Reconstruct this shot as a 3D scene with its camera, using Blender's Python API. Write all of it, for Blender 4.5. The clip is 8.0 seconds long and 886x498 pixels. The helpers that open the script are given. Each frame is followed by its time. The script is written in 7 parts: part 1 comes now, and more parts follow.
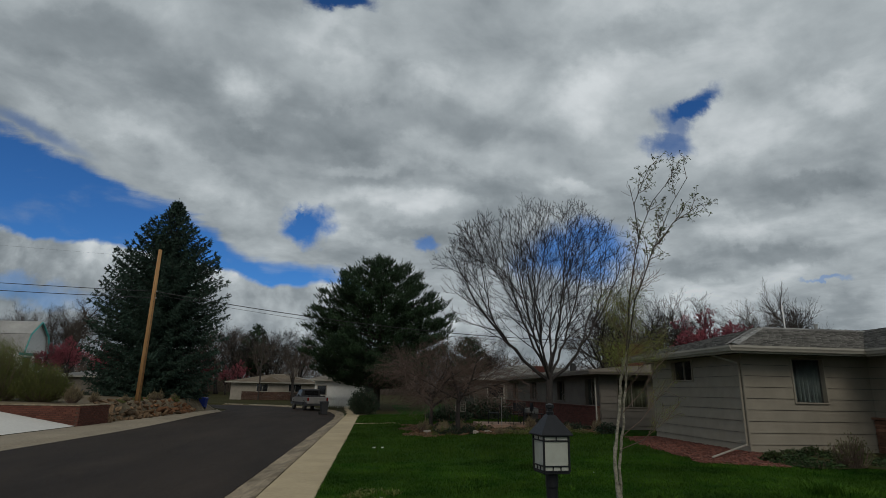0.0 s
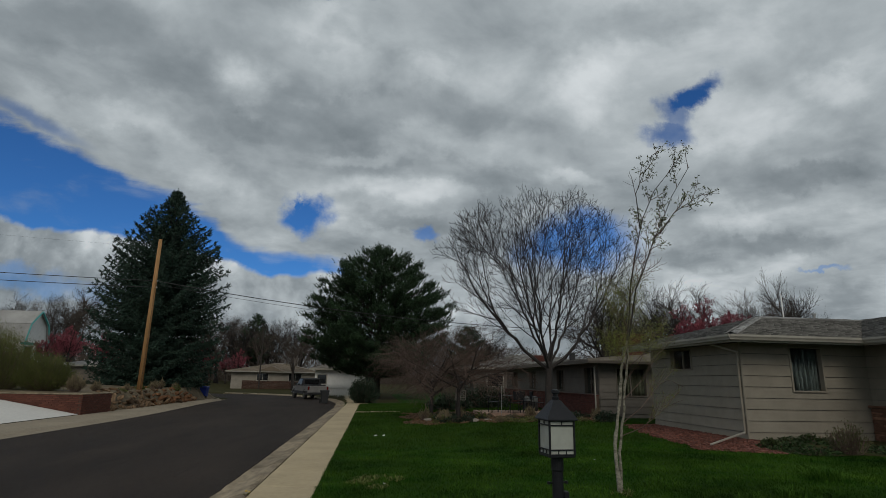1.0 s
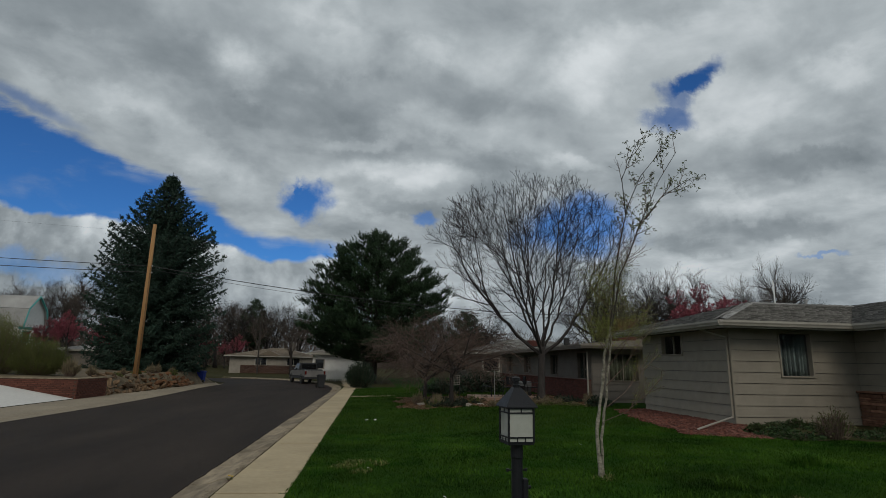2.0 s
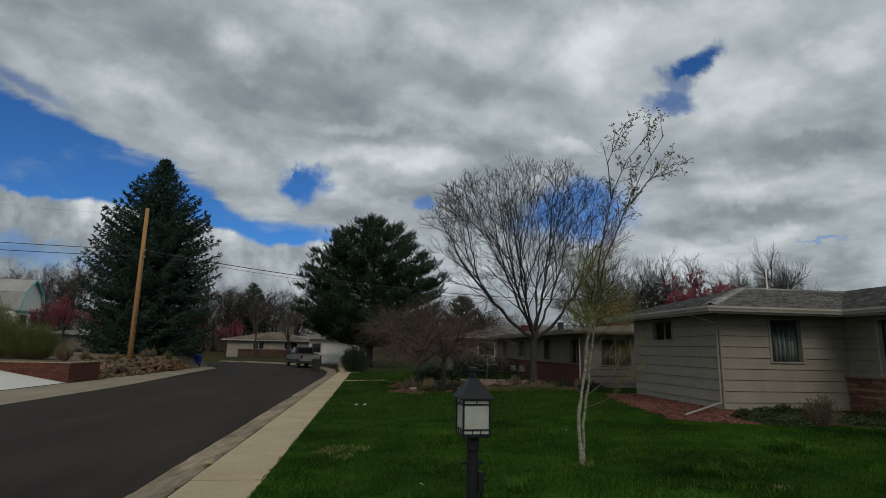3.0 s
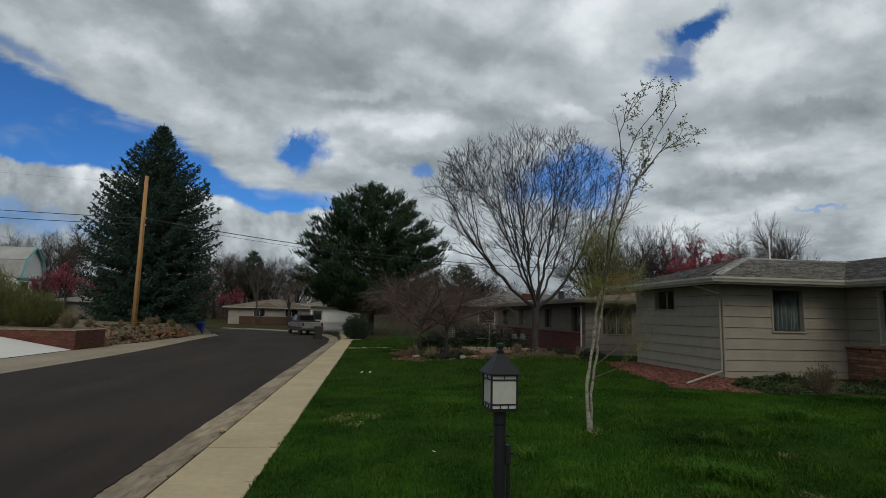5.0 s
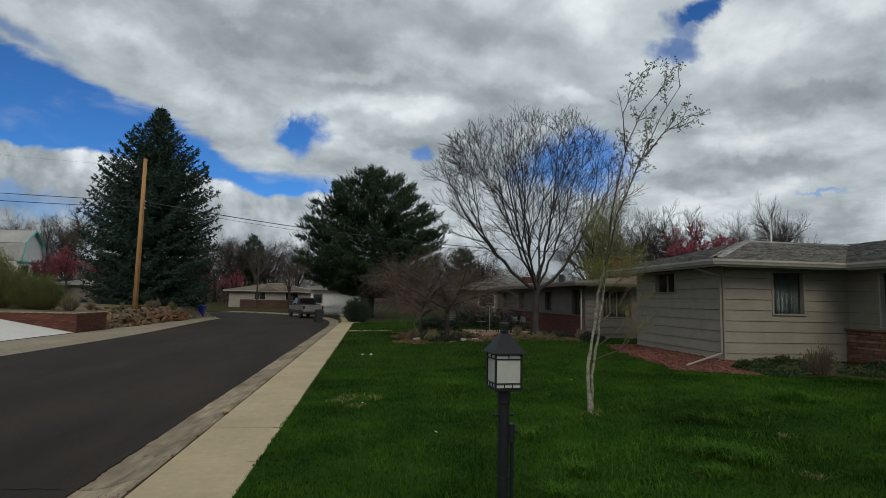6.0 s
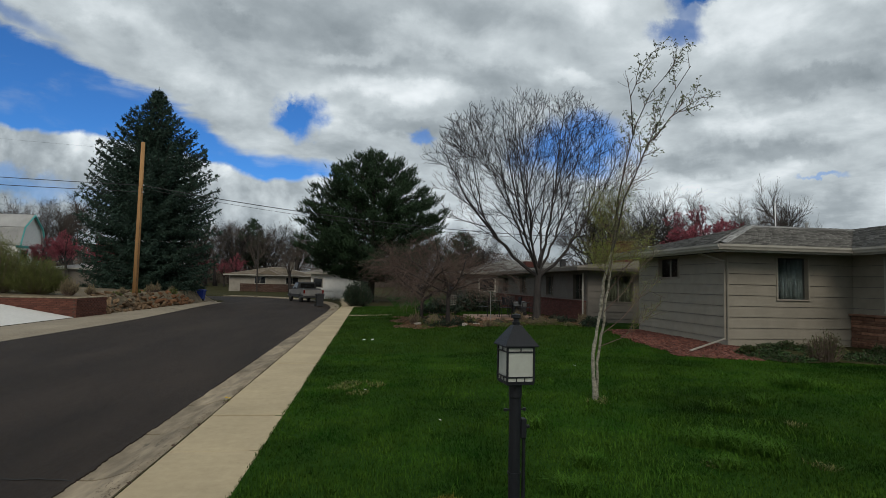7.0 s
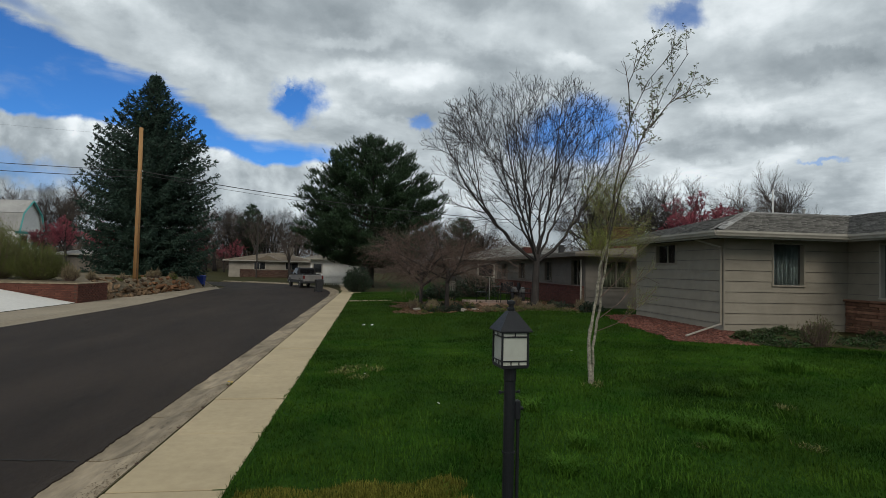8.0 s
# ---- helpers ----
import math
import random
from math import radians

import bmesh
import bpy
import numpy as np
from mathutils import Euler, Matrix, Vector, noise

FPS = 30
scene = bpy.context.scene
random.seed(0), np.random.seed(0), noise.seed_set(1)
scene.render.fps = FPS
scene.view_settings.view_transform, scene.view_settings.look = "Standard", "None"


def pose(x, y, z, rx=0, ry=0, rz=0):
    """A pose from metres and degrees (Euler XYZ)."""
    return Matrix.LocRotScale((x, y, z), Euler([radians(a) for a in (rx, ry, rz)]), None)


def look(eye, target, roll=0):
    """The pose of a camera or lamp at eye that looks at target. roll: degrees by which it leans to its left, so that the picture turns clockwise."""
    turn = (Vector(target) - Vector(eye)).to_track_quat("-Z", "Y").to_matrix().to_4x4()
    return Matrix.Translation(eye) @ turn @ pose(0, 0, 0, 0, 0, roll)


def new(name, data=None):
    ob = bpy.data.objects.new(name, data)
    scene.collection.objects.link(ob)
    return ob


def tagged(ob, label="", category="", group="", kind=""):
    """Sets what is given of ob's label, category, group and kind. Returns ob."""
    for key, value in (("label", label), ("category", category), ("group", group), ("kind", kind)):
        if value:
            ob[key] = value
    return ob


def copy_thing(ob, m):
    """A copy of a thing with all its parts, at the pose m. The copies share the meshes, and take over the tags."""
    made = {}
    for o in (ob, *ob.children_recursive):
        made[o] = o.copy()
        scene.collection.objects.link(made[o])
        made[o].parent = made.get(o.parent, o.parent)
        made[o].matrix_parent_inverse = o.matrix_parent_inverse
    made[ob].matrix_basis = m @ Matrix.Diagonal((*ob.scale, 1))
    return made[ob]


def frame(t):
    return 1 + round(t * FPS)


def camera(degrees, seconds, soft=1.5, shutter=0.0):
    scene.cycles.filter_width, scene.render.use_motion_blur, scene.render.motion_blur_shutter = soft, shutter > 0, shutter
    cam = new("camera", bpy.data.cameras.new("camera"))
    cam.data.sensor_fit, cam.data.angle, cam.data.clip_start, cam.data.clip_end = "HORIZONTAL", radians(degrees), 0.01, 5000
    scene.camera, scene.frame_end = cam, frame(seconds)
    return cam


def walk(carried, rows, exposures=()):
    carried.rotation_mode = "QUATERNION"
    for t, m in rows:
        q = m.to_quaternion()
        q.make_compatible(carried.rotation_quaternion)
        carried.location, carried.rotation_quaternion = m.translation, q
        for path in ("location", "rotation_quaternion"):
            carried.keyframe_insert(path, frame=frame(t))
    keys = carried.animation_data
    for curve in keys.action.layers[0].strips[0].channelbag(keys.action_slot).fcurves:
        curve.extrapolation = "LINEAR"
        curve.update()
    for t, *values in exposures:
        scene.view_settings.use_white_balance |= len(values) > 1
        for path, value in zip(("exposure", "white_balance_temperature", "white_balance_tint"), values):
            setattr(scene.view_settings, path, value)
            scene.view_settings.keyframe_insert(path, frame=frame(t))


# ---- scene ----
cam = camera(78.4, 8.0, soft=0.7)
PATH = [
    (0, (-0.035, -0.09, 1.688), (0.193, 1.832, 2.194), 1.1),
    (0.5, (-0.091, -0.092, 1.671), (0.139, 1.833, 2.163), 1.1),
    (1, (-0.095, -0.13, 1.666), (0.138, 1.8, 2.136), 1.1),
    (1.5, (0.016, -0.148, 1.672), (0.251, 1.788, 2.116), 1.1),
    (3, (0.442, -0.011, 1.73), (0.685, 1.941, 2.091), 1.2),
    (3.5, (0.569, -0.026, 1.747), (0.813, 1.931, 2.079), 1.2),
    (4, (0.492, 0.015, 1.775), (0.74, 1.976, 2.078), 1.3),
    (4.5, (0.311, 0.013, 1.788), (0.562, 1.978, 2.062), 1.3),
    (6, (0.244, 0.052, 1.756), (0.5, 2.027, 1.941), 1.3),
    (6.5, (0.266, 0.134, 1.751), (0.523, 2.112, 1.907), 1.3),
    (7, (0.206, 0.199, 1.793), (0.465, 2.178, 1.919), 1.3),
    (7.5, (0.226, 0.127, 1.818), (0.487, 2.107, 1.916), 1.3),
    (8, (0.205, 0.098, 1.805), (0.468, 2.08, 1.878), 1.3),
]
walk(cam, [(t, look(eye, target, roll)) for t, eye, target, roll in PATH],
     [(0, -0.86), (1.5, -0.82), (3.5, -0.68), (4.5, -0.58), (6.5, -0.39), (8, -0.25)])

# ---- world: broken cloud over blue sky ----
def build_world():
    world = bpy.data.worlds.new("sky")
    world.use_nodes = True
    scene.world = world
    nt = world.node_tree
    nt.nodes.clear()
    N, L = nt.nodes.new, nt.links.new

    def put(socket, v):
        if isinstance(v, bpy.types.NodeSocket):
            L(v, socket)
        else:
            socket.default_value = v

    def math_(op, a, b=0.0, clamp=False):
        n = N("ShaderNodeMath")
        n.operation, n.use_clamp = op, clamp
        put(n.inputs[0], a), put(n.inputs[1], b)
        return n.outputs[0]

    def vec(x, y, z=0.0):
        n = N("ShaderNodeCombineXYZ")
        put(n.inputs[0], x), put(n.inputs[1], y), put(n.inputs[2], z)
        return n.outputs[0]

    def noise_(v, scale, detail, rough=0.5, distort=0.0):
        n = N("ShaderNodeTexNoise")
        put(n.inputs["Vector"], v)
        n.inputs["Scale"].default_value, n.inputs["Detail"].default_value = scale, detail
        n.inputs["Roughness"].default_value, n.inputs["Distortion"].default_value = rough, distort
        return n

    def ramp01(v, lo, hi):
        n = N("ShaderNodeMapRange")
        n.interpolation_type = "SMOOTHSTEP"
        put(n.inputs[0], v)
        n.inputs[1].default_value, n.inputs[2].default_value = lo, hi
        return n.outputs[0]

    way = N("ShaderNodeTexCoord").outputs["Generated"]
    s = N("ShaderNodeSeparateXYZ")
    L(way, s.inputs[0])
    x, y, z = s.outputs
    ahead = math_("MAXIMUM", y, 0.08)
    front = ramp01(y, 0.1, 0.3)
    flat = vec(math_("DIVIDE", x, ahead), math_("DIVIDE", z, ahead))
    # ragged edges for the gaps
    def warp(v, scale, amount, detail):
        n = noise_(v, scale, detail, 0.62)
        sub = N("ShaderNodeVectorMath")
        sub.operation = "SUBTRACT"
        L(n.outputs["Color"], sub.inputs[0])
        sub.inputs[1].default_value = (0.5, 0.5, 0.5)
        sc = N("ShaderNodeVectorMath")
        sc.operation = "SCALE"
        L(sub.outputs[0], sc.inputs[0])
        sc.inputs["Scale"].default_value = amount
        add = N("ShaderNodeVectorMath")
        L(v, add.inputs[0]), L(sc.outputs[0], add.inputs[1])
        return add.outputs[0]
    edge = warp(flat, 7.0, 0.16, 7)
    soft = warp(flat, 3.2, 0.30, 6)

    def patch(v, cx, cy, rx, ry, turn, inner, outer):
        m = N("ShaderNodeMapping")
        m.vector_type = "TEXTURE"
        L(v, m.inputs["Vector"])
        m.inputs["Location"].default_value = (cx, cy, 0)
        m.inputs["Rotation"].default_value = (0, 0, radians(turn))
        m.inputs["Scale"].default_value = (rx, ry, 1000)
        n = N("ShaderNodeVectorMath")
        n.operation = "LENGTH"
        L(m.outputs[0], n.inputs[0])
        return ramp01(n.outputs["Value"], outer, inner)

    def curve(v, lo, hi, pts):
        # a line of straight pieces through (x, height) points
        m = N("ShaderNodeMapRange")
        put(m.inputs[0], v)
        m.inputs[1].default_value, m.inputs[2].default_value = lo, hi
        c = N("ShaderNodeValToRGB")
        L(m.outputs[0], c.inputs[0])
        el = c.color_ramp.elements
        el[0].position, el[1].position = 0.0, 1.0
        el[0].color, el[1].color = (pts[0][1],) * 3 + (1,), (pts[-1][1],) * 3 + (1,)
        for px, pz in pts[1:-1]:
            el.new((px - lo) / (hi - lo)).color = (pz, pz, pz, 1)
        return math_("MULTIPLY", c.outputs[0], 1.0)

    GAPS = [(-0.142, 0.300, 0.040, 0.040, -38), (-0.143, 0.325, 0.012, 0.024, 0),
            (0.655, 0.610, 0.085, 0.032, 37), (0.601, 0.520, 0.060, 0.030, 14, 0.85), (-0.113, 0.800, 0.060, 0.026, 7),
            (0.076, 0.273, 0.028, 0.013, 3, 0.7), (0.395, 0.267, 0.120, 0.055, 3, 0.9), (0.912, 0.247, 0.045, 0.007, 3, 0.5),
            (0.618, 0.565, 0.035, 0.05, 20, 0.7)]
    LITE = [(0.885, 0.47, 0.16, 0.07, 8), (0.20, 0.46, 0.12, 0.05, 0), (-0.311, 0.601, 0.075, 0.06, 6), (-0.124, 0.699, 0.085, 0.10, 6), 
            (-0.517, 0.221, 0.13, 0.045, -3), (-0.174, 0.180, 0.13, 0.045, -3), (0.423, 0.591, 0.16, 0.12, 5),
            (0.879, 0.60, 0.20, 0.16, 5), (0.025, 0.338, 0.11, 0.05, 3), (0.70, 0.36, 0.18, 0.06, 5), (0.65, 0.75, 0.2, 0.12, 20), (0.60, 0.44, 0.16, 0.06, 0), (0.85, 0.55, 0.40, 0.35, 0), (0.30, 0.60, 0.25, 0.2, 0)]
    DARK = [(0.155, 0.568, 0.30, 0.15, 5), (-0.541, 0.654, 0.20, 0.085, -12), (0.897, 0.436, 0.24, 0.05, 11),
            (0.957, 0.181, 0.20, 0.028, 2), (0.381, 0.796, 0.24, 0.09, 6),
            (-0.152, 0.408, 0.12, 0.075, 4), (-0.22, 0.50, 0.16, 0.05, -25), (-0.50, 0.14, 0.4, 0.04, 0), (-0.20, 0.12, 0.2, 0.03, 0), (0.99, 0.325, 0.16, 0.04, 6), (0.66, 0.235, 0.24, 0.05, 3)]
    gap = 0.0
    for g in GAPS:
        gap = math_("MAXIMUM", gap, math_("MULTIPLY", patch(edge, *g[:5], 0.5, 1.38), g[5] if len(g) > 5 else 1.0))
    f = N("ShaderNodeSeparateXYZ")
    L(flat, f.inputs[0])
    fe = N("ShaderNodeSeparateXYZ")
    L(warp(flat, 9.0, 0.05, 7), fe.inputs[0])
    # the long blue rift under the deck's torn edge
    wind = N("ShaderNodeMapping")
    L(flat, wind.inputs["Vector"])
    wind.inputs["Rotation"].default_value, wind.inputs["Scale"].default_value = (0, 0, radians(24)), (3.0, 17.0, 1.0)
    streak = noise_(wind.outputs[0], 1.0, 7, 0.6, 0.5).outputs[0]
    torn = curve(f.outputs[0], -1.0, 0.1, [(-1.0, 0.520), (-0.80, 0.482), (-0.672, 0.452), (-0.605, 0.430), (-0.537, 0.402), (-0.467, 0.362), (-0.349, 0.308),
                                            (-0.300, 0.289), (-0.278, 0.264), (-0.228, 0.233), (-0.115, 0.218), (-0.03, 0.19), (0.1, 0.10)])
    torn = math_("ADD", torn, math_("MULTIPLY", math_("SUBTRACT", streak, 0.5), 0.08))
    rift = ramp01(math_("SUBTRACT", torn, fe.outputs[1]), -0.006, 0.022)
    rift = math_("MULTIPLY", rift, math_("SUBTRACT", 1.0, math_("MULTIPLY", ramp01(streak, 0.56, 0.74), 0.35)))
    slit = patch(warp(flat, 9.0, 0.05, 7), -0.645, 0.457, 0.10, 0.013, -24, 0.2, 1.5)
    gap = math_("MAXIMUM", math_("MAXIMUM", gap, rift), math_("MULTIPLY", slit, 0.55))
    gap = math_("MULTIPLY", gap, front)
    tone = 0.0
    for g in LITE:
        tone = math_("ADD", tone, patch(soft, *g, 0.1, 1.6))
    for g in DARK:
        tone = math_("SUBTRACT", tone, patch(soft, *g, 0.2, 1.6))
    # the brightest billows and the greyest bases, with firmer edges
    CRESTS = [(-0.584, 0.491, 0.134, 0.039, -22), (-0.370, 0.404, 0.179, 0.039, -32), (-0.264, 0.568, 0.067, 0.045, 0), (-0.079, 0.624, 0.078, 0.067, 10), (-0.167, 0.728, 0.067, 0.056, 30), (-0.035, 0.430, 0.101, 0.020, 5), (0.013, 0.361, 0.134, 0.028, 5), (0.424, 0.605, 0.101, 0.067, 20), (0.378, 0.402, 0.067, 0.022, 0), (0.756, 0.565, 0.146, 0.090, 15), (1.020, 0.672, 0.101, 0.056, 10), (0.716, 0.349, 0.090, 0.034, 0), (0.083, 0.640, 0.067, 0.045, 10)]
    BASES = [(-0.414, 0.579, 0.112, 0.056, -15), (-0.614, 0.659, 0.146, 0.056, 0), (-0.072, 0.504, 0.146, 0.045, 5), (0.132, 0.534, 0.123, 0.056, 0), (0.168, 0.416, 0.157, 0.031, -8), (0.939, 0.446, 0.157, 0.028, 8), (0.850, 0.301, 0.146, 0.028, 6), (0.579, 0.789, 0.157, 0.056, 10), (-0.255, 0.481, 0.067, 0.022, -20), (0.048, 0.292, 0.123, 0.020, 0), (0.656, 0.256, 0.123, 0.022, 0)]
    firm = 0.0
    for g in CRESTS:
        firm = math_("ADD", firm, patch(edge, *g, 0.35, 1.35))
    for g in BASES:
        firm = math_("SUBTRACT", firm, patch(edge, *g, 0.35, 1.35))
    tone = math_("ADD", math_("MULTIPLY", tone, 0.45), math_("MULTIPLY", firm, 0.68))
    tone = math_("MULTIPLY", tone, front)

    # the cloud deck seen in perspective
    up = math_("ADD", math_("MAXIMUM", z, 0.0), 0.24)
    deck = vec(math_("DIVIDE", x, up), math_("DIVIDE", y, up))
    big = noise_(deck, 1.1, 9, 0.53, 0.3).outputs[0]
    fine = noise_(deck, 3.8, 9, 0.57, 0.25).outputs[0]
    level = math_("ADD", math_("MULTIPLY", math_("SUBTRACT", big, 0.5), 1.35), math_("MULTIPLY", math_("SUBTRACT", fine, 0.5), 0.75))
    # rounded billows with creases between them
    roll = noise_(deck, 1.75, 6, 0.5, 0.15).outputs[0]
    billow = math_("SUBTRACT", math_("MULTIPLY", math_("ABSOLUTE", math_("SUBTRACT", roll, 0.5)), 2.0), 0.10)
    level = math_("ADD", level, math_("MULTIPLY", billow, 0.5))
    level = math_("ADD", math_("ADD", level, math_("MULTIPLY", tone, 0.23)), 0.562)
    # a bank of cumulus with crisp tops low over the horizon
    puff = noise_(flat, 6.5, 7, 0.55, 0.1).outputs[0]
    knot = noise_(flat, 17.0, 6, 0.55, 0.2).outputs[0]
    crest = curve(f.outputs[0], -1.0, 1.2, [(-1.0, 0.30), (-0.65, 0.267), (-0.61, 0.252), (-0.58, 0.257), (-0.521, 0.243), (-0.463, 0.240), (-0.307, 0.211), (-0.252, 0.197),
                                             (-0.19, 0.180), (-0.180, 0.187), (-0.134, 0.188), (-0.068, 0.190), (0.036, 0.170), (0.30, 0.115), (1.2, 0.03)])
    crest = math_("ADD", crest, math_("MULTIPLY", math_("SUBTRACT", puff, 0.5), 0.06))
    crest = math_("ADD", crest, math_("MULTIPLY", math_("SUBTRACT", knot, 0.5), 0.025))
    below = math_("SUBTRACT", crest, f.outputs[1])
    bank = math_("MULTIPLY", ramp01(below, -0.003, 0.009), front)
    bank_level = math_("ADD", math_("MULTIPLY", math_("SUBTRACT", knot, 0.5), 1.1), math_("MULTIPLY", math_("SUBTRACT", puff, 0.5), 1.7))
    bank_level = math_("SUBTRACT", math_("ADD", bank_level, 0.62), math_("MULTIPLY", math_("MINIMUM", below, 0.11), 3.3))
    level = math_("ADD", math_("MULTIPLY", level, math_("SUBTRACT", 1.0, bank)), math_("MULTIPLY", bank_level, bank))
    gap = math_("MULTIPLY", gap, math_("SUBTRACT", 1.0, bank))
    gap = math_("MAXIMUM", gap, math_("MULTIPLY", math_("MULTIPLY", patch(edge, -0.66, 0.165, 0.22, 0.022, -7, 0.3, 1.4), front), 0.45))
    cr = N("ShaderNodeValToRGB")
    L(level, cr.inputs[0])
    e = cr.color_ramp.elements
    e[0].position, e[0].color = 0.12, (0.195, 0.232, 0.258, 1)
    e[1].position, e[1].color = 0.92, (0.825, 0.88, 0.91, 1)
    m1 = e.new(0.42)
    m1.color = (0.335, 0.382, 0.412, 1)
    m2 = e.new(0.66)
    m2.color = (0.53, 0.588, 0.618, 1)
    glow = N("ShaderNodeVectorMath")
    glow.operation = "SCALE"
    L(cr.outputs[0], glow.inputs[0])
    glow.inputs["Scale"].default_value = CLOUD / SKY

    sky = N("ShaderNodeTexSky")
    sky.sky_type = "NISHITA"
    sky.sun_disc, sky.sun_elevation, sky.sun_rotation = False, radians(SUN_UP), radians(SUN_TURN)
    sky.altitude, sky.dust_density, sky.ozone_density = 1600, 0.3, 2.0
    tint = N("ShaderNodeMix")
    tint.data_type, tint.blend_type = "RGBA", "MULTIPLY"
    tint.inputs[0].default_value = 1.0
    L(sky.outputs[0], tint.inputs[6])
    tint.inputs[7].default_value = BLUE
    # thin veils inside the gaps
    veil = math_("MULTIPLY", ramp01(fine, 0.5, 0.8), 0.3)
    gap = math_("MULTIPLY", gap, math_("SUBTRACT", 1.0, veil))
    mix = N("ShaderNodeMix")
    mix.data_type = "RGBA"
    L(gap, mix.inputs[0])
    L(glow.outputs[0], mix.inputs[6])
    L(tint.outputs[2], mix.inputs[7])
    bg = N("ShaderNodeBackground")
    L(mix.outputs[2], bg.inputs[0])
    bg.inputs[1].default_value = SKY
    out = N("ShaderNodeOutputWorld")
    L(bg.outputs[0], out.inputs[0])


SKY, CLOUD, BLUE = 0.1, 1.34, (0.36, 0.83, 1.38, 1)
SUN_UP, SUN_TURN = 38, 183
build_world()
sun = new("sun", bpy.data.lights.new("sun", "SUN"))
sun.data.energy, sun.data.angle, sun.data.color = 1.55, radians(28), (1.0, 0.93, 0.80)
sun.matrix_world = look((-1, -19, 15), (0, 0, 0))


# ---- materials ----
def mat(name, c1, c2, scale=8.0, rough=0.8, bump=0.0, bump_scale=None, metal=0.0, island=0.0, rand=0.0, stain=0.25,
        stain_scale=0.5, spec=0.4, stretch=(1, 1, 1), coords="Object", spots=0.0, spot_scale=10):
    m = bpy.data.materials.new(name)
    m.use_nodes = True
    nt = m.node_tree
    N, L = nt.nodes.new, nt.links.new
    b = nt.nodes["Principled BSDF"]
    b.inputs["Roughness"].default_value = rough
    b.inputs["Metallic"].default_value = metal
    b.inputs["Specular IOR Level"].default_value = spec
    tc = N("ShaderNodeTexCoord")
    mp = N("ShaderNodeMapping")
    mp.inputs["Scale"].default_value = stretch
    L(tc.outputs[coords], mp.inputs[0])
    n1, n2 = N("ShaderNodeTexNoise"), N("ShaderNodeTexNoise")
    for n, s, d in ((n1, scale, 6), (n2, stain_scale, 5)):
        L(mp.outputs[0], n.inputs["Vector"])
        n.inputs["Scale"].default_value, n.inputs["Detail"].default_value, n.inputs["Roughness"].default_value = s, d, 0.6
    r = N("ShaderNodeMapRange")
    L(n1.outputs[0], r.inputs[0])
    r.inputs[1].default_value, r.inputs[2].default_value = 0.3, 0.7
    mx = N("ShaderNodeMix")
    mx.data_type = "RGBA"
    L(r.outputs[0], mx.inputs[0])
    mx.inputs[6].default_value, mx.inputs[7].default_value = (*c1, 1), (*c2, 1)
    hsv = N("ShaderNodeHueSaturation")
    L(mx.outputs[2], hsv.inputs["Color"])
    v = N("ShaderNodeMapRange")
    L(n2.outputs[0], v.inputs[0])
    v.inputs[1].default_value, v.inputs[2].default_value, v.inputs[3].default_value, v.inputs[4].default_value = 0.25, 0.75, 1 - stain, 1 + stain
    value = v.outputs[0]
    if island or rand:
        src = N("ShaderNodeNewGeometry").outputs["Random Per Island"] if island else N("ShaderNodeObjectInfo").outputs["Random"]
        q = N("ShaderNodeMapRange")
        L(src, q.inputs[0])
        amount = island or rand
        q.inputs[3].default_value, q.inputs[4].default_value = 1 - amount, 1 + amount
        mu = N("ShaderNodeMath")
        mu.operation = "MULTIPLY"
        L(value, mu.inputs[0]), L(q.outputs[0], mu.inputs[1])
        value = mu.outputs[0]
    if spots:
        n4 = N("ShaderNodeTexNoise")
        L(mp.outputs[0], n4.inputs["Vector"])
        n4.inputs["Scale"].default_value, n4.inputs["Detail"].default_value, n4.inputs["Roughness"].default_value = spot_scale, 8, 0.7
        q4 = N("ShaderNodeMapRange")
        L(n4.outputs[0], q4.inputs[0])
        q4.inputs[1].default_value, q4.inputs[2].default_value, q4.inputs[3].default_value, q4.inputs[4].default_value = 0.60, 0.66, 1.0, 1 - spots
        mu4 = N("ShaderNodeMath")
        mu4.operation = "MULTIPLY"
        L(value, mu4.inputs[0]), L(q4.outputs[0], mu4.inputs[1])
        value = mu4.outputs[0]
    L(value, hsv.inputs["Value"])
    L(hsv.outputs[0], b.inputs["Base Color"])
    if bump:
        n3 = N("ShaderNodeTexNoise")
        L(mp.outputs[0], n3.inputs["Vector"])
        n3.inputs["Scale"].default_value, n3.inputs["Detail"].default_value = bump_scale or scale * 3, 5
        bp = N("ShaderNodeBump")
        bp.inputs["Strength"].default_value, bp.inputs["Distance"].default_value = bump, 0.02
        L(n3.outputs[0], bp.inputs["Height"])
        L(bp.outputs[0], b.inputs["Normal"])
    return m


def glass_mat(name, tint=(0.75, 0.8, 0.8)):
    m = bpy.data.materials.new(name)
    m.use_nodes = True
    b = m.node_tree.nodes["Principled BSDF"]
    b.inputs["Base Color"].default_value = (*tint, 1)
    b.inputs["Roughness"].default_value = 0.03
    b.inputs["Transmission Weight"].default_value = 1.0
    b.inputs["IOR"].default_value = 1.3
    return m


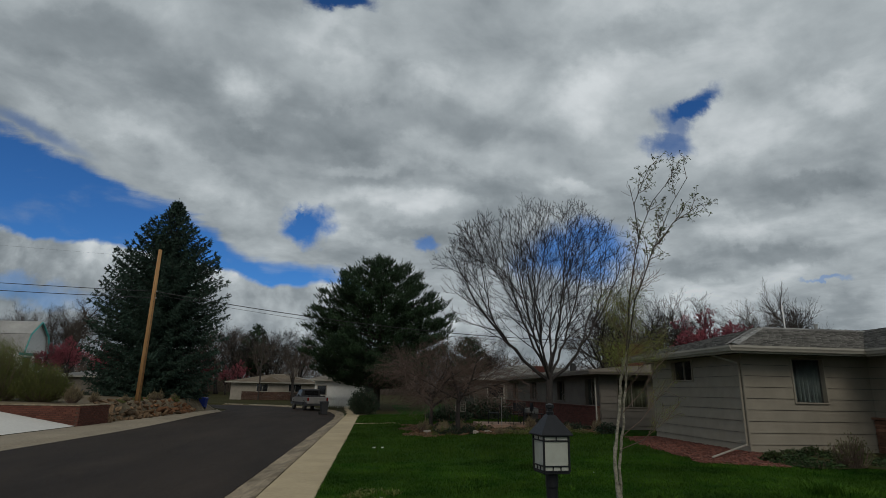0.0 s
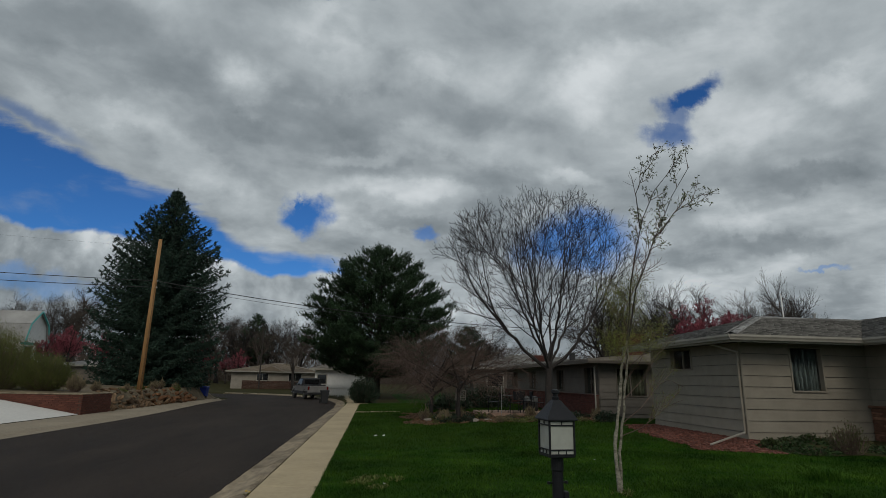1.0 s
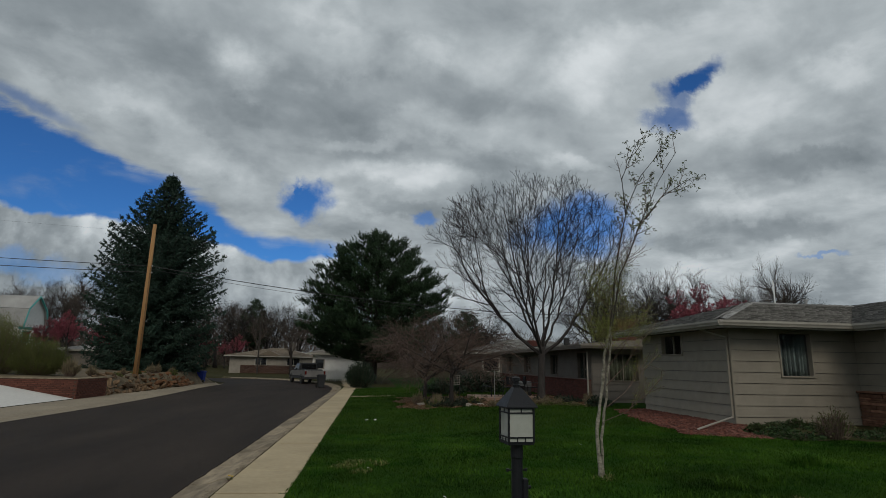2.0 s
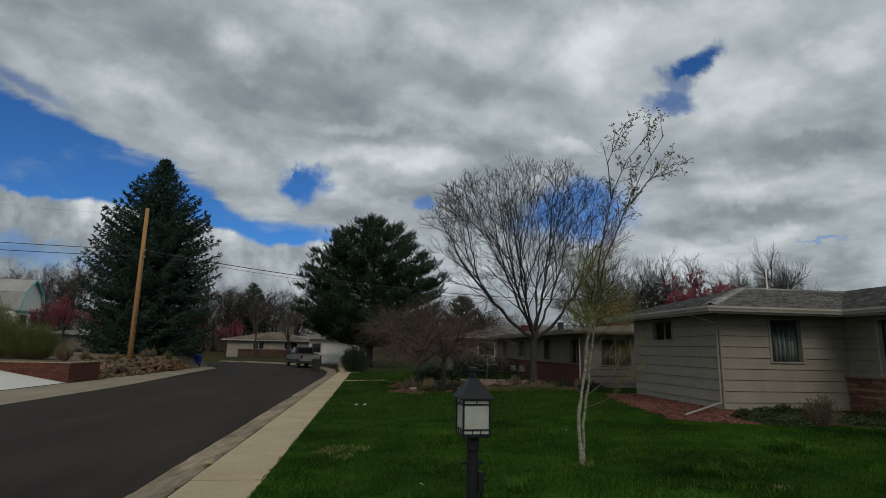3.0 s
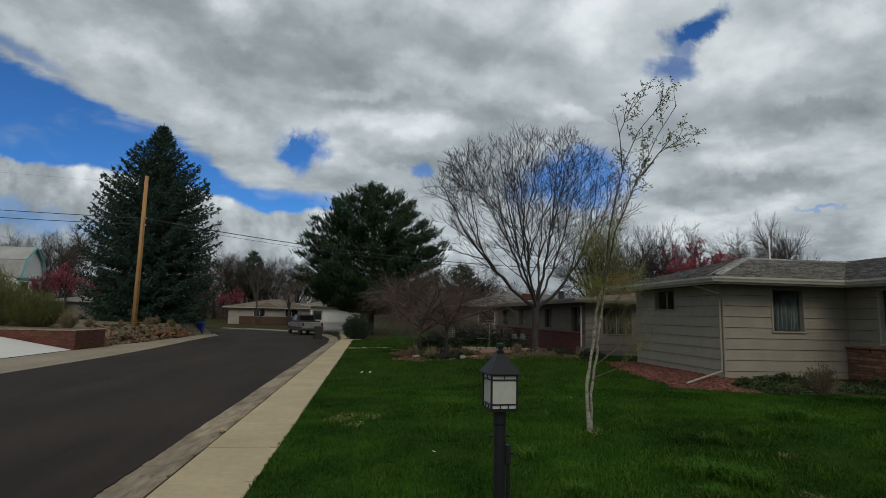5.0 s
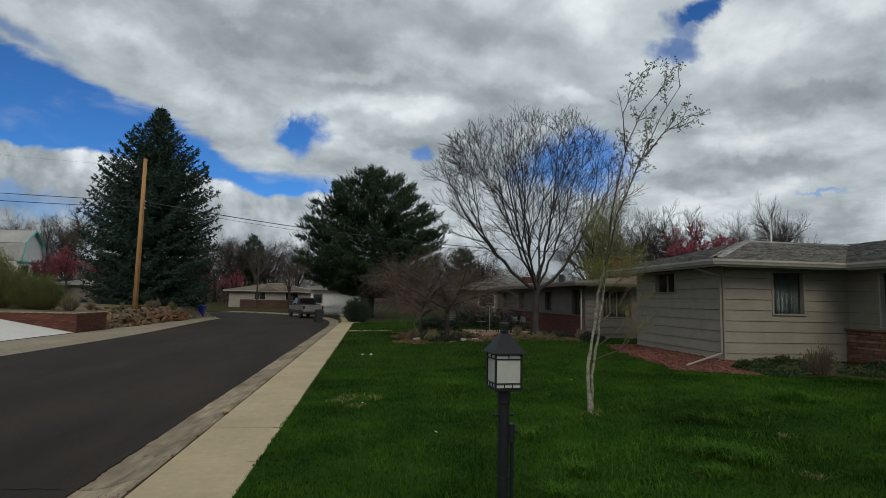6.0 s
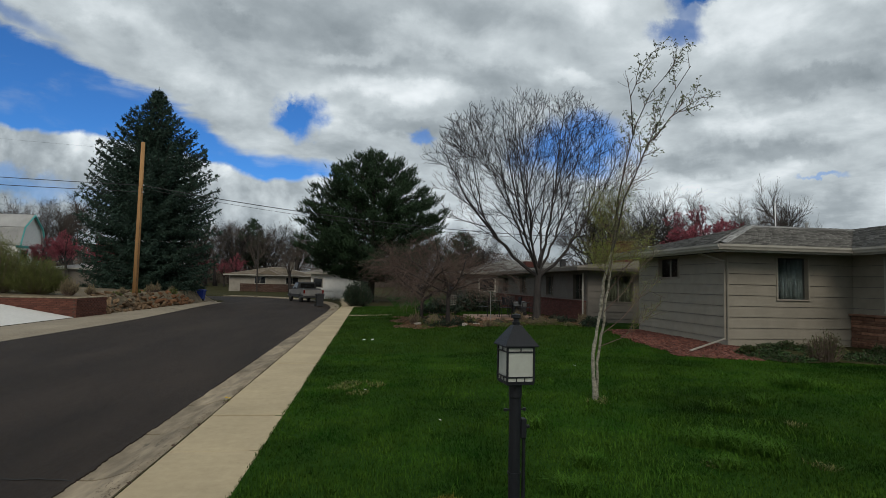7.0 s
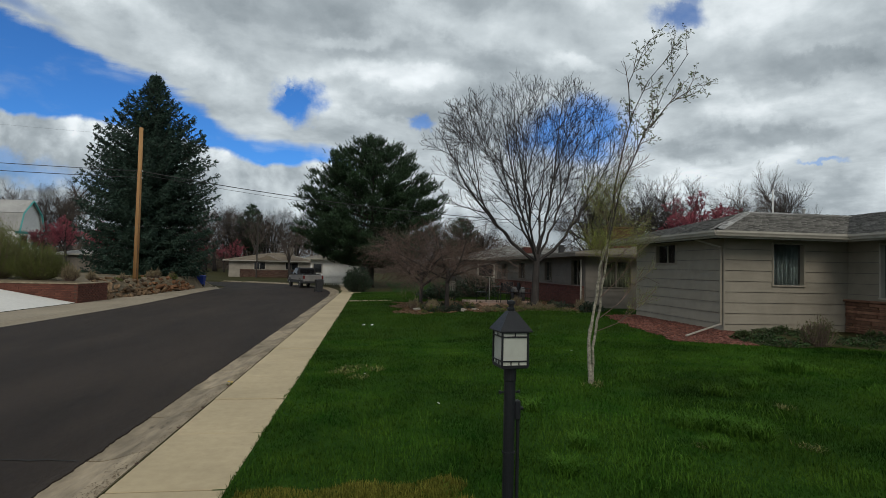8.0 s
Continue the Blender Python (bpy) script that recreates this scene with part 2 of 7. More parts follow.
ASPHALT = mat("asphalt", (0.0200, 0.0145, 0.0110), (0.037, 0.0270, 0.0206), 45, 0.88, 0.5, 220, stain=0.5, stain_scale=0.7, spec=0.22, stretch=(1, 0.22, 1), spots=0.22, spot_scale=2.4)
CONCRETE = mat("concrete", (0.375, 0.297, 0.184), (0.43, 0.346, 0.217), 10, 0.9, 0.12, 120, rand=0.05, stain=0.14, stain_scale=0.9, spots=0.12, spot_scale=14)
CONCRETE2 = mat("grey_concrete", (0.22, 0.18, 0.128), (0.29, 0.242, 0.175), 10, 0.9, 0.12, 120, rand=0.05, stain=0.15)
KERB = mat("old_concrete", (0.150, 0.118, 0.080), (0.350, 0.280, 0.190), 5, 0.92, 0.25, 140, rand=0.22, stain=0.34, stain_scale=1.4, spots=0.5, spot_scale=3.2, stretch=(1, 0.35, 1))
SILT = mat("gutter_silt", (0.10, 0.072, 0.044), (0.18, 0.136, 0.088), 14, 0.95, 0.5, 80, stain=0.35, stain_scale=3)
DRIVE = mat("pale_concrete", (0.55, 0.53, 0.50), (0.63, 0.61, 0.57), 10, 0.9, 0.15, 90, stain=0.06)
SOIL = mat("soil", (0.030, 0.030, 0.012), (0.055, 0.050, 0.022), 5, 0.95, 0.6, 20, stain=0.3, spec=0.05)
LAWN = mat("lawn_base", (0.011, 0.039, 0.0042), (0.026, 0.062, 0.0075), 9, 0.95, 0.8, 30, stain=0.35, stain_scale=0.45, spec=0.05)
GRASS = mat("grass_blade", (0.0088, 0.042, 0.0030), (0.046, 0.094, 0.0100), 1.3, 0.8, island=0.22, stain=0.85, stain_scale=0.5, spec=0.05)
TUFT = mat("tuft_blade", (0.024, 0.076, 0.007), (0.062, 0.122, 0.016), 2, 0.8, island=0.2, stain=0.3, spec=0.05)
STRAW = mat("yellow_turf_blade", (0.075, 0.088, 0.014), (0.155, 0.145, 0.028), 3, 0.85, island=0.35, spec=0.05)
FARGRASS = mat("distant_grass_blade", (0.019, 0.050, 0.006), (0.041, 0.076, 0.011), 1.2, 0.85, island=0.15, stain=0.4, stain_scale=0.4, spec=0.05)
DEADSTALK = mat("dead_stalk", (0.15, 0.12, 0.07), (0.24, 0.195, 0.12), 3, 0.9, island=0.3)
DRYGRASS = mat("dry_grass_blade", (0.085, 0.098, 0.022), (0.15, 0.145, 0.042), 3, 0.8, island=0.35)
SIDING = mat("siding_paint", (0.218, 0.195, 0.157), (0.262, 0.236, 0.191), 3, 0.7, 0.12, 40, rand=0.035, stain=0.08, stain_scale=0.7)
# cream taken down in value so the far house's walls read as shaded
CREAM = mat("dimmed_cream_paint", (0.24, 0.215, 0.18), (0.31, 0.28, 0.24), 2, 0.7, 0.1, 30, stain=0.12)
DARKBRICK = mat("dark_brown_brick", (0.055, 0.030, 0.022), (0.085, 0.047, 0.034), 6, 0.9, 0.3, 40, island=0.25, stain=0.2)
# beige siding lowered in albedo: tree and overhang shade is put into the colour
SIDING2 = mat("shade_darkened_siding", (0.115, 0.102, 0.088), (0.142, 0.127, 0.110), 3, 0.75, 0.12, 40, rand=0.03, stain=0.1)
TRIM = mat("trim_paint", (0.31, 0.29, 0.25), (0.38, 0.355, 0.31), 4, 0.6, 0.05, 30, stain=0.1)
# darker brown copy of the trim; on the neighbour's eaves it carries the soffit shadow
DIMTRIM = mat("dark_brown_trim", (0.115, 0.098, 0.080), (0.16, 0.138, 0.115), 4, 0.7, 0.05, 30, stain=0.15)
WHITE = mat("white_paint", (0.70, 0.69, 0.67), (0.80, 0.79, 0.77), 3, 0.6, 0.05, 30, stain=0.08)
SHINGLE = mat("grey_shingle", (0.105, 0.102, 0.094), (0.26, 0.252, 0.236), 18, 0.95, 0.8, 60, island=0.42, stain=0.15)
SINGLESHINGLE = mat("grey_shingle_piece", (0.105, 0.102, 0.094), (0.26, 0.252, 0.236), 18, 0.95, 0.8, 60, rand=0.42, stain=0.15)
SHINGLE2 = mat("brown_shingle", (0.155, 0.138, 0.116), (0.235, 0.21, 0.18), 14, 0.95, 0.5, 90, island=0.22, stain=0.15)
SHINGLE3 = mat("tan_shingle", (0.145, 0.115, 0.085), (0.20, 0.165, 0.122), 10, 0.95, 0.4, 60, island=0.2, stain=0.12)
DARKROOM = mat("dim_room_wall", (0.10, 0.095, 0.09), (0.13, 0.125, 0.12), 2, 0.9)
BRICK = mat("red_brick", (0.088, 0.031, 0.021), (0.135, 0.050, 0.034), 12, 0.9, 0.4, 60, rand=0.25, stain=0.2)
BRICKJ = mat("red_brick_joined", (0.075, 0.024, 0.019), (0.115, 0.038, 0.029), 12, 0.9, 0.4, 60, island=0.25, stain=0.2)
MORTAR = mat("mortar", (0.066, 0.040, 0.031), (0.10, 0.064, 0.050), 20, 0.95, 0.3, 80)
STONE = mat("red_flagstone", (0.15, 0.068, 0.044), (0.27, 0.145, 0.095), 7, 0.9, 0.5, 30, rand=0.35, stain=0.3)
ROCK = mat("tan_rock", (0.070, 0.044, 0.024), (0.19, 0.122, 0.070), 3, 0.92, 0.8, 14, rand=0.5, stain=0.35)
RUSTROCK = mat("rust_rock", (0.075, 0.033, 0.015), (0.21, 0.098, 0.044), 3, 0.92, 0.8, 14, rand=0.4, stain=0.35)
MULCH = mat("red_mulch", (0.080, 0.028, 0.019), (0.165, 0.066, 0.048), 9, 0.95, 0.6, 40, island=0.45)
DRYMULCH = mat("brown_mulch", (0.060, 0.032, 0.016), (0.150, 0.088, 0.045), 9, 0.95, 0.6, 40, island=0.45)
BLACKMETAL = mat("black_powder_coat", (0.006, 0.0068, 0.009), (0.011, 0.012, 0.0155), 25, 0.5, 0.15, 90, stain=0.2, spec=0.3)
MILKGLASS = mat("milky_glass", (0.33, 0.345, 0.31), (0.42, 0.43, 0.39), 3, 0.25, stain=0.10, stain_scale=6, spec=0.5)
POLEWOOD = mat("pole_wood", (0.30, 0.155, 0.055), (0.42, 0.235, 0.10), 9, 0.85, 0.4, 40, stain=0.2, stretch=(1, 1, 0.08))
BARK = mat("grey_brown_bark", (0.024, 0.0205, 0.0195), (0.054, 0.046, 0.043), 9, 0.95, 0.6, 25, stretch=(1, 1, 0.25))
DARKBARK = mat("dark_bark", (0.030, 0.026, 0.023), (0.062, 0.053, 0.047), 9, 0.95, 0.6, 25, stretch=(1, 1, 0.25))
TWIG = mat("dark_twig", (0.011, 0.009, 0.0088), (0.023, 0.019, 0.0178), 4, 0.9)
BROWNTWIG = mat("brown_twig", (0.080, 0.052, 0.041), (0.148, 0.102, 0.083), 4, 0.9)
OLDTWIG = mat("old_tree_twig", (0.030, 0.024, 0.021), (0.062, 0.050, 0.043), 1, 0.9)
FARTWIG = mat("far_twig", (0.050, 0.039, 0.032), (0.092, 0.072, 0.058), 1, 0.9)
PALEBARK = mat("pale_aspen_bark", (0.085, 0.077, 0.054), (0.37, 0.345, 0.275), 15, 0.8, 0.5, 30, stain=0.35, stain_scale=3, spots=0.8, spot_scale=13, stretch=(1, 1, 1.4))
LEAF = mat("young_leaf", (0.105, 0.125, 0.012), (0.19, 0.205, 0.030), 3, 0.6, island=0.3)
DIMLEAF = mat("dark_young_leaf", (0.070, 0.086, 0.042), (0.135, 0.158, 0.082), 3, 0.6, island=0.35)
BUD = mat("bud", (0.030, 0.021, 0.019), (0.055, 0.038, 0.033), 3, 0.8, island=0.3)
SPRUCE = mat("spruce_needles", (0.014, 0.036, 0.026), (0.048, 0.083, 0.058), 1.6, 0.75, island=0.4, stain=0.45, stain_scale=1.3, spec=0.3)
PINE = mat("pine_needles", (0.013, 0.033, 0.013), (0.036, 0.070, 0.028), 0.7, 0.75, island=0.4, stain=0.3, spec=0.3)
BEDLEAF = mat("dark_bed_leaf", (0.024, 0.040, 0.010), (0.055, 0.080, 0.020), 1.5, 0.7, island=0.35, stain=0.3)
OLIVELEAF = mat("olive_new_leaf", (0.050, 0.056, 0.018), (0.10, 0.105, 0.036), 1.5, 0.7, island=0.35, stain=0.3)
DARKCOVER = mat("dark_ground_cover", (0.011, 0.030, 0.006), (0.030, 0.062, 0.012), 1.5, 0.75, island=0.4, stain=0.3)
SHRUBLEAF = mat("shrub_leaf", (0.066, 0.080, 0.019), (0.13, 0.145, 0.036), 1.5, 0.7, island=0.35, stain=0.3)
DARKSHRUB = mat("juniper_leaf", (0.012, 0.026, 0.014), (0.028, 0.048, 0.024), 1.5, 0.75, island=0.4)
REDBLOOM = mat("crimson_bloom", (0.16, 0.030, 0.045), (0.32, 0.072, 0.098), 1.2, 0.7, island=0.35, stain=0.3)
DANDELION = mat("dandelion_yellow", (0.55, 0.36, 0.02), (0.65, 0.45, 0.04), 9, 0.7)
TEAL = mat("teal_paint", (0.06, 0.30, 0.29), (0.09, 0.36, 0.34), 3, 0.6, stain=0.1)
SILVER = mat("silver_car_paint", (0.23, 0.22, 0.215), (0.29, 0.28, 0.27), 2, 0.35, metal=0.3, stain=0.08)
RUBBER = mat("black_rubber", (0.014, 0.014, 0.014), (0.024, 0.024, 0.024), 10, 0.85)
CHROME = mat("chrome", (0.55, 0.55, 0.55), (0.62, 0.62, 0.62), 5, 0.25, metal=1.0, stain=0.05)
TAILRED = mat("red_lens", (0.11, 0.008, 0.007), (0.15, 0.012, 0.010), 6, 0.25)
BINGREY = mat("dark_grey_plastic", (0.022, 0.022, 0.024), (0.034, 0.034, 0.036), 8, 0.6)
BINBLUE = mat("blue_plastic", (0.010, 0.030, 0.22), (0.018, 0.045, 0.30), 8, 0.55)
WIRE = mat("wire", (0.02, 0.02, 0.022), (0.04, 0.04, 0.042), 8, 0.6)
CURTAIN = mat("blue_grey_curtain", (0.11, 0.135, 0.135), (0.19, 0.22, 0.215), 3, 0.9, stain=0.1)
PALECURTAIN = mat("olive_curtain", (0.085, 0.088, 0.055), (0.12, 0.124, 0.08), 3, 0.9, stain=0.1)
GLASS = glass_mat("window_glass")
DARKGLASS = mat("dark_vehicle_glass", (0.012, 0.014, 0.016), (0.018, 0.02, 0.022), 3, 0.06, spec=0.6)
GALV = mat("weathered_metal", (0.30, 0.30, 0.29), (0.42, 0.42, 0.41), 8, 0.5, metal=0.6)
PATIOSTONE = mat("pink_paver", (0.30, 0.19, 0.14), (0.40, 0.27, 0.205), 7, 0.92, 0.3, 30, rand=0.15)
CAPSHINGLE = mat("pale_ridge_shingle", (0.25, 0.245, 0.235), (0.36, 0.355, 0.345), 14, 0.9, 0.4, 80, island=0.2)
BANKSOIL = mat("dry_bank_soil", (0.092, 0.068, 0.038), (0.185, 0.147, 0.093), 3, 0.95, 0.8, 18, stain=0.45, stain_scale=0.6)
THICKET = mat("thicket_twigs", (0.055, 0.042, 0.034), (0.105, 0.082, 0.066), 0.4, 0.95, island=0.3, stain=0.35, stain_scale=0.08)
PALESTONE = mat("pale_stone", (0.26, 0.23, 0.195), (0.38, 0.34, 0.29), 6, 0.9, 0.4, 20, rand=0.15)
COVER = mat("pale_grill_cover", (0.11, 0.12, 0.12), (0.16, 0.17, 0.17), 4, 0.7)


# ---- mesh helpers ----
class Geo:
    def __init__(self):
        self.v, self.f = [], []

    def add(self, verts, faces):
        o = len(self.v)
        self.v += [tuple(p) for p in verts]
        self.f += [tuple(i + o for i in q) for q in faces]
        return self

    def box(self, x0, y0, z0, x1, y1, z1, m=None):
        p = [Vector((x, y, z)) for z in (z0, z1) for y in (y0, y1) for x in (x0, x1)]
        if m is not None:
            p = [m @ q for q in p]
        return self.add(p, [(0, 2, 3, 1), (4, 5, 7, 6), (0, 1, 5, 4), (2, 6, 7, 3), (0, 4, 6, 2), (1, 3, 7, 5)])

    def chamfer(self, x0, y0, z0, x1, y1, z1, c, m=None):
        """A box whose twelve edges are cut off by c."""
        lo, hi = (x0, y0, z0), (x1, y1, z1)
        pts, idx = [], {}
        for k in range(8):
            side = [(k >> a) & 1 for a in range(3)]
            for a in range(3):
                q = []
                for b in range(3):
                    e = hi[b] if side[b] else lo[b]
                    q.append(e if b == a else (e - c if side[b] else e + c))
                idx[(k, a)] = len(pts)
                pts.append(Vector(q))
        faces = []
        for a in range(3):
            b, c2 = (a + 1) % 3, (a + 2) % 3
            for s in (0, 1):
                ring = [(0, 0), (1, 0), (1, 1), (0, 1)]
                q = [idx[((s << a) | (i << b) | (j << c2), a)] for i, j in ring]
                faces.append(tuple(q if s else q[::-1]))
        for a in range(3):
            b, c2 = (a + 1) % 3, (a + 2) % 3
            for i in (0, 1):
                for j in (0, 1):
                    k0, k1 = (i << b) | (j << c2), (i << b) | (j << c2) | (1 << a)
                    q = (idx[(k0, b)], idx[(k1, b)], idx[(k1, c2)], idx[(k0, c2)])
                    faces.append(q if (i ^ j) == 0 else q[::-1])
        for k in range(8):
            q = (idx[(k, 0)], idx[(k, 1)], idx[(k, 2)])
            faces.append(q if bin(k).count("1") % 2 else q[::-1])
        if m is not None:
            pts = [m @ q for q in pts]
        return self.add(pts, faces)

    def tube(self, pts, radii, n=6, cap=True):
        pts = [Vector(p) for p in pts]
        rings = []
        ref = Vector((0.31, 0.87, 0.38))
        for i, p in enumerate(pts):
            d = (pts[min(i + 1, len(pts) - 1)] - pts[max(i - 1, 0)])
            if d.length < 1e-7:
                d = Vector((0, 0, 1))
            d.normalize()
            a = d.cross(ref)
            if a.length < 0.1:
                a = d.cross(Vector((1, 0, 0)))
            a.normalize()
            b = d.cross(a)
            r = radii[i]
            rings.append([p + a * (r * math.cos(2 * math.pi * k / n)) + b * (r * math.sin(2 * math.pi * k / n)) for k in range(n)])
        o = len(self.v)
        for ring in rings:
            self.v += [tuple(q) for q in ring]
        for i in range(len(pts) - 1):
            for k in range(n):
                a, b = o + i * n + k, o + i * n + (k + 1) % n
                self.f.append((a, b, b + n, a + n))
        if cap:
            self.f.append(tuple(o + k for k in range(n))[::-1])
            self.f.append(tuple(o + (len(pts) - 1) * n + k for k in range(n)))
        return self

    def lathe(self, profile, n=16, m=None):
        """A turned shape from (radius, z) rows."""
        o = len(self.v)
        for r, z in profile:
            for k in range(n):
                p = Vector((r * math.cos(2 * math.pi * k / n), r * math.sin(2 * math.pi * k / n), z))
                self.v.append(tuple(m @ p if m is not None else p))
        for i in range(len(profile) - 1):
            for k in range(n):
                a, b = o + i * n + k, o + i * n + (k + 1) % n
                self.f.append((a, b, b + n, a + n))
        self.f.append(tuple(o + k for k in range(n))[::-1])
        self.f.append(tuple(o + (len(profile) - 1) * n + k for k in range(n)))
        return self

    def mesh(self, name, material, smooth=False):
        me = bpy.data.meshes.new(name)
        me.from_pydata(self.v, [], self.f)
        me.materials.append(material)
        if smooth:
            me.polygons.foreach_set("use_smooth", [True] * len(me.polygons))
        me.update()
        return me


def part(name, geo, material, parent=None, label="", smooth=False, at=None):
    """Links a Geo or a mesh as one object, under a thing or a part."""
    me = geo if isinstance(geo, bpy.types.Mesh) else geo.mesh(name, material, smooth)
    ob = new(name, me)
    if at is not None:
        ob.matrix_world = at
    if parent is not None:
        ob.parent = parent
    if label:
        ob["label"] = label
    return ob


def thing(name, label, category, group="", kind="", at=None):
    ob = new(name)
    ob.empty_display_size = 0.2
    if at is not None:
        ob.matrix_world = at
    return tagged(ob, label, category, group, kind)


def smoothstep(a, b, v):
    t = min(1.0, max(0.0, (v - a) / (b - a)))
    return t * t * (3 - 2 * t)


def along(table, f):
    """A value read off a table of rising (place, value) rows."""
    for (a, va), (b, vb) in zip(table, table[1:]):
        if f <= b:
            return va + (vb - va) * (f - a) / (b - a)
    return table[-1][1]


# ---- ground, street and pavements ----
ROAD_R, KERB_R, WALK_L, WALK_R = -2.43, -1.83, -1.81, -0.89


def road_right(y):
    return ROAD_R if y < 36 else -16 + (16 + ROAD_R) * math.sqrt(max(0.0, 1 - ((y - 36) / 24.0) ** 2))


def road_left(y):
    if y < 44:
        return -9.85 - 1.3 * smoothstep(22, 44, y)
    if y < 48.8:
        return -16 + 4.85 * math.sqrt(max(0.0, 1 - ((y - 44) / 4.85) ** 2))
    return -90.0


def ground_z(x, y):
    if x > WALK_R - 0.3:
        z = 0.034 * min(10.3, max(0.0, x - WALK_R))
        z += 0.012 * noise.noise((x * 0.7, y * 0.7, 3.1)) * smoothstep(0, 0.8, x - WALK_R)
        return z + 0.01 * max(0.0, y - 60) * smoothstep(60, 90, y)
    left = -12.1 - x
    if left > 0 and y < 49:
        bank = 0.84 * smoothstep(0.0, 0.9, left) * (1 - smoothstep(43.5, 48, y))
        ramp = 0.18 * left if left < 3 else 0.54 + 0.06 * (left - 3)
        z = bank if y > 25.1 else min(ramp, 1.5)
        if y > 25.1:
            z += 0.03 * max(0.0, left - 1.5) * (1 - smoothstep(43.5, 48, y))
        return z
    if y > 60:
        return 0.012 * (y - 60) + 0.02 * max(0.0, -x - 20)
    return 0.0


def paved(x, y):
    if y < 36:
        return -11.75 < x < -1.1
    return road_left(y) + 0.3 - (1.2 if y < 44 else 0) < x < road_right(y) + 0.3 and y < 60.2


def lines(stops):
    out = []
    for a, b, step in stops:
        n = max(1, round((b - a) / step))
        out += [a + (b - a) * i / n for i in range(n)]
    return out + [stops[-1][1]]


def build_ground():
    xs = lines([(-900, -200, 100), (-200, -60, 10), (-60, -20, 1.5), (-20, -13.2, 0.5), (-13.2, -11.6, 0.16), (-11.6, -2.6, 0.75), (-2.6, -1.12, 0.37), (-1.12, -0.88, 0.12),
                (-0.88, 15, 0.4), (15, 60, 2.5), (60, 200, 20), (200, 900, 100)])
    ys = lines([(-300, -40, 40), (-40, 2, 2), (2, 24.9, 0.5), (24.9, 25.3, 0.2), (25.3, 62, 0.6), (62, 120, 3), (120, 300, 20), (300, 1200, 150)])
    g = Geo()
    for y in ys:
        for x in xs:
            z = ground_z(x, y)
            g.v.append((x, y, z - 0.4 if paved(x, y) else z - 0.004))
    n = len(xs)
    g.f = [(j * n + i, j * n + i + 1, (j + 1) * n + i + 1, (j + 1) * n + i) for j in range(len(ys) - 1) for i in range(n - 1)]
    me = g.mesh("ground", LAWN, True)
    me.materials.append(SOIL)
    me.materials.append(BANKSOIL)
    for p in me.polygons:
        x, y, _ = p.center
        if x < -12 or y > 62 or (y > 40 and x < 2):
            p.material_index = 2 if x > -19 and 25 < y < 46 and x < -12 else 1
    ob = new("ground", me)
    tagged(ob, "green spring lawn and bare soil of the front yards", "ground", kind="structure")


build_ground()


def build_road():
    ys = lines([(-40, 36, 2), (36, 44, 0.8), (44, 48.85, 0.4), (48.86, 60, 0.6)])
    g = Geo()
    n = 12
    for y in ys:
        a, b = road_left(y), road_right(y)
        for i in range(n + 1):
            t = i / n
            x = a + (b - a) * t
            crown = 0.05 * (1 - (2 * t - 1) ** 2) if y < 44 else 0.03 * (1 - smoothstep(44, 60, y))
            g.v.append((x, y, -0.085 + crown + 0.004 * noise.noise((x * 0.6, y * 0.4, 0))))
    w = n + 1
    g.f = [(j * w + i, j * w + i + 1, (j + 1) * w + i + 1, (j + 1) * w + i) for j in range(len(ys) - 1) for i in range(n)]
    ob = part("road", g, ASPHALT, smooth=True)
    tagged(ob, "dark grey asphalt street, freshly sealed and slightly crowned", "road", kind="structure")


build_road()


def build_road_edge():
    """The ragged lip of the asphalt where it laps onto the kerb."""
    rng = random.Random(8)
    g = Geo()
    y = 2.0
    i = 0
    while y < 36:
        x = ROAD_R + 0.03 + 0.022 * noise.noise((0, y * 2.3, 1)) + 0.014 * noise.noise((0, y * 11.0, 4)) + rng.uniform(-0.008, 0.008)
        g.v += [(ROAD_R - 0.10, y, -0.0865), (x, y, -0.071), (x + 0.012, y, -0.10)]
        y += 0.035 if y < 12 else 0.09
        i += 1
    g.f = [f for k in range(i - 1) for f in ((3 * k, 3 * k + 1, 3 * k + 4, 3 * k + 3), (3 * k + 1, 3 * k + 2, 3 * k + 5, 3 * k + 4))]
    part("asphalt_lip", g, ASPHALT, bpy.data.objects["road"])


build_road_edge()

def build_tar_seam():
    """A thin ragged tar-filled crack running across the lane to the kerb."""
    g, n = Geo(), 60
    for i in range(n + 1):
        x = -6.2 + (6.2 + ROAD_R) * i / n
        y = 5.66 + 0.02 * (x - ROAD_R) + 0.10 * noise.noise((x * 1.1, 0, 2)) + 0.03 * noise.noise((x * 6.0, 0, 5)) - 0.16 * (x - ROAD_R)
        w = 0.010 + 0.008 * noise.noise((x * 4.0, 1, 0))
        t = (x + 9.85) / (9.85 + ROAD_R)
        z = -0.085 + 0.05 * (1 - (2 * t - 1) ** 2) + 0.006
        g.v += [(x, y - w, z), (x, y, z + 0.003), (x, y + w, z)]
    g.f = [q for i in range(n) for q in ((3 * i, 3 * i + 3, 3 * i + 4, 3 * i + 1), (3 * i + 1, 3 * i + 4, 3 * i + 5, 3 * i + 2))]
    part("tar_seam", g, RUBBER, bpy.data.objects["road"])


build_tar_seam()

KERB_PROFILE = [(0.0, -0.34), (0.0, -0.078), (0.17, -0.088), (0.30, -0.066), (0.43, -0.018), (0.53, 0.0), (0.60, 0.0), (0.60, -0.34)]


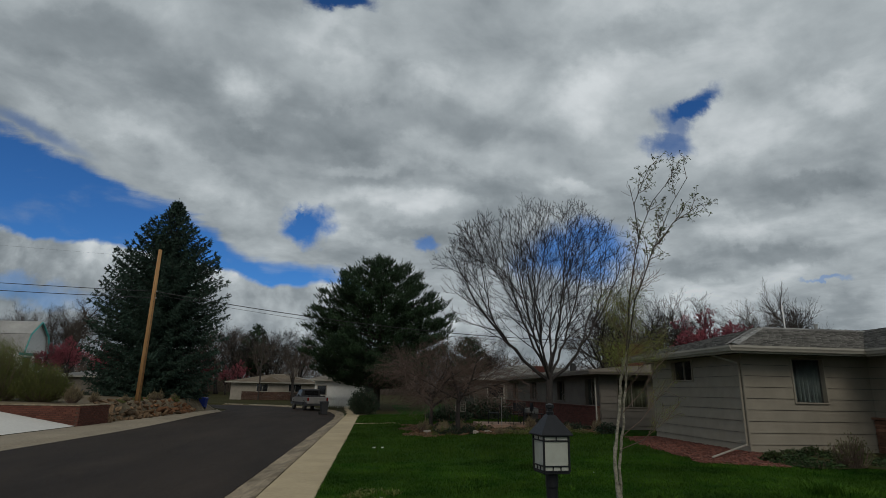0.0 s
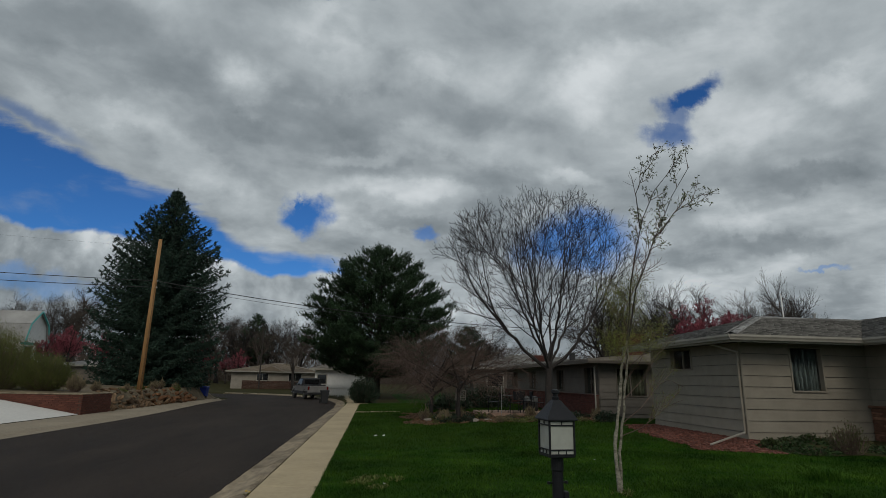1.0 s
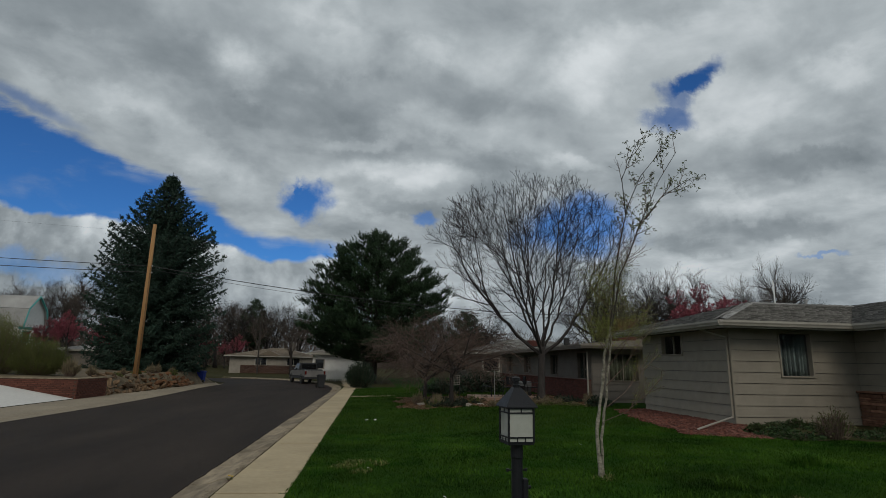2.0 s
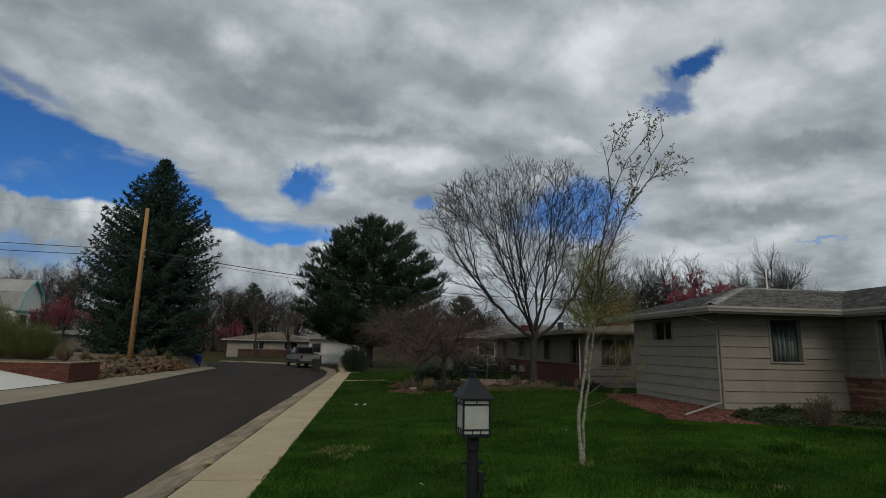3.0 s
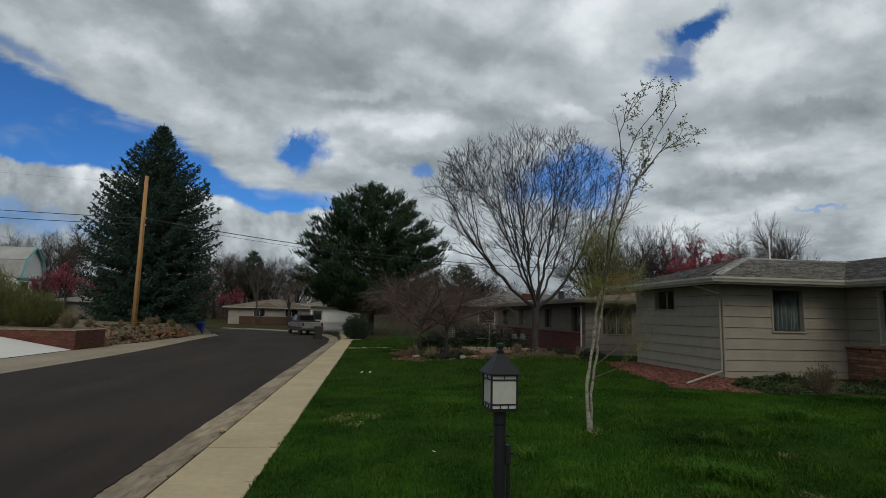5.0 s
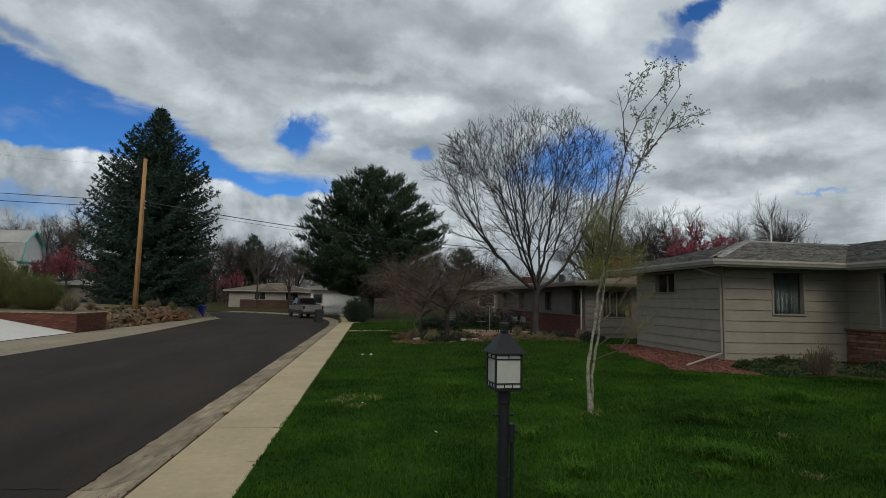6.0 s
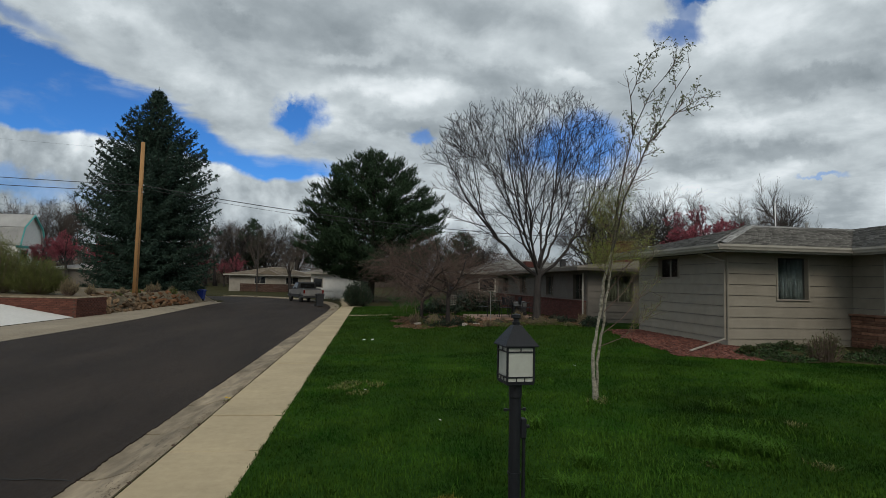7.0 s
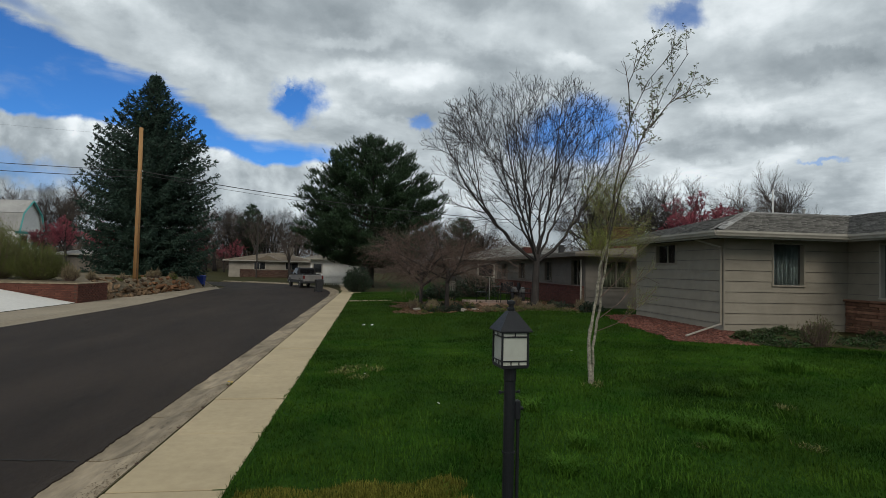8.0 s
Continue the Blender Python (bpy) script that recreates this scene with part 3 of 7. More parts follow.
def sweep(path, profile, side):
    """A profile of (outward, z) rows carried along a line of (x, y) points."""
    g = Geo()
    for i, (x, y) in enumerate(path):
        x0, y0 = path[max(0, i - 1)]
        x1, y1 = path[min(len(path) - 1, i + 1)]
        d = Vector((x1 - x0, y1 - y0)).normalized()
        nx, ny = d.y * side, -d.x * side
        g.v += [(x + nx * o, y + ny * o, z) for o, z in profile]
    m = len(profile)
    for i in range(len(path) - 1):
        for k in range(m):
            q = (i * m + k, i * m + (k + 1) % m, (i + 1) * m + (k + 1) % m, (i + 1) * m + k)
            g.f.append(q if side > 0 else q[::-1])
    g.f.append(tuple(range(m)))
    g.f.append(tuple((len(path) - 1) * m + k for k in range(m))[::-1])
    return g


def kerb_z(o):
    for (a, za), (b, zb) in zip(KERB_PROFILE[1:-1], KERB_PROFILE[2:]):
        if a <= o <= b:
            return za + (zb - za) * (o - a) / (b - a) if b > a else za
    return 0.0


def build_kerbs():
    kerb = tagged(new("kerb"), "weathered rolled concrete kerb beside the pavement", "kerb", kind="structure")
    y = -8.0 - 1.52 * 20
    rng = random.Random(3)
    while y < 35.5:
        end = min(y + 1.52, 36)
        prof = [(o, z + rng.uniform(-0.006, 0.004)) for o, z in KERB_PROFILE]
        part("kerb_section", sweep([(ROAD_R, y + 0.014), (ROAD_R, end - 0.014)], prof, 1), KERB, kerb)
        y = end
    part("joint_fill", sweep([(ROAD_R, -38.3), (ROAD_R, 35.9)], [(o, z - 0.011) for o, z in KERB_PROFILE], 1), SOIL, kerb)
    # grit and leaf dust caught along the foot of the pavement
    g = Geo()
    for _ in range(3000):
        y = 3.0 * (26 / 3.0) ** rng.random()
        o = 0.595 - abs(rng.gauss(0, 0.10)) * (1.0 + 0.8 * noise.noise((1.5, y * 1.3, 0)))
        if o < 0.02 or noise.noise((o * 5.0, y * 0.9, 3)) < -0.25 + 0.4 * rng.random():
            continue
        s = rng.uniform(0.0025, 0.007) * (y / 3.0) ** 0.5
        a = rng.random() * 6.283
        c, d = s * math.cos(a), s * math.sin(a)
        z = kerb_z(o) + 0.005
        g.add([(ROAD_R + o + c, y + d * 1.6, z), (ROAD_R + o - d * 0.7, y + c, z + 0.003), (ROAD_R + o - c, y - d * 1.6, z), (ROAD_R + o + d * 0.7, y - c, z + 0.002)], [(0, 1, 2, 3)])
    tagged(part("grit", g, SILT, kerb, "brown grit lying in the gutter"), kind="stuff")
    bend = [(road_right(36 + 24 * math.sin(a)), 36 + 24 * math.sin(a)) for a in [radians(3 * i) for i in range(30)]]
    part("kerb_bend", sweep(bend, [(o, z + 0.035 if z > -0.3 else z) for o, z in KERB_PROFILE], 1), KERB, kerb)
    far = tagged(new("kerb"), "pale rolled concrete kerb on the other side of the street", "kerb", kind="structure")
    ys = lines([(-38, 44, 2)])
    pts = [(road_left(v), v) for v in ys] + [(-16 + 4.85 * math.cos(a), 44 + 4.85 * math.sin(a)) for a in [radians(8 * i) for i in range(1, 12)]] + [(-40, 48.85)]
    for k in range(0, len(pts) - 1, 2):
        part("kerb_section", sweep(pts[k:k + 3], KERB_PROFILE, -1), CONCRETE2, far)


build_kerbs()


def slab(x0, y0, x1, y1, top=0.0, thick=0.12, c=0.004):
    return Geo().chamfer(x0, y0, top - thick, x1, y1, top, c)


def build_pavements():
    walk_ = tagged(new("pavement"), "tan concrete pavement slabs beside the lawn", "pavement", kind="structure")
    rng = random.Random(5)
    y = 4.70 - 1.52 * 28
    while y < 38.6:
        gap = 0.017 if round((y - 4.70) / 1.52) % 2 == 0 else 0.006
        part("slab", slab(WALK_L + 0.003, y + gap, WALK_R, y + 1.52 - (0.023 - gap), rng.uniform(-0.004, 0.004), 0.3), CONCRETE, walk_)
        y += 1.52
    part("joint_fill", Geo().box(KERB_R - 0.01, -37.8, -0.29, WALK_R - 0.02, 38.6, -0.011), SOIL, walk_)
    other = tagged(new("pavement"), "tan concrete pavement across the street", "pavement", kind="structure")
    y = -6.0 - 1.52 * 21
    while y < 44:
        x = road_left(y + 0.75) - 0.61
        part("slab", slab(min(x - 1.15, -12.09), y + 0.005, x + 0.02, y + 1.515, 0.0, 0.3), CONCRETE2, other)
        y += 1.52
    path = tagged(new("garden_path"), "narrow concrete garden path across the lawn", "path", kind="structure")
    for i in range(3):
        part("slab", slab(-0.87 + i * 0.75, 28.75, -0.13 + i * 0.75, 29.15, 0.035 + 0.02 * i), CONCRETE, path)
    apron = tagged(new("driveway"), "concrete driveway apron leading to a white garage", "driveway", kind="structure")
    for i in range(6):
        part("slab", slab(-1.81 - i * 0.22, 38.75 + i * 3.3, 2.8 - i * 0.7, 42.0 + i * 3.3, 0.012), CONCRETE, apron)


build_pavements()


def build_driveway():
    g = Geo()
    xs = [-12.1, -15.1, -22, -30]
    ys = [8, 12, 16, 20, 24.95]
    for y in ys:
        for x in xs:
            left = -12.1 - x
            g.v.append((x, y, 0.02 + (0.18 * left if left <= 3 else 0.54 + 0.06 * (left - 3))))
    n = len(xs)
    for j in range(len(ys) - 1):
        for i in range(n - 1):
            g.f.append((j * n + i, (j + 1) * n + i, (j + 1) * n + i + 1, j * n + i + 1))
    tagged(part("driveway", g, DRIVE), "pale new concrete driveway sloping up from the street", "driveway", kind="structure")


build_driveway()


# ---- houses ----
def wall_boards(parent, axis, fixed, a, b, z0, z1, holes, out, material, exposure=0.28, thick=0.2, core=None):
    """A wall with lap siding. axis 'x': it runs along x at y = fixed. out: which way its face looks along the other axis.
    holes: (from, to, bottom, top) of the window openings."""
    def bx(g, s0, zz0, s1, zz1, d0, d1):
        lo, hi = sorted((fixed + out * d0, fixed + out * d1))
        if axis == "x":
            g.box(s0, lo, zz0, s1, hi, zz1)
        else:
            g.box(lo, s0, zz0, hi, s1, zz1)
    g = Geo()
    cuts = sorted({a, b, *[h[0] for h in holes], *[h[1] for h in holes]})
    for s0, s1 in zip(cuts, cuts[1:]):
        spans = sorted((h[2], h[3]) for h in holes if h[0] <= s0 + 1e-6 and h[1] >= s1 - 1e-6)
        z = z0
        for h0, h1 in spans:
            bx(g, s0, z, s1, h0, -thick, 0)
            z = h1
        bx(g, s0, z, s1, z1, -thick, 0)
    wall = part("wall", g, core or DARKROOM, parent)
    rows = int((z1 - z0) / exposure) + 1
    for r in range(rows):
        # boards stop short so the dark core shows as a drawn shadow line per lap
        b0, b1 = z0 + r * exposure, min(z0 + (r + 1) * exposure - 0.011, z1)
        if b1 - b0 < 0.04:
            continue
        spans, notch = [(a, b)], []
        for h in holes:
            if h[2] < b1 - 0.03 and h[3] > b0 + 0.03:
                spans = [q for s0, s1 in spans for q in ((s0, min(s1, h[0])), (max(s0, h[1]), s1)) if q[1] - q[0] > 0.03]
                if h[2] > b0 + 0.05:
                    notch.append((h[0], h[1], b0, min(h[2], b1)))
                if h[3] < b1 - 0.05:
                    notch.append((h[0], h[1], max(h[3], b0), b1))
        for s0, s1, b0, b1 in [(p, q, b0, b1) for p, q in spans] + notch:
            g = Geo()
            d_low, d_up = 0.040, 0.016
            p = [(s0, b0, 0.002), (s1, b0, 0.002), (s1, b0, d_low), (s0, b0, d_low), (s0, b1, 0.002), (s1, b1, 0.002), (s1, b1, d_up), (s0, b1, d_up)]
            vs = [((s, fixed + out * d, z) if axis == "x" else (fixed + out * d, s, z)) for s, z, d in p]
            g.add(vs, [(0, 1, 2, 3), (7, 6, 5, 4), (3, 2, 6, 7), (0, 3, 7, 4), (1, 5, 6, 2)])
            part("siding_board", g, material, wall)
    return wall


def window(parent, axis, fixed, a, b, z0, z1, out, trim=TRIM, mullion=True, curtain=None):
    """A framed window in an opening, with a sill and a glass pane a side."""
    def bx(s0, zz0, s1, zz1, d0, d1, c=0.006):
        lo, hi = sorted((fixed + out * d0, fixed + out * d1))
        g = Geo()
        return g.chamfer(s0, lo, zz0, s1, hi, zz1, c) if axis == "x" else g.chamfer(lo, s0, zz0, hi, s1, zz1, c)
    w = part("window", bx(a - 0.04, z1, b + 0.04, z1 + 0.04, -0.1, 0.055), trim, parent)
    part("frame", bx(a - 0.04, z0, a + 0.008, z1, -0.1, 0.055), trim, w)
    part("frame", bx(b - 0.008, z0, b + 0.04, z1, -0.1, 0.055), trim, w)
    part("sill", bx(a - 0.05, z0 - 0.035, b + 0.05, z0 + 0.003, -0.1, 0.07), trim, w)
    n = 2 if mullion else 1
    for i in range(n):
        s0, s1 = a + (b - a) * i / n, a + (b - a) * (i + 1) / n
        pane = part("pane", bx(s0 + 0.03, z0 + 0.02, s1 - 0.03, z1 - 0.02, -0.070, -0.062, 0.001), GLASS, w)
        pane.visible_shadow = False
        if i:
            part("frame", bx(s0 - 0.02, z0, s0 + 0.02, z1, -0.085, -0.03), trim, w)
    if curtain:
        g = Geo()
        k = 40
        for i in range(k + 1):
            s = a + 0.02 + (b - a - 0.04) * i / k
            d = -0.19 + 0.05 * math.sin(i * 1.1 + 0.8 * math.sin(i * 0.37)) + 0.015 * math.sin(i * 2.7)
            for z in (z0 - 0.1, z1 + 0.05):
                g.v.append((s, fixed + out * d, z) if axis == "x" else (fixed + out * d, s, z))
        g.f = [(2 * i, 2 * i + 2, 2 * i + 3, 2 * i + 1) for i in range(k)]
        ob = part("curtain", g, curtain, smooth=True)
        tagged(ob, "drawn pleated curtain hanging behind a house window", "curtain")
        so = ob.modifiers.new("thick", "SOLIDIFY")
        so.thickness = 0.006
    return w


def shingles(parent, origin, along, up, spans, material, tab=0.20, course=0.135, seed=1, name="shingle_cover", singles=0):
    """Courses of tabs on a roof plane: along and up are unit vectors in the plane; spans gives the from and to along the eave at a height up the slope, or None."""
    rng = random.Random(seed)
    o, e, s = Vector(origin), Vector(along), Vector(up)
    n = e.cross(s).normalized()
    if n.z < 0:
        n = -n
    g = Geo()
    turned = Matrix((e, s, n)).transposed().to_4x4()
    if turned.determinant() < 0:
        turned = Matrix((-e, s, n)).transposed().to_4x4()
    w, f = (tab - 0.012) / 2, course + 0.01
    one = Geo().add([(-w, 0, 0.028), (w, 0, 0.028), (w, f, 0.004), (-w, f, 0.004), (-w, 0, 0), (w, 0, 0)], [(0, 1, 2, 3), (4, 5, 1, 0), (4, 0, 3), (1, 5, 2)]).mesh("shingle", SINGLESHINGLE) if singles else None
    v = 0.0
    while True:
        sp = spans(v + course * 0.5)
        if sp is None:
            break
        a, b = sp
        u = a - rng.random() * tab
        while u < b:
            u0, u1 = max(u, a), min(u + tab - 0.012, b)
            if u1 - u0 > 0.02:
                lift = 0.024 + rng.uniform(0, 0.012)
                drop = rng.uniform(-0.016, 0.016)
                if singles and u1 - u0 > tab - 0.013:
                    singles -= 1
                    part("shingle", one, None, parent, at=Matrix.Translation(o + e * ((u0 + u1) / 2) + s * (v + drop) + n * rng.uniform(0, 0.008)) @ turned)
                    u += tab
                    continue
                p = [o + e * u0 + s * (v + drop) + n * lift, o + e * u1 + s * (v + drop) + n * lift,
                     o + e * u1 + s * (v + course + 0.01) + n * 0.004, o + e * u0 + s * (v + course + 0.01) + n * 0.004,
                     o + e * u0 + s * (v + drop), o + e * u1 + s * (v + drop)]
                q = [(0, 1, 2, 3), (4, 5, 1, 0), (4, 0, 3), (1, 5, 2)]
                g.add(p, q if e.cross(s).z > 0 else [w[::-1] for w in q])
            u += tab
        v += course
    return tagged(part(name, g, material, parent), kind="stuff")


def slope(run, rise):
    return math.hypot(run, rise)


def roof_plane(parent, pts, thick=0.1, material=TRIM):
    g = Geo()
    k = len(pts)
    g.v = [tuple(p) for p in pts] + [(p[0], p[1], p[2] - thick) for p in pts]
    g.f = [tuple(range(k)), tuple(range(2 * k - 1, k - 1, -1))] + [(i, i + k, (i + 1) % k + k, (i + 1) % k) for i in range(k)]
    return part("roof", g, material, parent)


def gutter(parent, p, q, out, z, material=TRIM):
    """A square-backed gutter along an eave from p to q, opening upwards."""
    p, q, o = Vector((*p, 0)), Vector((*q, 0)), Vector((*out, 0))
    prof = [(0.0, 0.0), (0.0, -0.13), (0.085, -0.13), (0.10, -0.09), (0.125, -0.05), (0.125, 0.0), (0.112, 0.0), (0.112, -0.045), (0.075, -0.118), (0.012, -0.118), (0.012, 0.0)]
    g = Geo()
    for b in (p, q):
        g.v += [tuple(b + o * d + Vector((0, 0, z + h))) for d, h in prof]
    m = len(prof)
    g.f = [(k, (k + 1) % m, m + (k + 1) % m, m + k) for k in range(m)] + [tuple(range(m)), tuple(range(2 * m - 1, m - 1, -1))]
    return part("gutter", g, material, parent)


def build_near_house():
    h = thing("house", "single-storey beige lap-sided house with a low grey hip roof", "house")
    base, top = 0.26, 2.80
    WX, WY, NY, EX = 9.36, 13.19, 17.85, 12.97
    wall_boards(h, "x", WY, WX + 0.002, EX, base, top, [(10.74, 11.63, 1.57, 2.66)], -1, SIDING)
    wall_boards(h, "y", WX, WY + 0.0, NY, base, top, [(15.43, 16.55, 2.14, 2.69)], -1, SIDING)
    wall_boards(h, "y", EX, 4.0, WY - 0.03, base, top, [(10.7, 12.20, 1.32, 2.66)], -1, SIDING)
    wall_boards(h, "x", NY, WX, 18.45, base, top, [], 1, SIDING)
    part("wall", Geo().box(18.25, 4.0, base, 18.45, NY - 0.2, top), SIDING, h)
    part("wall", Geo().box(EX, 3.8, base, 18.45, 4.0, top), SIDING, h)
    part("foundation", Geo().box(WX + 0.03, WY + 0.03, -0.1, 18.35, NY - 0.03, base), CONCRETE, h)
    part("foundation", Geo().box(EX + 0.03, 4.03, -0.1, 18.35, WY + 0.02, base - 0.003), CONCRETE, h)
    for x in (WX, ):
        part("corner_board", Geo().chamfer(x - 0.044, WY - 0.044, base, x + 0.006, WY + 0.004, top, 0.004), SIDING, h)
    window(h, "x", WY, 10.74, 11.63, 1.57, 2.66, -1, SIDING, curtain=CURTAIN, mullion=False)
    window(h, "y", WX, 15.43, 16.55, 2.14, 2.69, -1, SIDING)
    window(h, "y", EX, 10.7, 12.20, 1.32, 2.66, -1, curtain=CURTAIN)
    # roof: a hipped west wing with its ridge along x, and a main block with its ridge along y
    ez, k = 2.92, 0.27
    x0, y0, y1 = 8.66, 12.48, 18.56
    run = (y1 - y0) / 2
    ry, rz = y0 + run, ez + k * run
    vx = 12.28
    main_x = 15.72
    mz = ez + k * (main_x - vx)
    roof_plane(h, [(x0, y0, ez), (vx, y0, ez), (vx + run, ry, rz), (x0 + run, ry, rz)])
    roof_plane(h, [(x0, y1, ez), (x0, y0, ez), (x0 + run, ry, rz)])
    roof_plane(h, [(x0 + run, ry, rz), (vx + run, ry, rz), (vx + run, y1, ez), (x0, y1, ez)])
    roof_plane(h, [(vx + run, ry, rz), (main_x, ry + 0.4, mz), (19.16, y1, ez), (vx + run, y1, ez)])
    roof_plane(h, [(vx, y0, ez), (vx, 3.3, ez), (main_x, 3.3 + 3.44, mz), (main_x, ry + 0.4, mz), (vx + run, ry, rz)])
    roof_plane(h, [(main_x, ry + 0.4, mz), (main_x, 6.74, mz), (19.16, 3.3, ez), (19.16, y1, ez)])
    roof_plane(h, [(vx, 3.3, ez), (19.16, 3.3, ez), (main_x, 6.74, mz)])
    sl = slope(1, k)
    c, s = 1 / sl, k / sl
    shingles(h, (0, y0 - 0.03, ez), (1, 0, 0), (0, c, s), lambda v: (x0 + v * c, vx + v * c) if v * c < run else None, SHINGLE, seed=2, singles=300)
    shingles(h, (x0 - 0.03, 0, ez), (0, 1, 0), (c, 0, s), lambda v: (y0 + v * c, y1 - v * c) if v * c < run else None, SHINGLE, seed=3)
    shingles(h, (vx - 0.03, 0, ez), (0, 1, 0), (c, 0, s), lambda v: (3.3 + v * c, y0 + v * c if v * c < run else ry + (v * c - run) * 0.4 / (main_x - vx - run)) if v * c < main_x - vx else None, SHINGLE, seed=4)
    # hip and ridge caps
    rng = random.Random(9)
    def caps(p, q, wide):
        p, q = Vector(p), Vector(q)
        d = (q - p)
        n = int(d.length / 0.2)
        d.normalize()
        side = d.cross(Vector((0, 0, 1))).normalized()
        g = Geo()
        for i in range(n):
            a, b = p + d * (0.2 * i), p + d * (0.2 * i + 0.23)
            up = Vector((0, 0, 0.062 + rng.uniform(0, 0.008)))
            low = Vector((0, 0, 0.018))
            l, r = -side * wide - Vector((0, 0, 0.034)), side * wide - Vector((0, 0, 0.034))
            top = [a + up, b + up - low, b + l + up - low, a + l + up, b + r + up - low, a + r + up]
            skirt = [v - Vector((0, 0, 0.03)) for v in (top[2], top[3], top[4], top[5])]
            g.add(top + skirt, [(0, 1, 2, 3), (5, 4, 1, 0), (3, 2, 6, 7), (4, 5, 9, 8), (0, 3, 7), (0, 9, 5)])
        tagged(part("ridge_cap", g, CAPSHINGLE, h), kind="stuff")
    caps((x0, y0, ez), (x0 + run, ry, rz), 0.15)
    caps((x0 + run, ry, rz), (vx + run, ry, rz), 0.15)
    # soffits, fascia and gutters
    part("soffit", Geo().box(x0 + 0.03, y0 + 0.03, top, vx + 0.7, WY + 0.1, top + 0.02), TRIM, h)
    part("soffit", Geo().box(x0 + 0.03, WY + 0.1, top, WX + 0.1, y1 - 0.03, top + 0.02), TRIM, h)
    part("soffit", Geo().box(vx + 0.03, 3.4, top, EX + 0.1, y0 + 0.03, top + 0.02), TRIM, h)
    part("ceiling", Geo().box(WX + 0.2, WY + 0.2, top, 18.25, NY - 0.2, top + 0.015), DARKROOM, h)
    part("ceiling", Geo().box(EX + 0.2, 4.0, top, 18.25, WY + 0.2, top + 0.015), DARKROOM, h)
    part("fascia", Geo().chamfer(x0 - 0.002, y0 - 0.002, ez - 0.19, vx, y0 + 0.028, ez - 0.008, 0.003), TRIM, h)
    part("fascia", Geo().chamfer(x0 - 0.004, y0 + 0.03, ez - 0.19, x0 + 0.026, y1, ez - 0.008, 0.003), TRIM, h)
    part("fascia", Geo().chamfer(vx - 0.002, 3.3, ez - 0.19, vx + 0.028, y0 - 0.004, ez - 0.008, 0.003), TRIM, h)
    gutter(h, (x0 - 0.1, y0 - 0.004), (vx, y0 - 0.004), (0, -1), ez - 0.01)
    gutter(h, (x0 - 0.006, y0 - 0.1), (x0 - 0.006, y1), (-1, 0), ez - 0.01)
    gutter(h, (vx - 0.004, 3.3), (vx - 0.004, y0 - 0.13), (-1, 0), ez - 0.01)
    # downspout on the corner with a splash pipe over the bed
    pipe = part("downspout", Geo().chamfer(-0.027, -0.024, 0.0, 0.027, 0.024, 2.05, 0.006, pose(WX - 0.078, WY + 0.035, 0.50)), SIDING, h)
    def leg(p, q, w=0.028):
        p, q = Vector(p), Vector(q)
        return Geo().chamfer(-w, -w * 0.8, 0, w, w * 0.8, (q - p).length, 0.006, look(p, q) @ pose(0, 0, 0, 180, 0, 0))
    part("elbow", leg((WX - 0.082, WY + 0.035, 2.53), (x0 + 0.02, WY + 0.35, 2.76)), TRIM, pipe)
    part("splash_pipe", leg((WX - 0.082, WY + 0.04, 0.53), (7.70, 12.22, 0.345), 0.022), TRIM, pipe)
    # stacked red flagstone veneer with a sloping cap
    rng = random.Random(12)
    ven = part("stone_veneer", Geo().box(EX - 0.09, 4.2, 0.1, EX - 0.03, WY - 0.04, 1.18), MORTAR, h)
    z = 0.22
    while z < 1.14:
        hh = min(rng.uniform(0.05, 0.11), 1.17 - z)
        y = 9.6 + rng.uniform(-0.3, 0)
        while y < WY - 0.06:
            w = min(rng.uniform(0.25, 0.8), WY - 0.05 - y)
            if w > 0.05:
                d = rng.uniform(0.03, 0.065)
                part("stone", Geo().chamfer(EX - 0.09 - d, y + 0.006, z + 0.006, EX - 0.085, y + w - 0.006, z + hh - 0.004, 0.008), STONE, ven)
            y += w
        z += hh
    part("stone_cap", Geo().chamfer(EX - 0.20, 4.2, 1.18, EX - 0.03, WY - 0.04, 1.235, 0.012), STONE, h)
    part("vent_pipe", Geo().lathe([(0.05, 0), (0.05, 0.28), (0.07, 0.28), (0.07, 0.33)], 10, pose(13.95, ry + 0.3, rz - 0.08)), GALV, h)
    part("mast", Geo().lathe([(0.018, 0), (0.018, 0.95), (0.01, 0.97)], 8, pose(12.95, ry + 0.4, rz - 0.12)), WHITE, h)


build_near_house()


def brick_veneer(parent, axis, fixed, a, b, z0, z1, out, material=BRICKJ, name="brickwork", holes=(), bl=0.2, bh=0.075):
    """Running-bond brick as real relief, joined into one part."""
    g = Geo()
    rng = random.Random(int(fixed * 10) + 7)
    rows = int(round((z1 - z0) / bh))
    for r in range(rows):
        z = z0 + r * bh
        s = a - (bl / 2 if r % 2 else 0)
        while s < b:
            s0, s1 = max(s, a), min(s + bl - 0.01, b)
            if s1 - s0 > 0.03 and not any(h0 < (s0 + s1) / 2 < h1 and h2 < z < h3 for h0, h1, h2, h3 in holes):
                d = rng.uniform(0.010, 0.016)
                lo, hi = sorted((fixed, fixed + out * d))
                if axis == "x":
                    g.box(s0, lo, z, s1, hi, z + bh - 0.01)
                else:
                    g.box(lo, s0, z, hi, s1, z + bh - 0.01)
            s += bl
    return tagged(part(name, g, material, parent), kind="stuff")


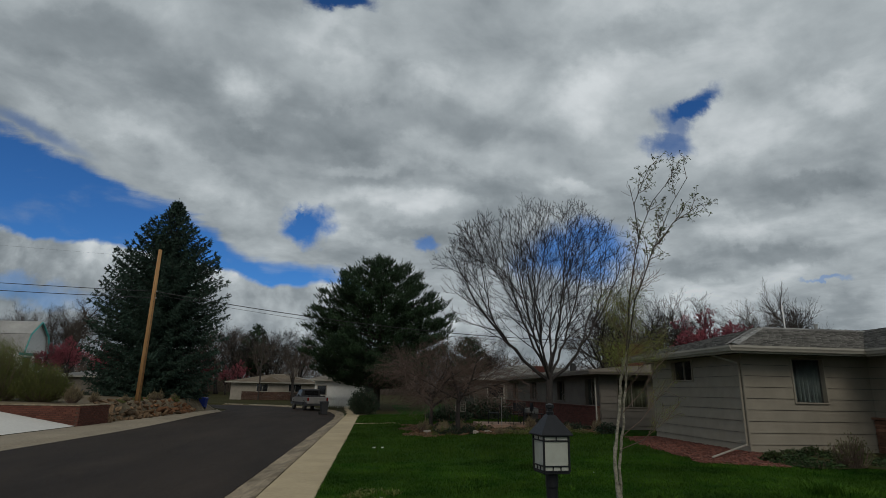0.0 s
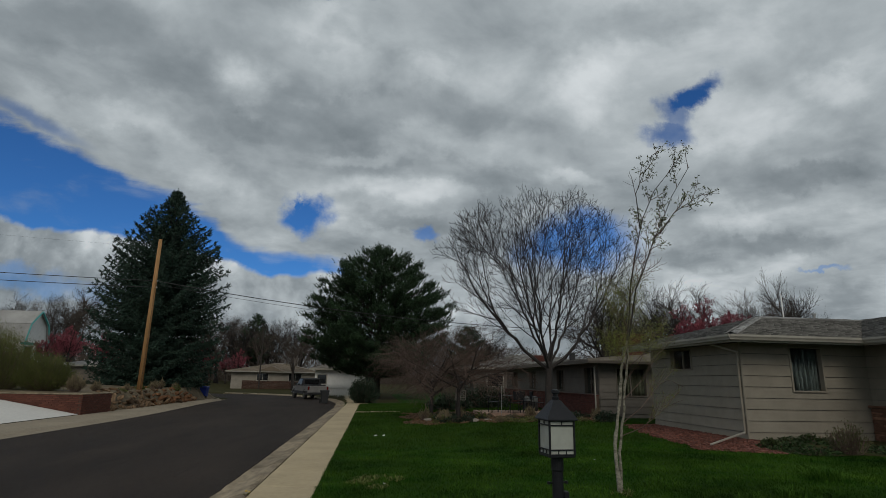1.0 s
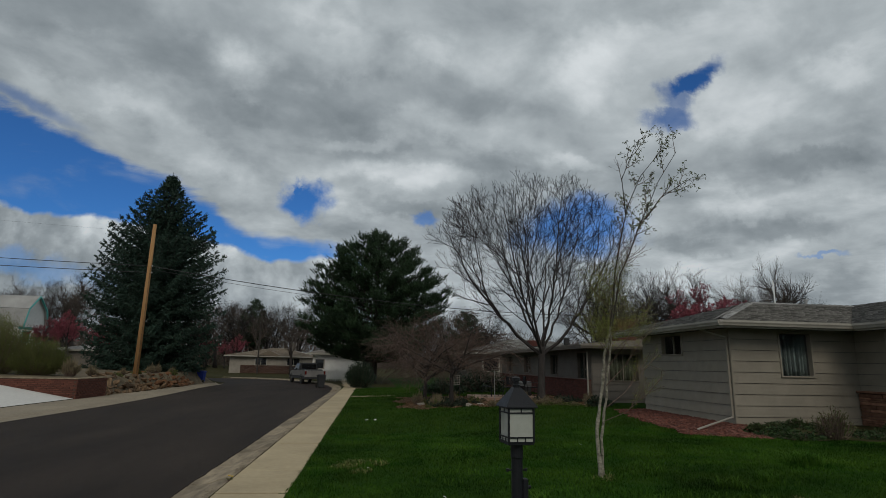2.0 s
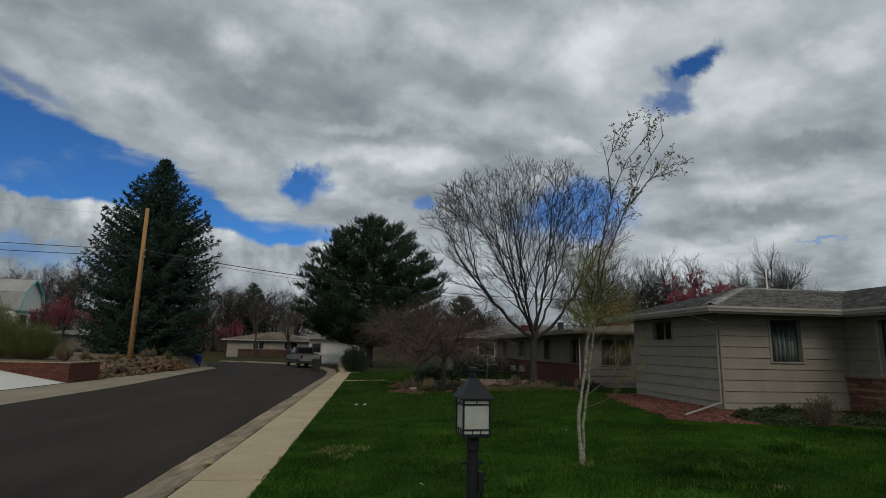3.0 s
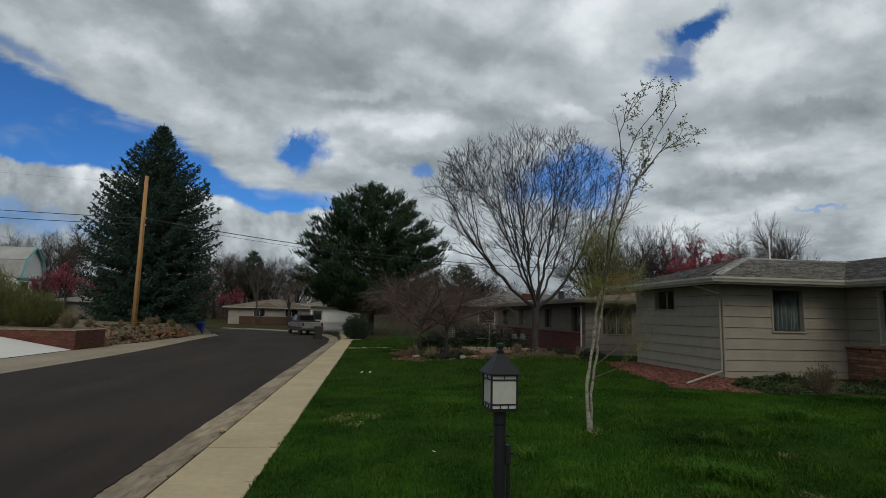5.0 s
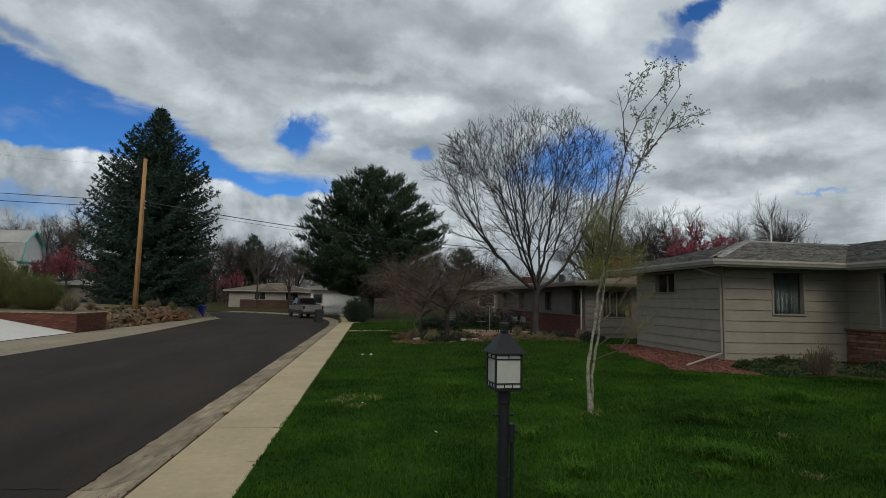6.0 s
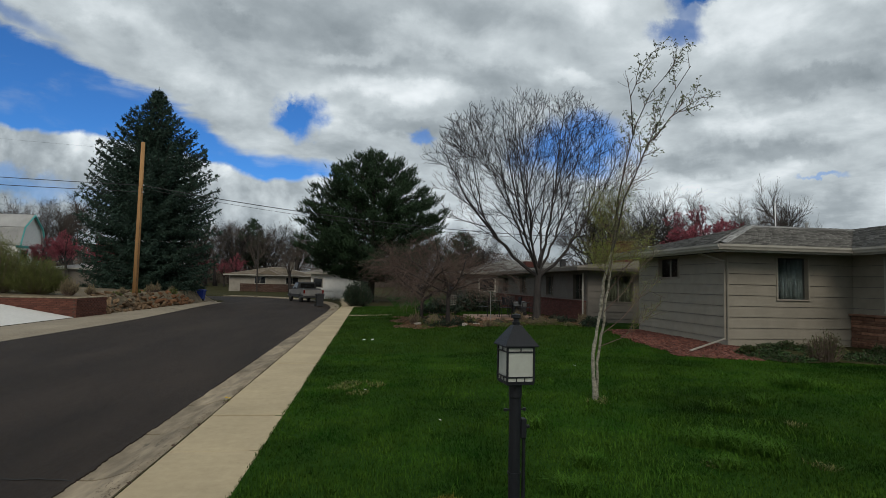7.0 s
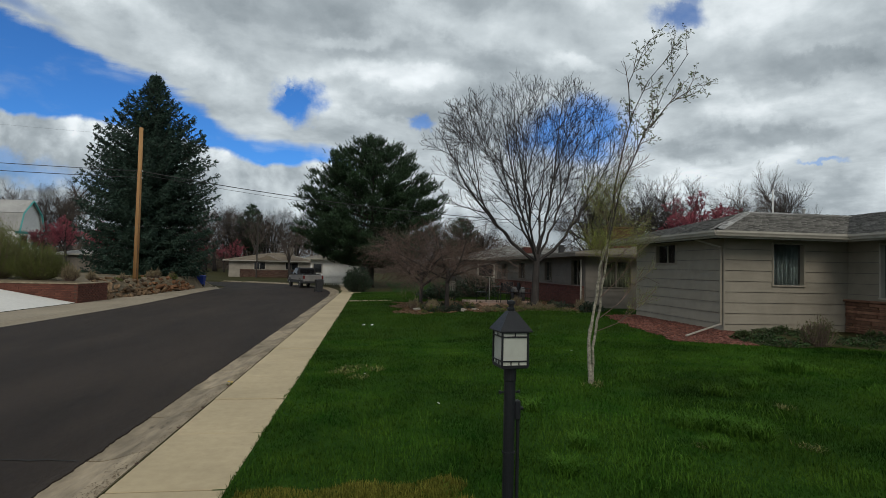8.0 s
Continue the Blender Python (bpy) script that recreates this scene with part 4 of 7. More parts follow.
def hip_roof(parent, x0, y0, x1, y1, ez, k, material, seed, faces="swne", tab=0.3, course=0.145):
    """A hipped roof over a rectangle, its ridge along the longer side."""
    w, d = x1 - x0, y1 - y0
    run = min(w, d) / 2
    rz = ez + k * run
    if w >= d:
        r0, r1 = (x0 + run, y0 + run, rz), (x1 - run, y0 + run, rz)
        planes = {"s": [(x0, y0, ez), (x1, y0, ez), r1, r0], "n": [(x1, y1, ez), (x0, y1, ez), r0, r1],
                  "w": [(x0, y1, ez), (x0, y0, ez), r0], "e": [(x1, y0, ez), (x1, y1, ez), r1]}
    else:
        r0, r1 = (x0 + run, y0 + run, rz), (x0 + run, y1 - run, rz)
        planes = {"s": [(x0, y0, ez), (x1, y0, ez), r0], "n": [(x1, y1, ez), (x0, y1, ez), r1],
                  "w": [(x0, y1, ez), (x0, y0, ez), r0, r1], "e": [(x1, y0, ez), (x1, y1, ez), r1, r0]}
    for p in planes.values():
        roof_plane(parent, p)
    sl = slope(1, k)
    c, s = 1 / sl, k / sl
    lim = lambda lo, hi: (lambda v: (lo + v * c, hi - v * c) if v * c < run - 0.05 else None)
    spec = {"s": ((0, y0, ez), (1, 0, 0), (0, c, s), lim(x0, x1)), "w": ((x0, 0, ez), (0, 1, 0), (c, 0, s), lim(y0, y1)),
            "n": ((0, y1, ez), (1, 0, 0), (0, -c, s), lim(x0, x1)), "e": ((x1, 0, ez), (0, 1, 0), (-c, 0, s), lim(y0, y1))}
    for f in faces:
        shingles(parent, *spec[f], material, tab, course, seed)
    return rz


def build_neighbour():
    h = thing("house", "single-storey house, red brick below beige siding, low brown roof", "house")
    X, Y0, Y1, top, base = 8.90, 21.30, 36.8, 2.44, 0.22
    wall_boards(h, "x", Y0, X, 20.0, base, top, [(9.62, 10.85, 1.20, 2.25)], -1, SIDING2, 0.28)
    window(h, "x", Y0, 9.62, 10.85, 1.20, 2.25, -1, DIMTRIM, curtain=PALECURTAIN)
    hs = [(21.75, 22.75, 1.24, 2.30), (25.4, 26.4, 1.35, 2.25), (30.0, 31.2, 1.35, 2.25), (34.0, 35.2, 1.35, 2.25)]
    wall_boards(h, "y", X, Y0, Y1, base, top, hs, -1, SIDING2, 0.28)
    for q in hs:
        window(h, "y", X, *q, -1, trim=DIMTRIM)
    part("wall", Geo().box(X, Y1 - 0.2, base, 20, Y1, top), SIDING2, h)
    part("wall", Geo().box(19.8, Y0 + 0.2, base, 20, Y1 - 0.2, top), SIDING2, h)
    low = part("brick_base", Geo().box(X - 0.14, Y0 + 0.04, 0.0, X - 0.03, Y1, 1.17), MORTAR, h)
    brick_veneer(low, "y", X - 0.14, Y0 + 0.05, Y1, 0.05, 1.17, -1)
    part("brick_cap", Geo().chamfer(X - 0.19, Y0 + 0.03, 1.17, X - 0.03, Y1, 1.22, 0.008), BRICKJ, h)
    part("downspout", Geo().chamfer(-0.024, -0.024, 0, 0.024, 0.024, 2.0, 0.005, pose(X - 0.2, Y0 - 0.02, 0.32)), TRIM, h)
    rz = hip_roof(h, X - 0.65, Y0 - 0.6, 20.6, Y1 + 0.6, 2.58, 0.105, SHINGLE2, 21, "sw")
    part("fascia", Geo().chamfer(X - 0.66, Y0 - 0.63, 2.42, 20.6, Y0 - 0.602, 2.57, 0.004), DIMTRIM, h)
    part("fascia", Geo().chamfer(X - 0.68, Y0 - 0.60, 2.42, X - 0.652, Y1 + 0.6, 2.57, 0.004), DIMTRIM, h)
    part("soffit", Geo().box(X - 0.62, Y0 - 0.58, top, 20.5, Y0 + 0.1, top + 0.02), DIMTRIM, h)
    part("soffit", Geo().box(X - 0.62, Y0 + 0.1, top, X + 0.1, Y1 + 0.5, top + 0.02), DIMTRIM, h)
    gutter(h, (X - 0.7, Y0 - 0.632), (20.6, Y0 - 0.632), (0, -1), 2.57, DIMTRIM)
    part("ceiling", Geo().box(X + 0.2, Y0 + 0.2, top, 19.8, Y1 - 0.2, top + 0.015), DARKROOM, h)
    part("chimney", Geo().chamfer(8.80, 29.9, 2.8, 9.44, 30.5, 3.13, 0.02), BRICKJ, h)
    part("chimney", Geo().chamfer(11.3, 24.0, 2.8, 12.2, 24.8, 3.85, 0.02), BRICKJ, h)
    part("chimney_cap", Geo().chamfer(11.2, 23.9, 3.85, 12.3, 24.9, 3.93, 0.02), BRICKJ, h)
    part("vent", Geo().box(10.35, 28.4, 2.75, 10.6, 28.65, 3.20).box(10.29, 28.34, 3.202, 10.66, 28.71, 3.25), BINGREY, h)


build_neighbour()


def simple_house(label, x0, y0, x1, y1, base, top, k, wall_mat, roof_mat, wins, brick=0.0, faces="sw", seed=31, over=0.6):
    """A distant single-storey house; wins: (side, from, to, bottom, top)."""
    h = thing("house", label, "house")
    part("wall", Geo().box(x0, y0, base - 0.6, x1, y0 + 0.2, top), wall_mat, h)
    part("wall", Geo().box(x0, y1 - 0.2, base - 0.6, x1, y1, top), wall_mat, h)
    part("wall", Geo().box(x0, y0 + 0.2, base - 0.6, x0 + 0.2, y1 - 0.2, top), wall_mat, h)
    part("wall", Geo().box(x1 - 0.2, y0 + 0.2, base - 0.6, x1, y1 - 0.2, top), wall_mat, h)
    for side, a, b, z0, z1 in wins:
        ax, fx = ("x", y0) if side == "s" else ("y", x0)
        g = Geo()
        if ax == "x":
            g.chamfer(a - 0.08, fx - 0.05, z0 - 0.08, b + 0.08, fx - 0.004, z1 + 0.08, 0.01)
            w = part("window", g, TRIM, h)
            n = max(1, round((b - a) / 0.9))
            for i in range(n):
                part("pane", Geo().box(a + (b - a) * i / n + 0.03, fx - 0.062, z0, a + (b - a) * (i + 1) / n - 0.03, fx - 0.052, z1), DARKGLASS, w)
        else:
            g.chamfer(fx - 0.05, a - 0.08, z0 - 0.08, fx - 0.004, b + 0.08, z1 + 0.08, 0.01)
            w = part("window", g, TRIM, h)
            part("pane", Geo().box(fx - 0.062, a, z0, fx - 0.052, b, z1), DARKGLASS, w)
    if brick:
        brick_veneer(h, "x", y0 - 0.004, x0 + 1.4, x1 - 0.2, base - 0.2, brick, -1, DARKBRICK, bl=0.4, bh=0.15)
    hip_roof(h, x0 - over, y0 - over, x1 + over, y1 + over, top + 0.14, k, roof_mat, seed, faces, tab=0.6, course=0.3)
    part("fascia", Geo().box(x0 - over - 0.03, y0 - over - 0.03, top, x1 + over, y0 - over - 0.004, top + 0.13), TRIM, h)
    part("soffit", Geo().box(x0 - over, y0 - over, top, x1 + over, y0, top + 0.02), TRIM, h)
    return h


FAR = simple_house("distant tan-roofed ranch house with brick lower wall", -18.1, 74, -7.5, 83, 0.2, 2.25, 0.22, CREAM, SHINGLE3,
                   [("s", -14.9, -13.5, 1.25, 2.1), ("s", -10.9, -9.3, 1.25, 2.1)], brick=1.15)
part("chimney", Geo().chamfer(-11.2, 78, 3.0, -10.5, 78.8, 4.3, 0.02), SIDING2, FAR)
gable = Geo()
gable.v = [(-14.6, 73.3, 2.42), (-11.6, 73.3, 2.42), (-13.1, 73.3, 3.05), (-14.6, 76.5, 2.42), (-11.6, 76.5, 2.42), (-13.1, 76.5, 3.05)]
gable.f = [(0, 1, 2), (5, 4, 3), (1, 4, 5, 2), (3, 0, 2, 5), (0, 3, 4, 1)]
part("gable", gable, SHINGLE3, FAR)
simple_house("white-sided house with a garage behind the pine", -6.2, 60, 0.5, 68, 0.0, 2.5, 0.28, WHITE, SHINGLE2,
             [("s", -0.9, 0.3, 1.2, 2.1), ("s", -5.9, -5.0, 1.1, 2.0)], seed=33)
simple_house("low house with a pale grey shingle roof beyond the yards", 7.4, 41, 19, 50, 0.3, 2.55, 0.24, SIDING2, SHINGLE,
             [("s", 8.4, 9.6, 1.3, 2.2), ("w", 43, 44.4, 1.3, 2.2)], seed=35)


simple_house("low brown garage with a pale shingle roof beyond the bank", -33.5, 63, -26.0, 69, 1.0, 2.40, 0.20, DIMTRIM, CAPSHINGLE, [], seed=37, over=0.4)


def build_barn_house():
    """A pale house with a gambrel gable trimmed in teal."""
    h = thing("house", "pale gambrel-roofed house with teal trim on its gable", "house", at=pose(-39.8, 70.0, 1.3, 0, 0, 86))
    prof = [(-2.1, 0), (-2.1, 3.7), (-1.55, 5.8), (0, 7.4), (1.55, 5.8), (2.1, 3.7), (2.1, 0)]
    g = Geo()
    for y in (0.0, 11.0):
        g.v += [(x, y, z) for x, z in prof]
    n = len(prof)
    g.f = [tuple(range(n))[::-1], tuple(range(n, 2 * n))] + [(i, (i + 1) % n, n + (i + 1) % n, n + i) for i in range(n)]
    body = part("wall", g, WHITE, h)
    for a, b in ((1, 2), (2, 3), (3, 4), (4, 5)):
        (xa, za), (xb, zb) = prof[a], prof[b]
        nrm = Vector((-(zb - za), 0, xb - xa)).normalized()
        if nrm.z < 0:
            nrm = -nrm
        g = Geo()
        p = [Vector((xa, -0.35, za)), Vector((xb, -0.35, zb)), Vector((xb, 11.3, zb)), Vector((xa, 11.3, za))]
        g.v = [tuple(q + nrm * 0.02) for q in p] + [tuple(q + nrm * 0.14) for q in p]
        g.f = [(3, 2, 1, 0), (4, 5, 6, 7), (0, 1, 5, 4), (1, 2, 6, 5), (2, 3, 7, 6), (3, 0, 4, 7)]
        part("roof", g, CAPSHINGLE, h)
        d = Vector((xb - xa, 0, zb - za))
        part("barge_board", Geo().tube([(xa, -0.36, za), (xb, -0.36, zb)], [0.11, 0.11], 4), TEAL, h)
    part("trim_band", Geo().box(-2.35, -0.06, 3.45, 2.35, -0.004, 3.75), TEAL, h)
    for x in (-1.5, 0.5):
        w = part("window", Geo().box(x - 0.1, -0.08, 1.9, x + 1.1, -0.01, 3.3), TEAL, h)
        part("pane", Geo().box(x, -0.1, 2.0, x + 1.0, -0.084, 3.2), DARKGLASS, w)
    return body


build_barn_house()


# ---- trees ----
def grow(rng, out, start, way, length, radius, level, plan, room=None):
    """One branch and, by the plan's rows, all that grows from it. out gets (points, radii, level)."""
    p = plan[level]
    n = p["seg"]
    pts, rad = [Vector(start)], [radius]
    d = Vector(way).normalized()
    for i in range(n):
        wob = Vector((rng.gauss(0, 1), rng.gauss(0, 1), rng.gauss(0, 1))) * p["wob"]
        d = (d + wob + Vector((0, 0, p["lift"]))).normalized()
        step = pts[-1] + d * (length / n)
        if room and i > 1 and not room(step):
            n = i
            break
        pts.append(step)
        t = (i + 1) / n
        rad.append(max(p.get("tip", 0.003), radius * (1 - t * p["taper"])))
    out.append((pts, rad, level))
    if level + 1 >= len(plan):
        return
    q = plan[level + 1]
    count = max(1, round(q["n"] * (0.75 + 0.5 * rng.random())))
    turn = rng.random() * 6.283
    for k in range(count):
        t = q["from"] + (1 - q["from"]) * (k + rng.random()) / count
        i = min(n - 1, int(t * n))
        f = t * n - i
        pos = pts[i].lerp(pts[i + 1], f)
        r = rad[i] * (1 - f) + rad[i + 1] * f
        axis = (pts[i + 1] - pts[i]).normalized()
        turn += 2.4 + rng.uniform(-0.5, 0.5)
        side = axis.orthogonal().normalized()
        side.rotate(Matrix.Rotation(turn, 3, axis))
        if room and level and not room(pos):
            continue
        a = radians(q["angle"] + (2 * ((k * 0.7549 + 0.3) % 1) - 1 if not level else rng.uniform(-1, 1)) * q.get("spread", 10))
        w = axis * math.cos(a) + side * math.sin(a)
        ln = q["len"] * (1 - q.get("short", 0.5) * t) * rng.uniform(0.7, 1.25)
        grow(rng, out, pos, w, ln, min(r * 0.75, q["r"] * rng.uniform(0.8, 1.2)), level + 1, plan, room)


def limbs_mesh(branches, sides):
    g = Geo()
    for pts, rad, level in branches:
        g.tube(pts, rad, sides[min(level, len(sides) - 1)], cap=False)
    return g


def specks(rng, branches, level, per, size, spread=0.03):
    """Small folded leaves or buds along the branches of a level and finer."""
    g = Geo()
    for pts, rad, lv in branches:
        if lv < level:
            continue
        for _ in range(per if per >= 1 else int(rng.random() < per)):
            t = rng.random() ** 0.6 * (len(pts) - 1)
            i = min(len(pts) - 2, int(t))
            p = pts[i].lerp(pts[i + 1], t - i) + Vector((rng.gauss(0, spread), rng.gauss(0, spread), rng.gauss(0, spread)))
            a = Vector((rng.gauss(0, 1), rng.gauss(0, 1), rng.gauss(0, 1))).normalized()
            b = a.orthogonal().normalized()
            c = a.cross(b) * 0.25
            s = size * rng.uniform(0.6, 1.4)
            g.add([p, p + (a * 0.5 + b * 0.32 + c) * s, p + a * s, p + (a * 0.5 - b * 0.32 + c) * s], [(0, 1, 2), (0, 2, 3)])
    return g


MAPLE = [dict(), dict(),
         dict(n=19, **{"from": 0.24}, angle=34, spread=14, len=2.5, r=0.024, seg=6, wob=0.05, lift=0.045, taper=0.85, short=0.45),
         dict(n=5.0, **{"from": 0.12}, angle=40, spread=14, len=1.0, r=0.0125, seg=4, wob=0.06, lift=0.07, taper=0.6, short=0.4, tip=0.0064),
         dict(n=3.8, **{"from": 0.15}, angle=40, spread=14, len=0.42, r=0.0074, seg=2, wob=0.06, lift=0.22, taper=0.4, short=0.3, tip=0.0054)]


def bare_tree(label, at, plan, height, radius, seed, bark, twig, buds=None, bud_size=0.05, lean=(0, 0), part_limbs=True, per=1, room=None):
    """A leafless tree: trunk, each main limb, and a crown of twigs."""
    rng = random.Random(seed)
    out = []
    grow(rng, out, (0, 0, -0.12), (lean[0], lean[1], 1), height, radius, 0, plan, room)
    t = thing("tree", label, "tree", at=at)
    g = Geo()
    pts, rad, _ = out[0]
    flare = [rad[0] * 1.5, *rad[1:]]
    g.tube(pts, flare, 10)
    part("trunk", g, bark, t, smooth=True)
    if part_limbs:
        for b in out:
            if b[2] == 1:
                part("limb", Geo().tube(b[0], b[1], 7, cap=False), bark, t, smooth=True)
    part("crown", limbs_mesh([b for b in out if b[2] >= (2 if part_limbs else 1)], (8, 6, 5, 3, 3)), twig, t)
    if buds:
        tagged(part("budding", specks(rng, out, len(plan) - 1, per, bud_size), buds, t), kind="stuff")
    return t


def maple():
    """A vase-shaped maple: a few limbs leave the low fork, split, and rise to a rounded crown."""
    rng = random.Random(11)
    t = thing("tree", "large leafless maple with rising limbs and swelling buds on the lawn", "tree", at=pose(6.78, 21.3, 0.25))
    part("trunk", Geo().tube([(0, 0, -0.15), (0.01, 0, 0.25), (0.02, 0, 1.2), (0.05, 0, 1.9), (0.09, 0, 2.4)], [0.23, 0.155, 0.138, 0.128, 0.095], 12), BARK, t, smooth=True)

    def room(p):
        cx = -0.55 + 0.22 * (p.z - 6.3)
        return ((p.x - cx) / 4.15) ** 2 + (p.y / 3.9) ** 2 + ((p.z - 6.15) / 2.95) ** 2 < 1.0 + 0.42 * noise.noise(p * 0.85)

    def tip_of(lean, a):
        z = 5.70 + 2.95 * math.sqrt(max(0.0, 1 - 0.92 * lean * lean)) * rng.uniform(0.93, 1.0)
        return Vector((3.8 * lean * math.cos(a) - 0.55 + 0.22 * (z - 6.3), 3.7 * lean * math.sin(a), z))

    out = []

    def limb(s, tip, r0, first, count, way=None):
        d = tip - s
        c1 = s + Vector((0.40 * d.x, 0.40 * d.y, 0.20 * d.z)) if way is None else s + way * (0.33 * d.length)
        c2 = s + Vector((0.82 * d.x, 0.82 * d.y, 0.62 * d.z))
        m = 14
        pts = []
        for i in range(m + 1):
            u = i / m
            p = s * (1 - u) ** 3 + c1 * (3 * u * (1 - u) ** 2) + c2 * (3 * u * u * (1 - u)) + tip * u ** 3
            pts.append(p + Vector((rng.gauss(0, 1), rng.gauss(0, 1), rng.gauss(0, 1))) * (0.03 * (i > 0)))
        rad = [max(0.009, r0 * (1 - 0.86 * i / m)) for i in range(m + 1)]
        part("limb", Geo().tube(pts, rad, 7, cap=False), BARK, t, smooth=True)
        turn = rng.random() * 6.283
        for q in range(count):
            u = first + (1 - first) * (q + rng.random()) / count
            i = min(m - 1, int(u * m))
            p = pts[i].lerp(pts[i + 1], u * m - i)
            ax = (pts[i + 1] - pts[i]).normalized()
            turn += 2.4 + rng.uniform(-0.4, 0.4)
            side = ax.orthogonal().normalized()
            side.rotate(Matrix.Rotation(turn, 3, ax))
            b = radians(rng.uniform(22, 44))
            away = Vector((p.x, p.y, 0.0))
            away = away.normalized() * (0.45 if u < 0.6 else 0.15) if away.length > 0.3 else away
            grow(rng, out, p, ax * math.cos(b) + side * math.sin(b) + away, (3.3 - 2.2 * u) * rng.uniform(0.6, 1.1), min(rad[i] * 0.55, 0.022), 2, MAPLE, room)
        return pts, rad

    LIMBS = [(180, 0.93), (142, 0.50), (62, 0.74), (14, 0.60), (-8, 0.95), (-70, 0.45), (-112, 0.82), (205, 0.30), (232, 0.74)]
    for k, (turn, lean) in enumerate(LIMBS):
        a = radians(turn)
        s = Vector((0.06 + 0.05 * math.cos(a), 0.05 * math.sin(a), 2.45 - 0.62 * lean + 0.1 * rng.random()))
        pts, rad = limb(s, tip_of(lean, a), rng.uniform(0.045, 0.062) + 0.014 * (k in (0, 4)), 0.20, 11)
        for j, fork in enumerate((0.55, -0.62) if k % 2 == 0 else (0.60,)):
            i = 4 + 2 * j + (k % 2)
            w = (pts[i + 1] - pts[i]).normalized()
            limb(pts[i], tip_of(min(0.95, max(0.1, lean + rng.uniform(-0.18, 0.22))), a + fork * rng.uniform(0.8, 1.2)), rad[i] * 0.72, 0.20, 9, w)
    part("crown", limbs_mesh(out, (8, 6, 5, 3, 3)), TWIG, t)
    tagged(part("budding", specks(rng, out, 4, 1, 0.046, 0.012), BUD, t), kind="stuff")


maple()


def weeping_plan(reach, dense):
    return [dict(seg=3, wob=0.04, lift=0.0, taper=0.2),
            dict(n=11, **{"from": 0.62}, angle=62, spread=24, len=reach, r=0.05, seg=7, wob=0.10, lift=0.03, taper=0.8, short=0.1),
            dict(n=12, **{"from": 0.15}, angle=42, spread=18, len=1.4, r=0.011, seg=6, wob=0.12, lift=-0.06, taper=0.7, short=0.3, tip=0.004),
            dict(n=dense, **{"from": 0.1}, angle=36, spread=18, len=0.85, r=0.005, seg=4, wob=0.12, lift=-0.07, taper=0.5, short=0.3, tip=0.0032)]


def skirt_room(p):
    """Twigs hang lower away from the trunk."""
    return p.z > 1.15 - 0.42 * max(0.0, math.hypot(p.x, p.y) - 0.7) and p.z < 3.75


bare_tree("low weeping cherry with dense bare brown twigs in a garden bed", pose(3.36, 22.4, 0.12), weeping_plan(2.6, 15), 1.85, 0.085, 21, BARK, BROWNTWIG, BUD, 0.045, per=1, room=skirt_room)
bare_tree("spreading weeping cherry with dense bare brown twigs", pose(2.35, 23.2, 0.10), weeping_plan(2.6, 15), 1.6, 0.08, 22, BARK, BROWNTWIG, BUD, 0.045, per=1, room=skirt_room)


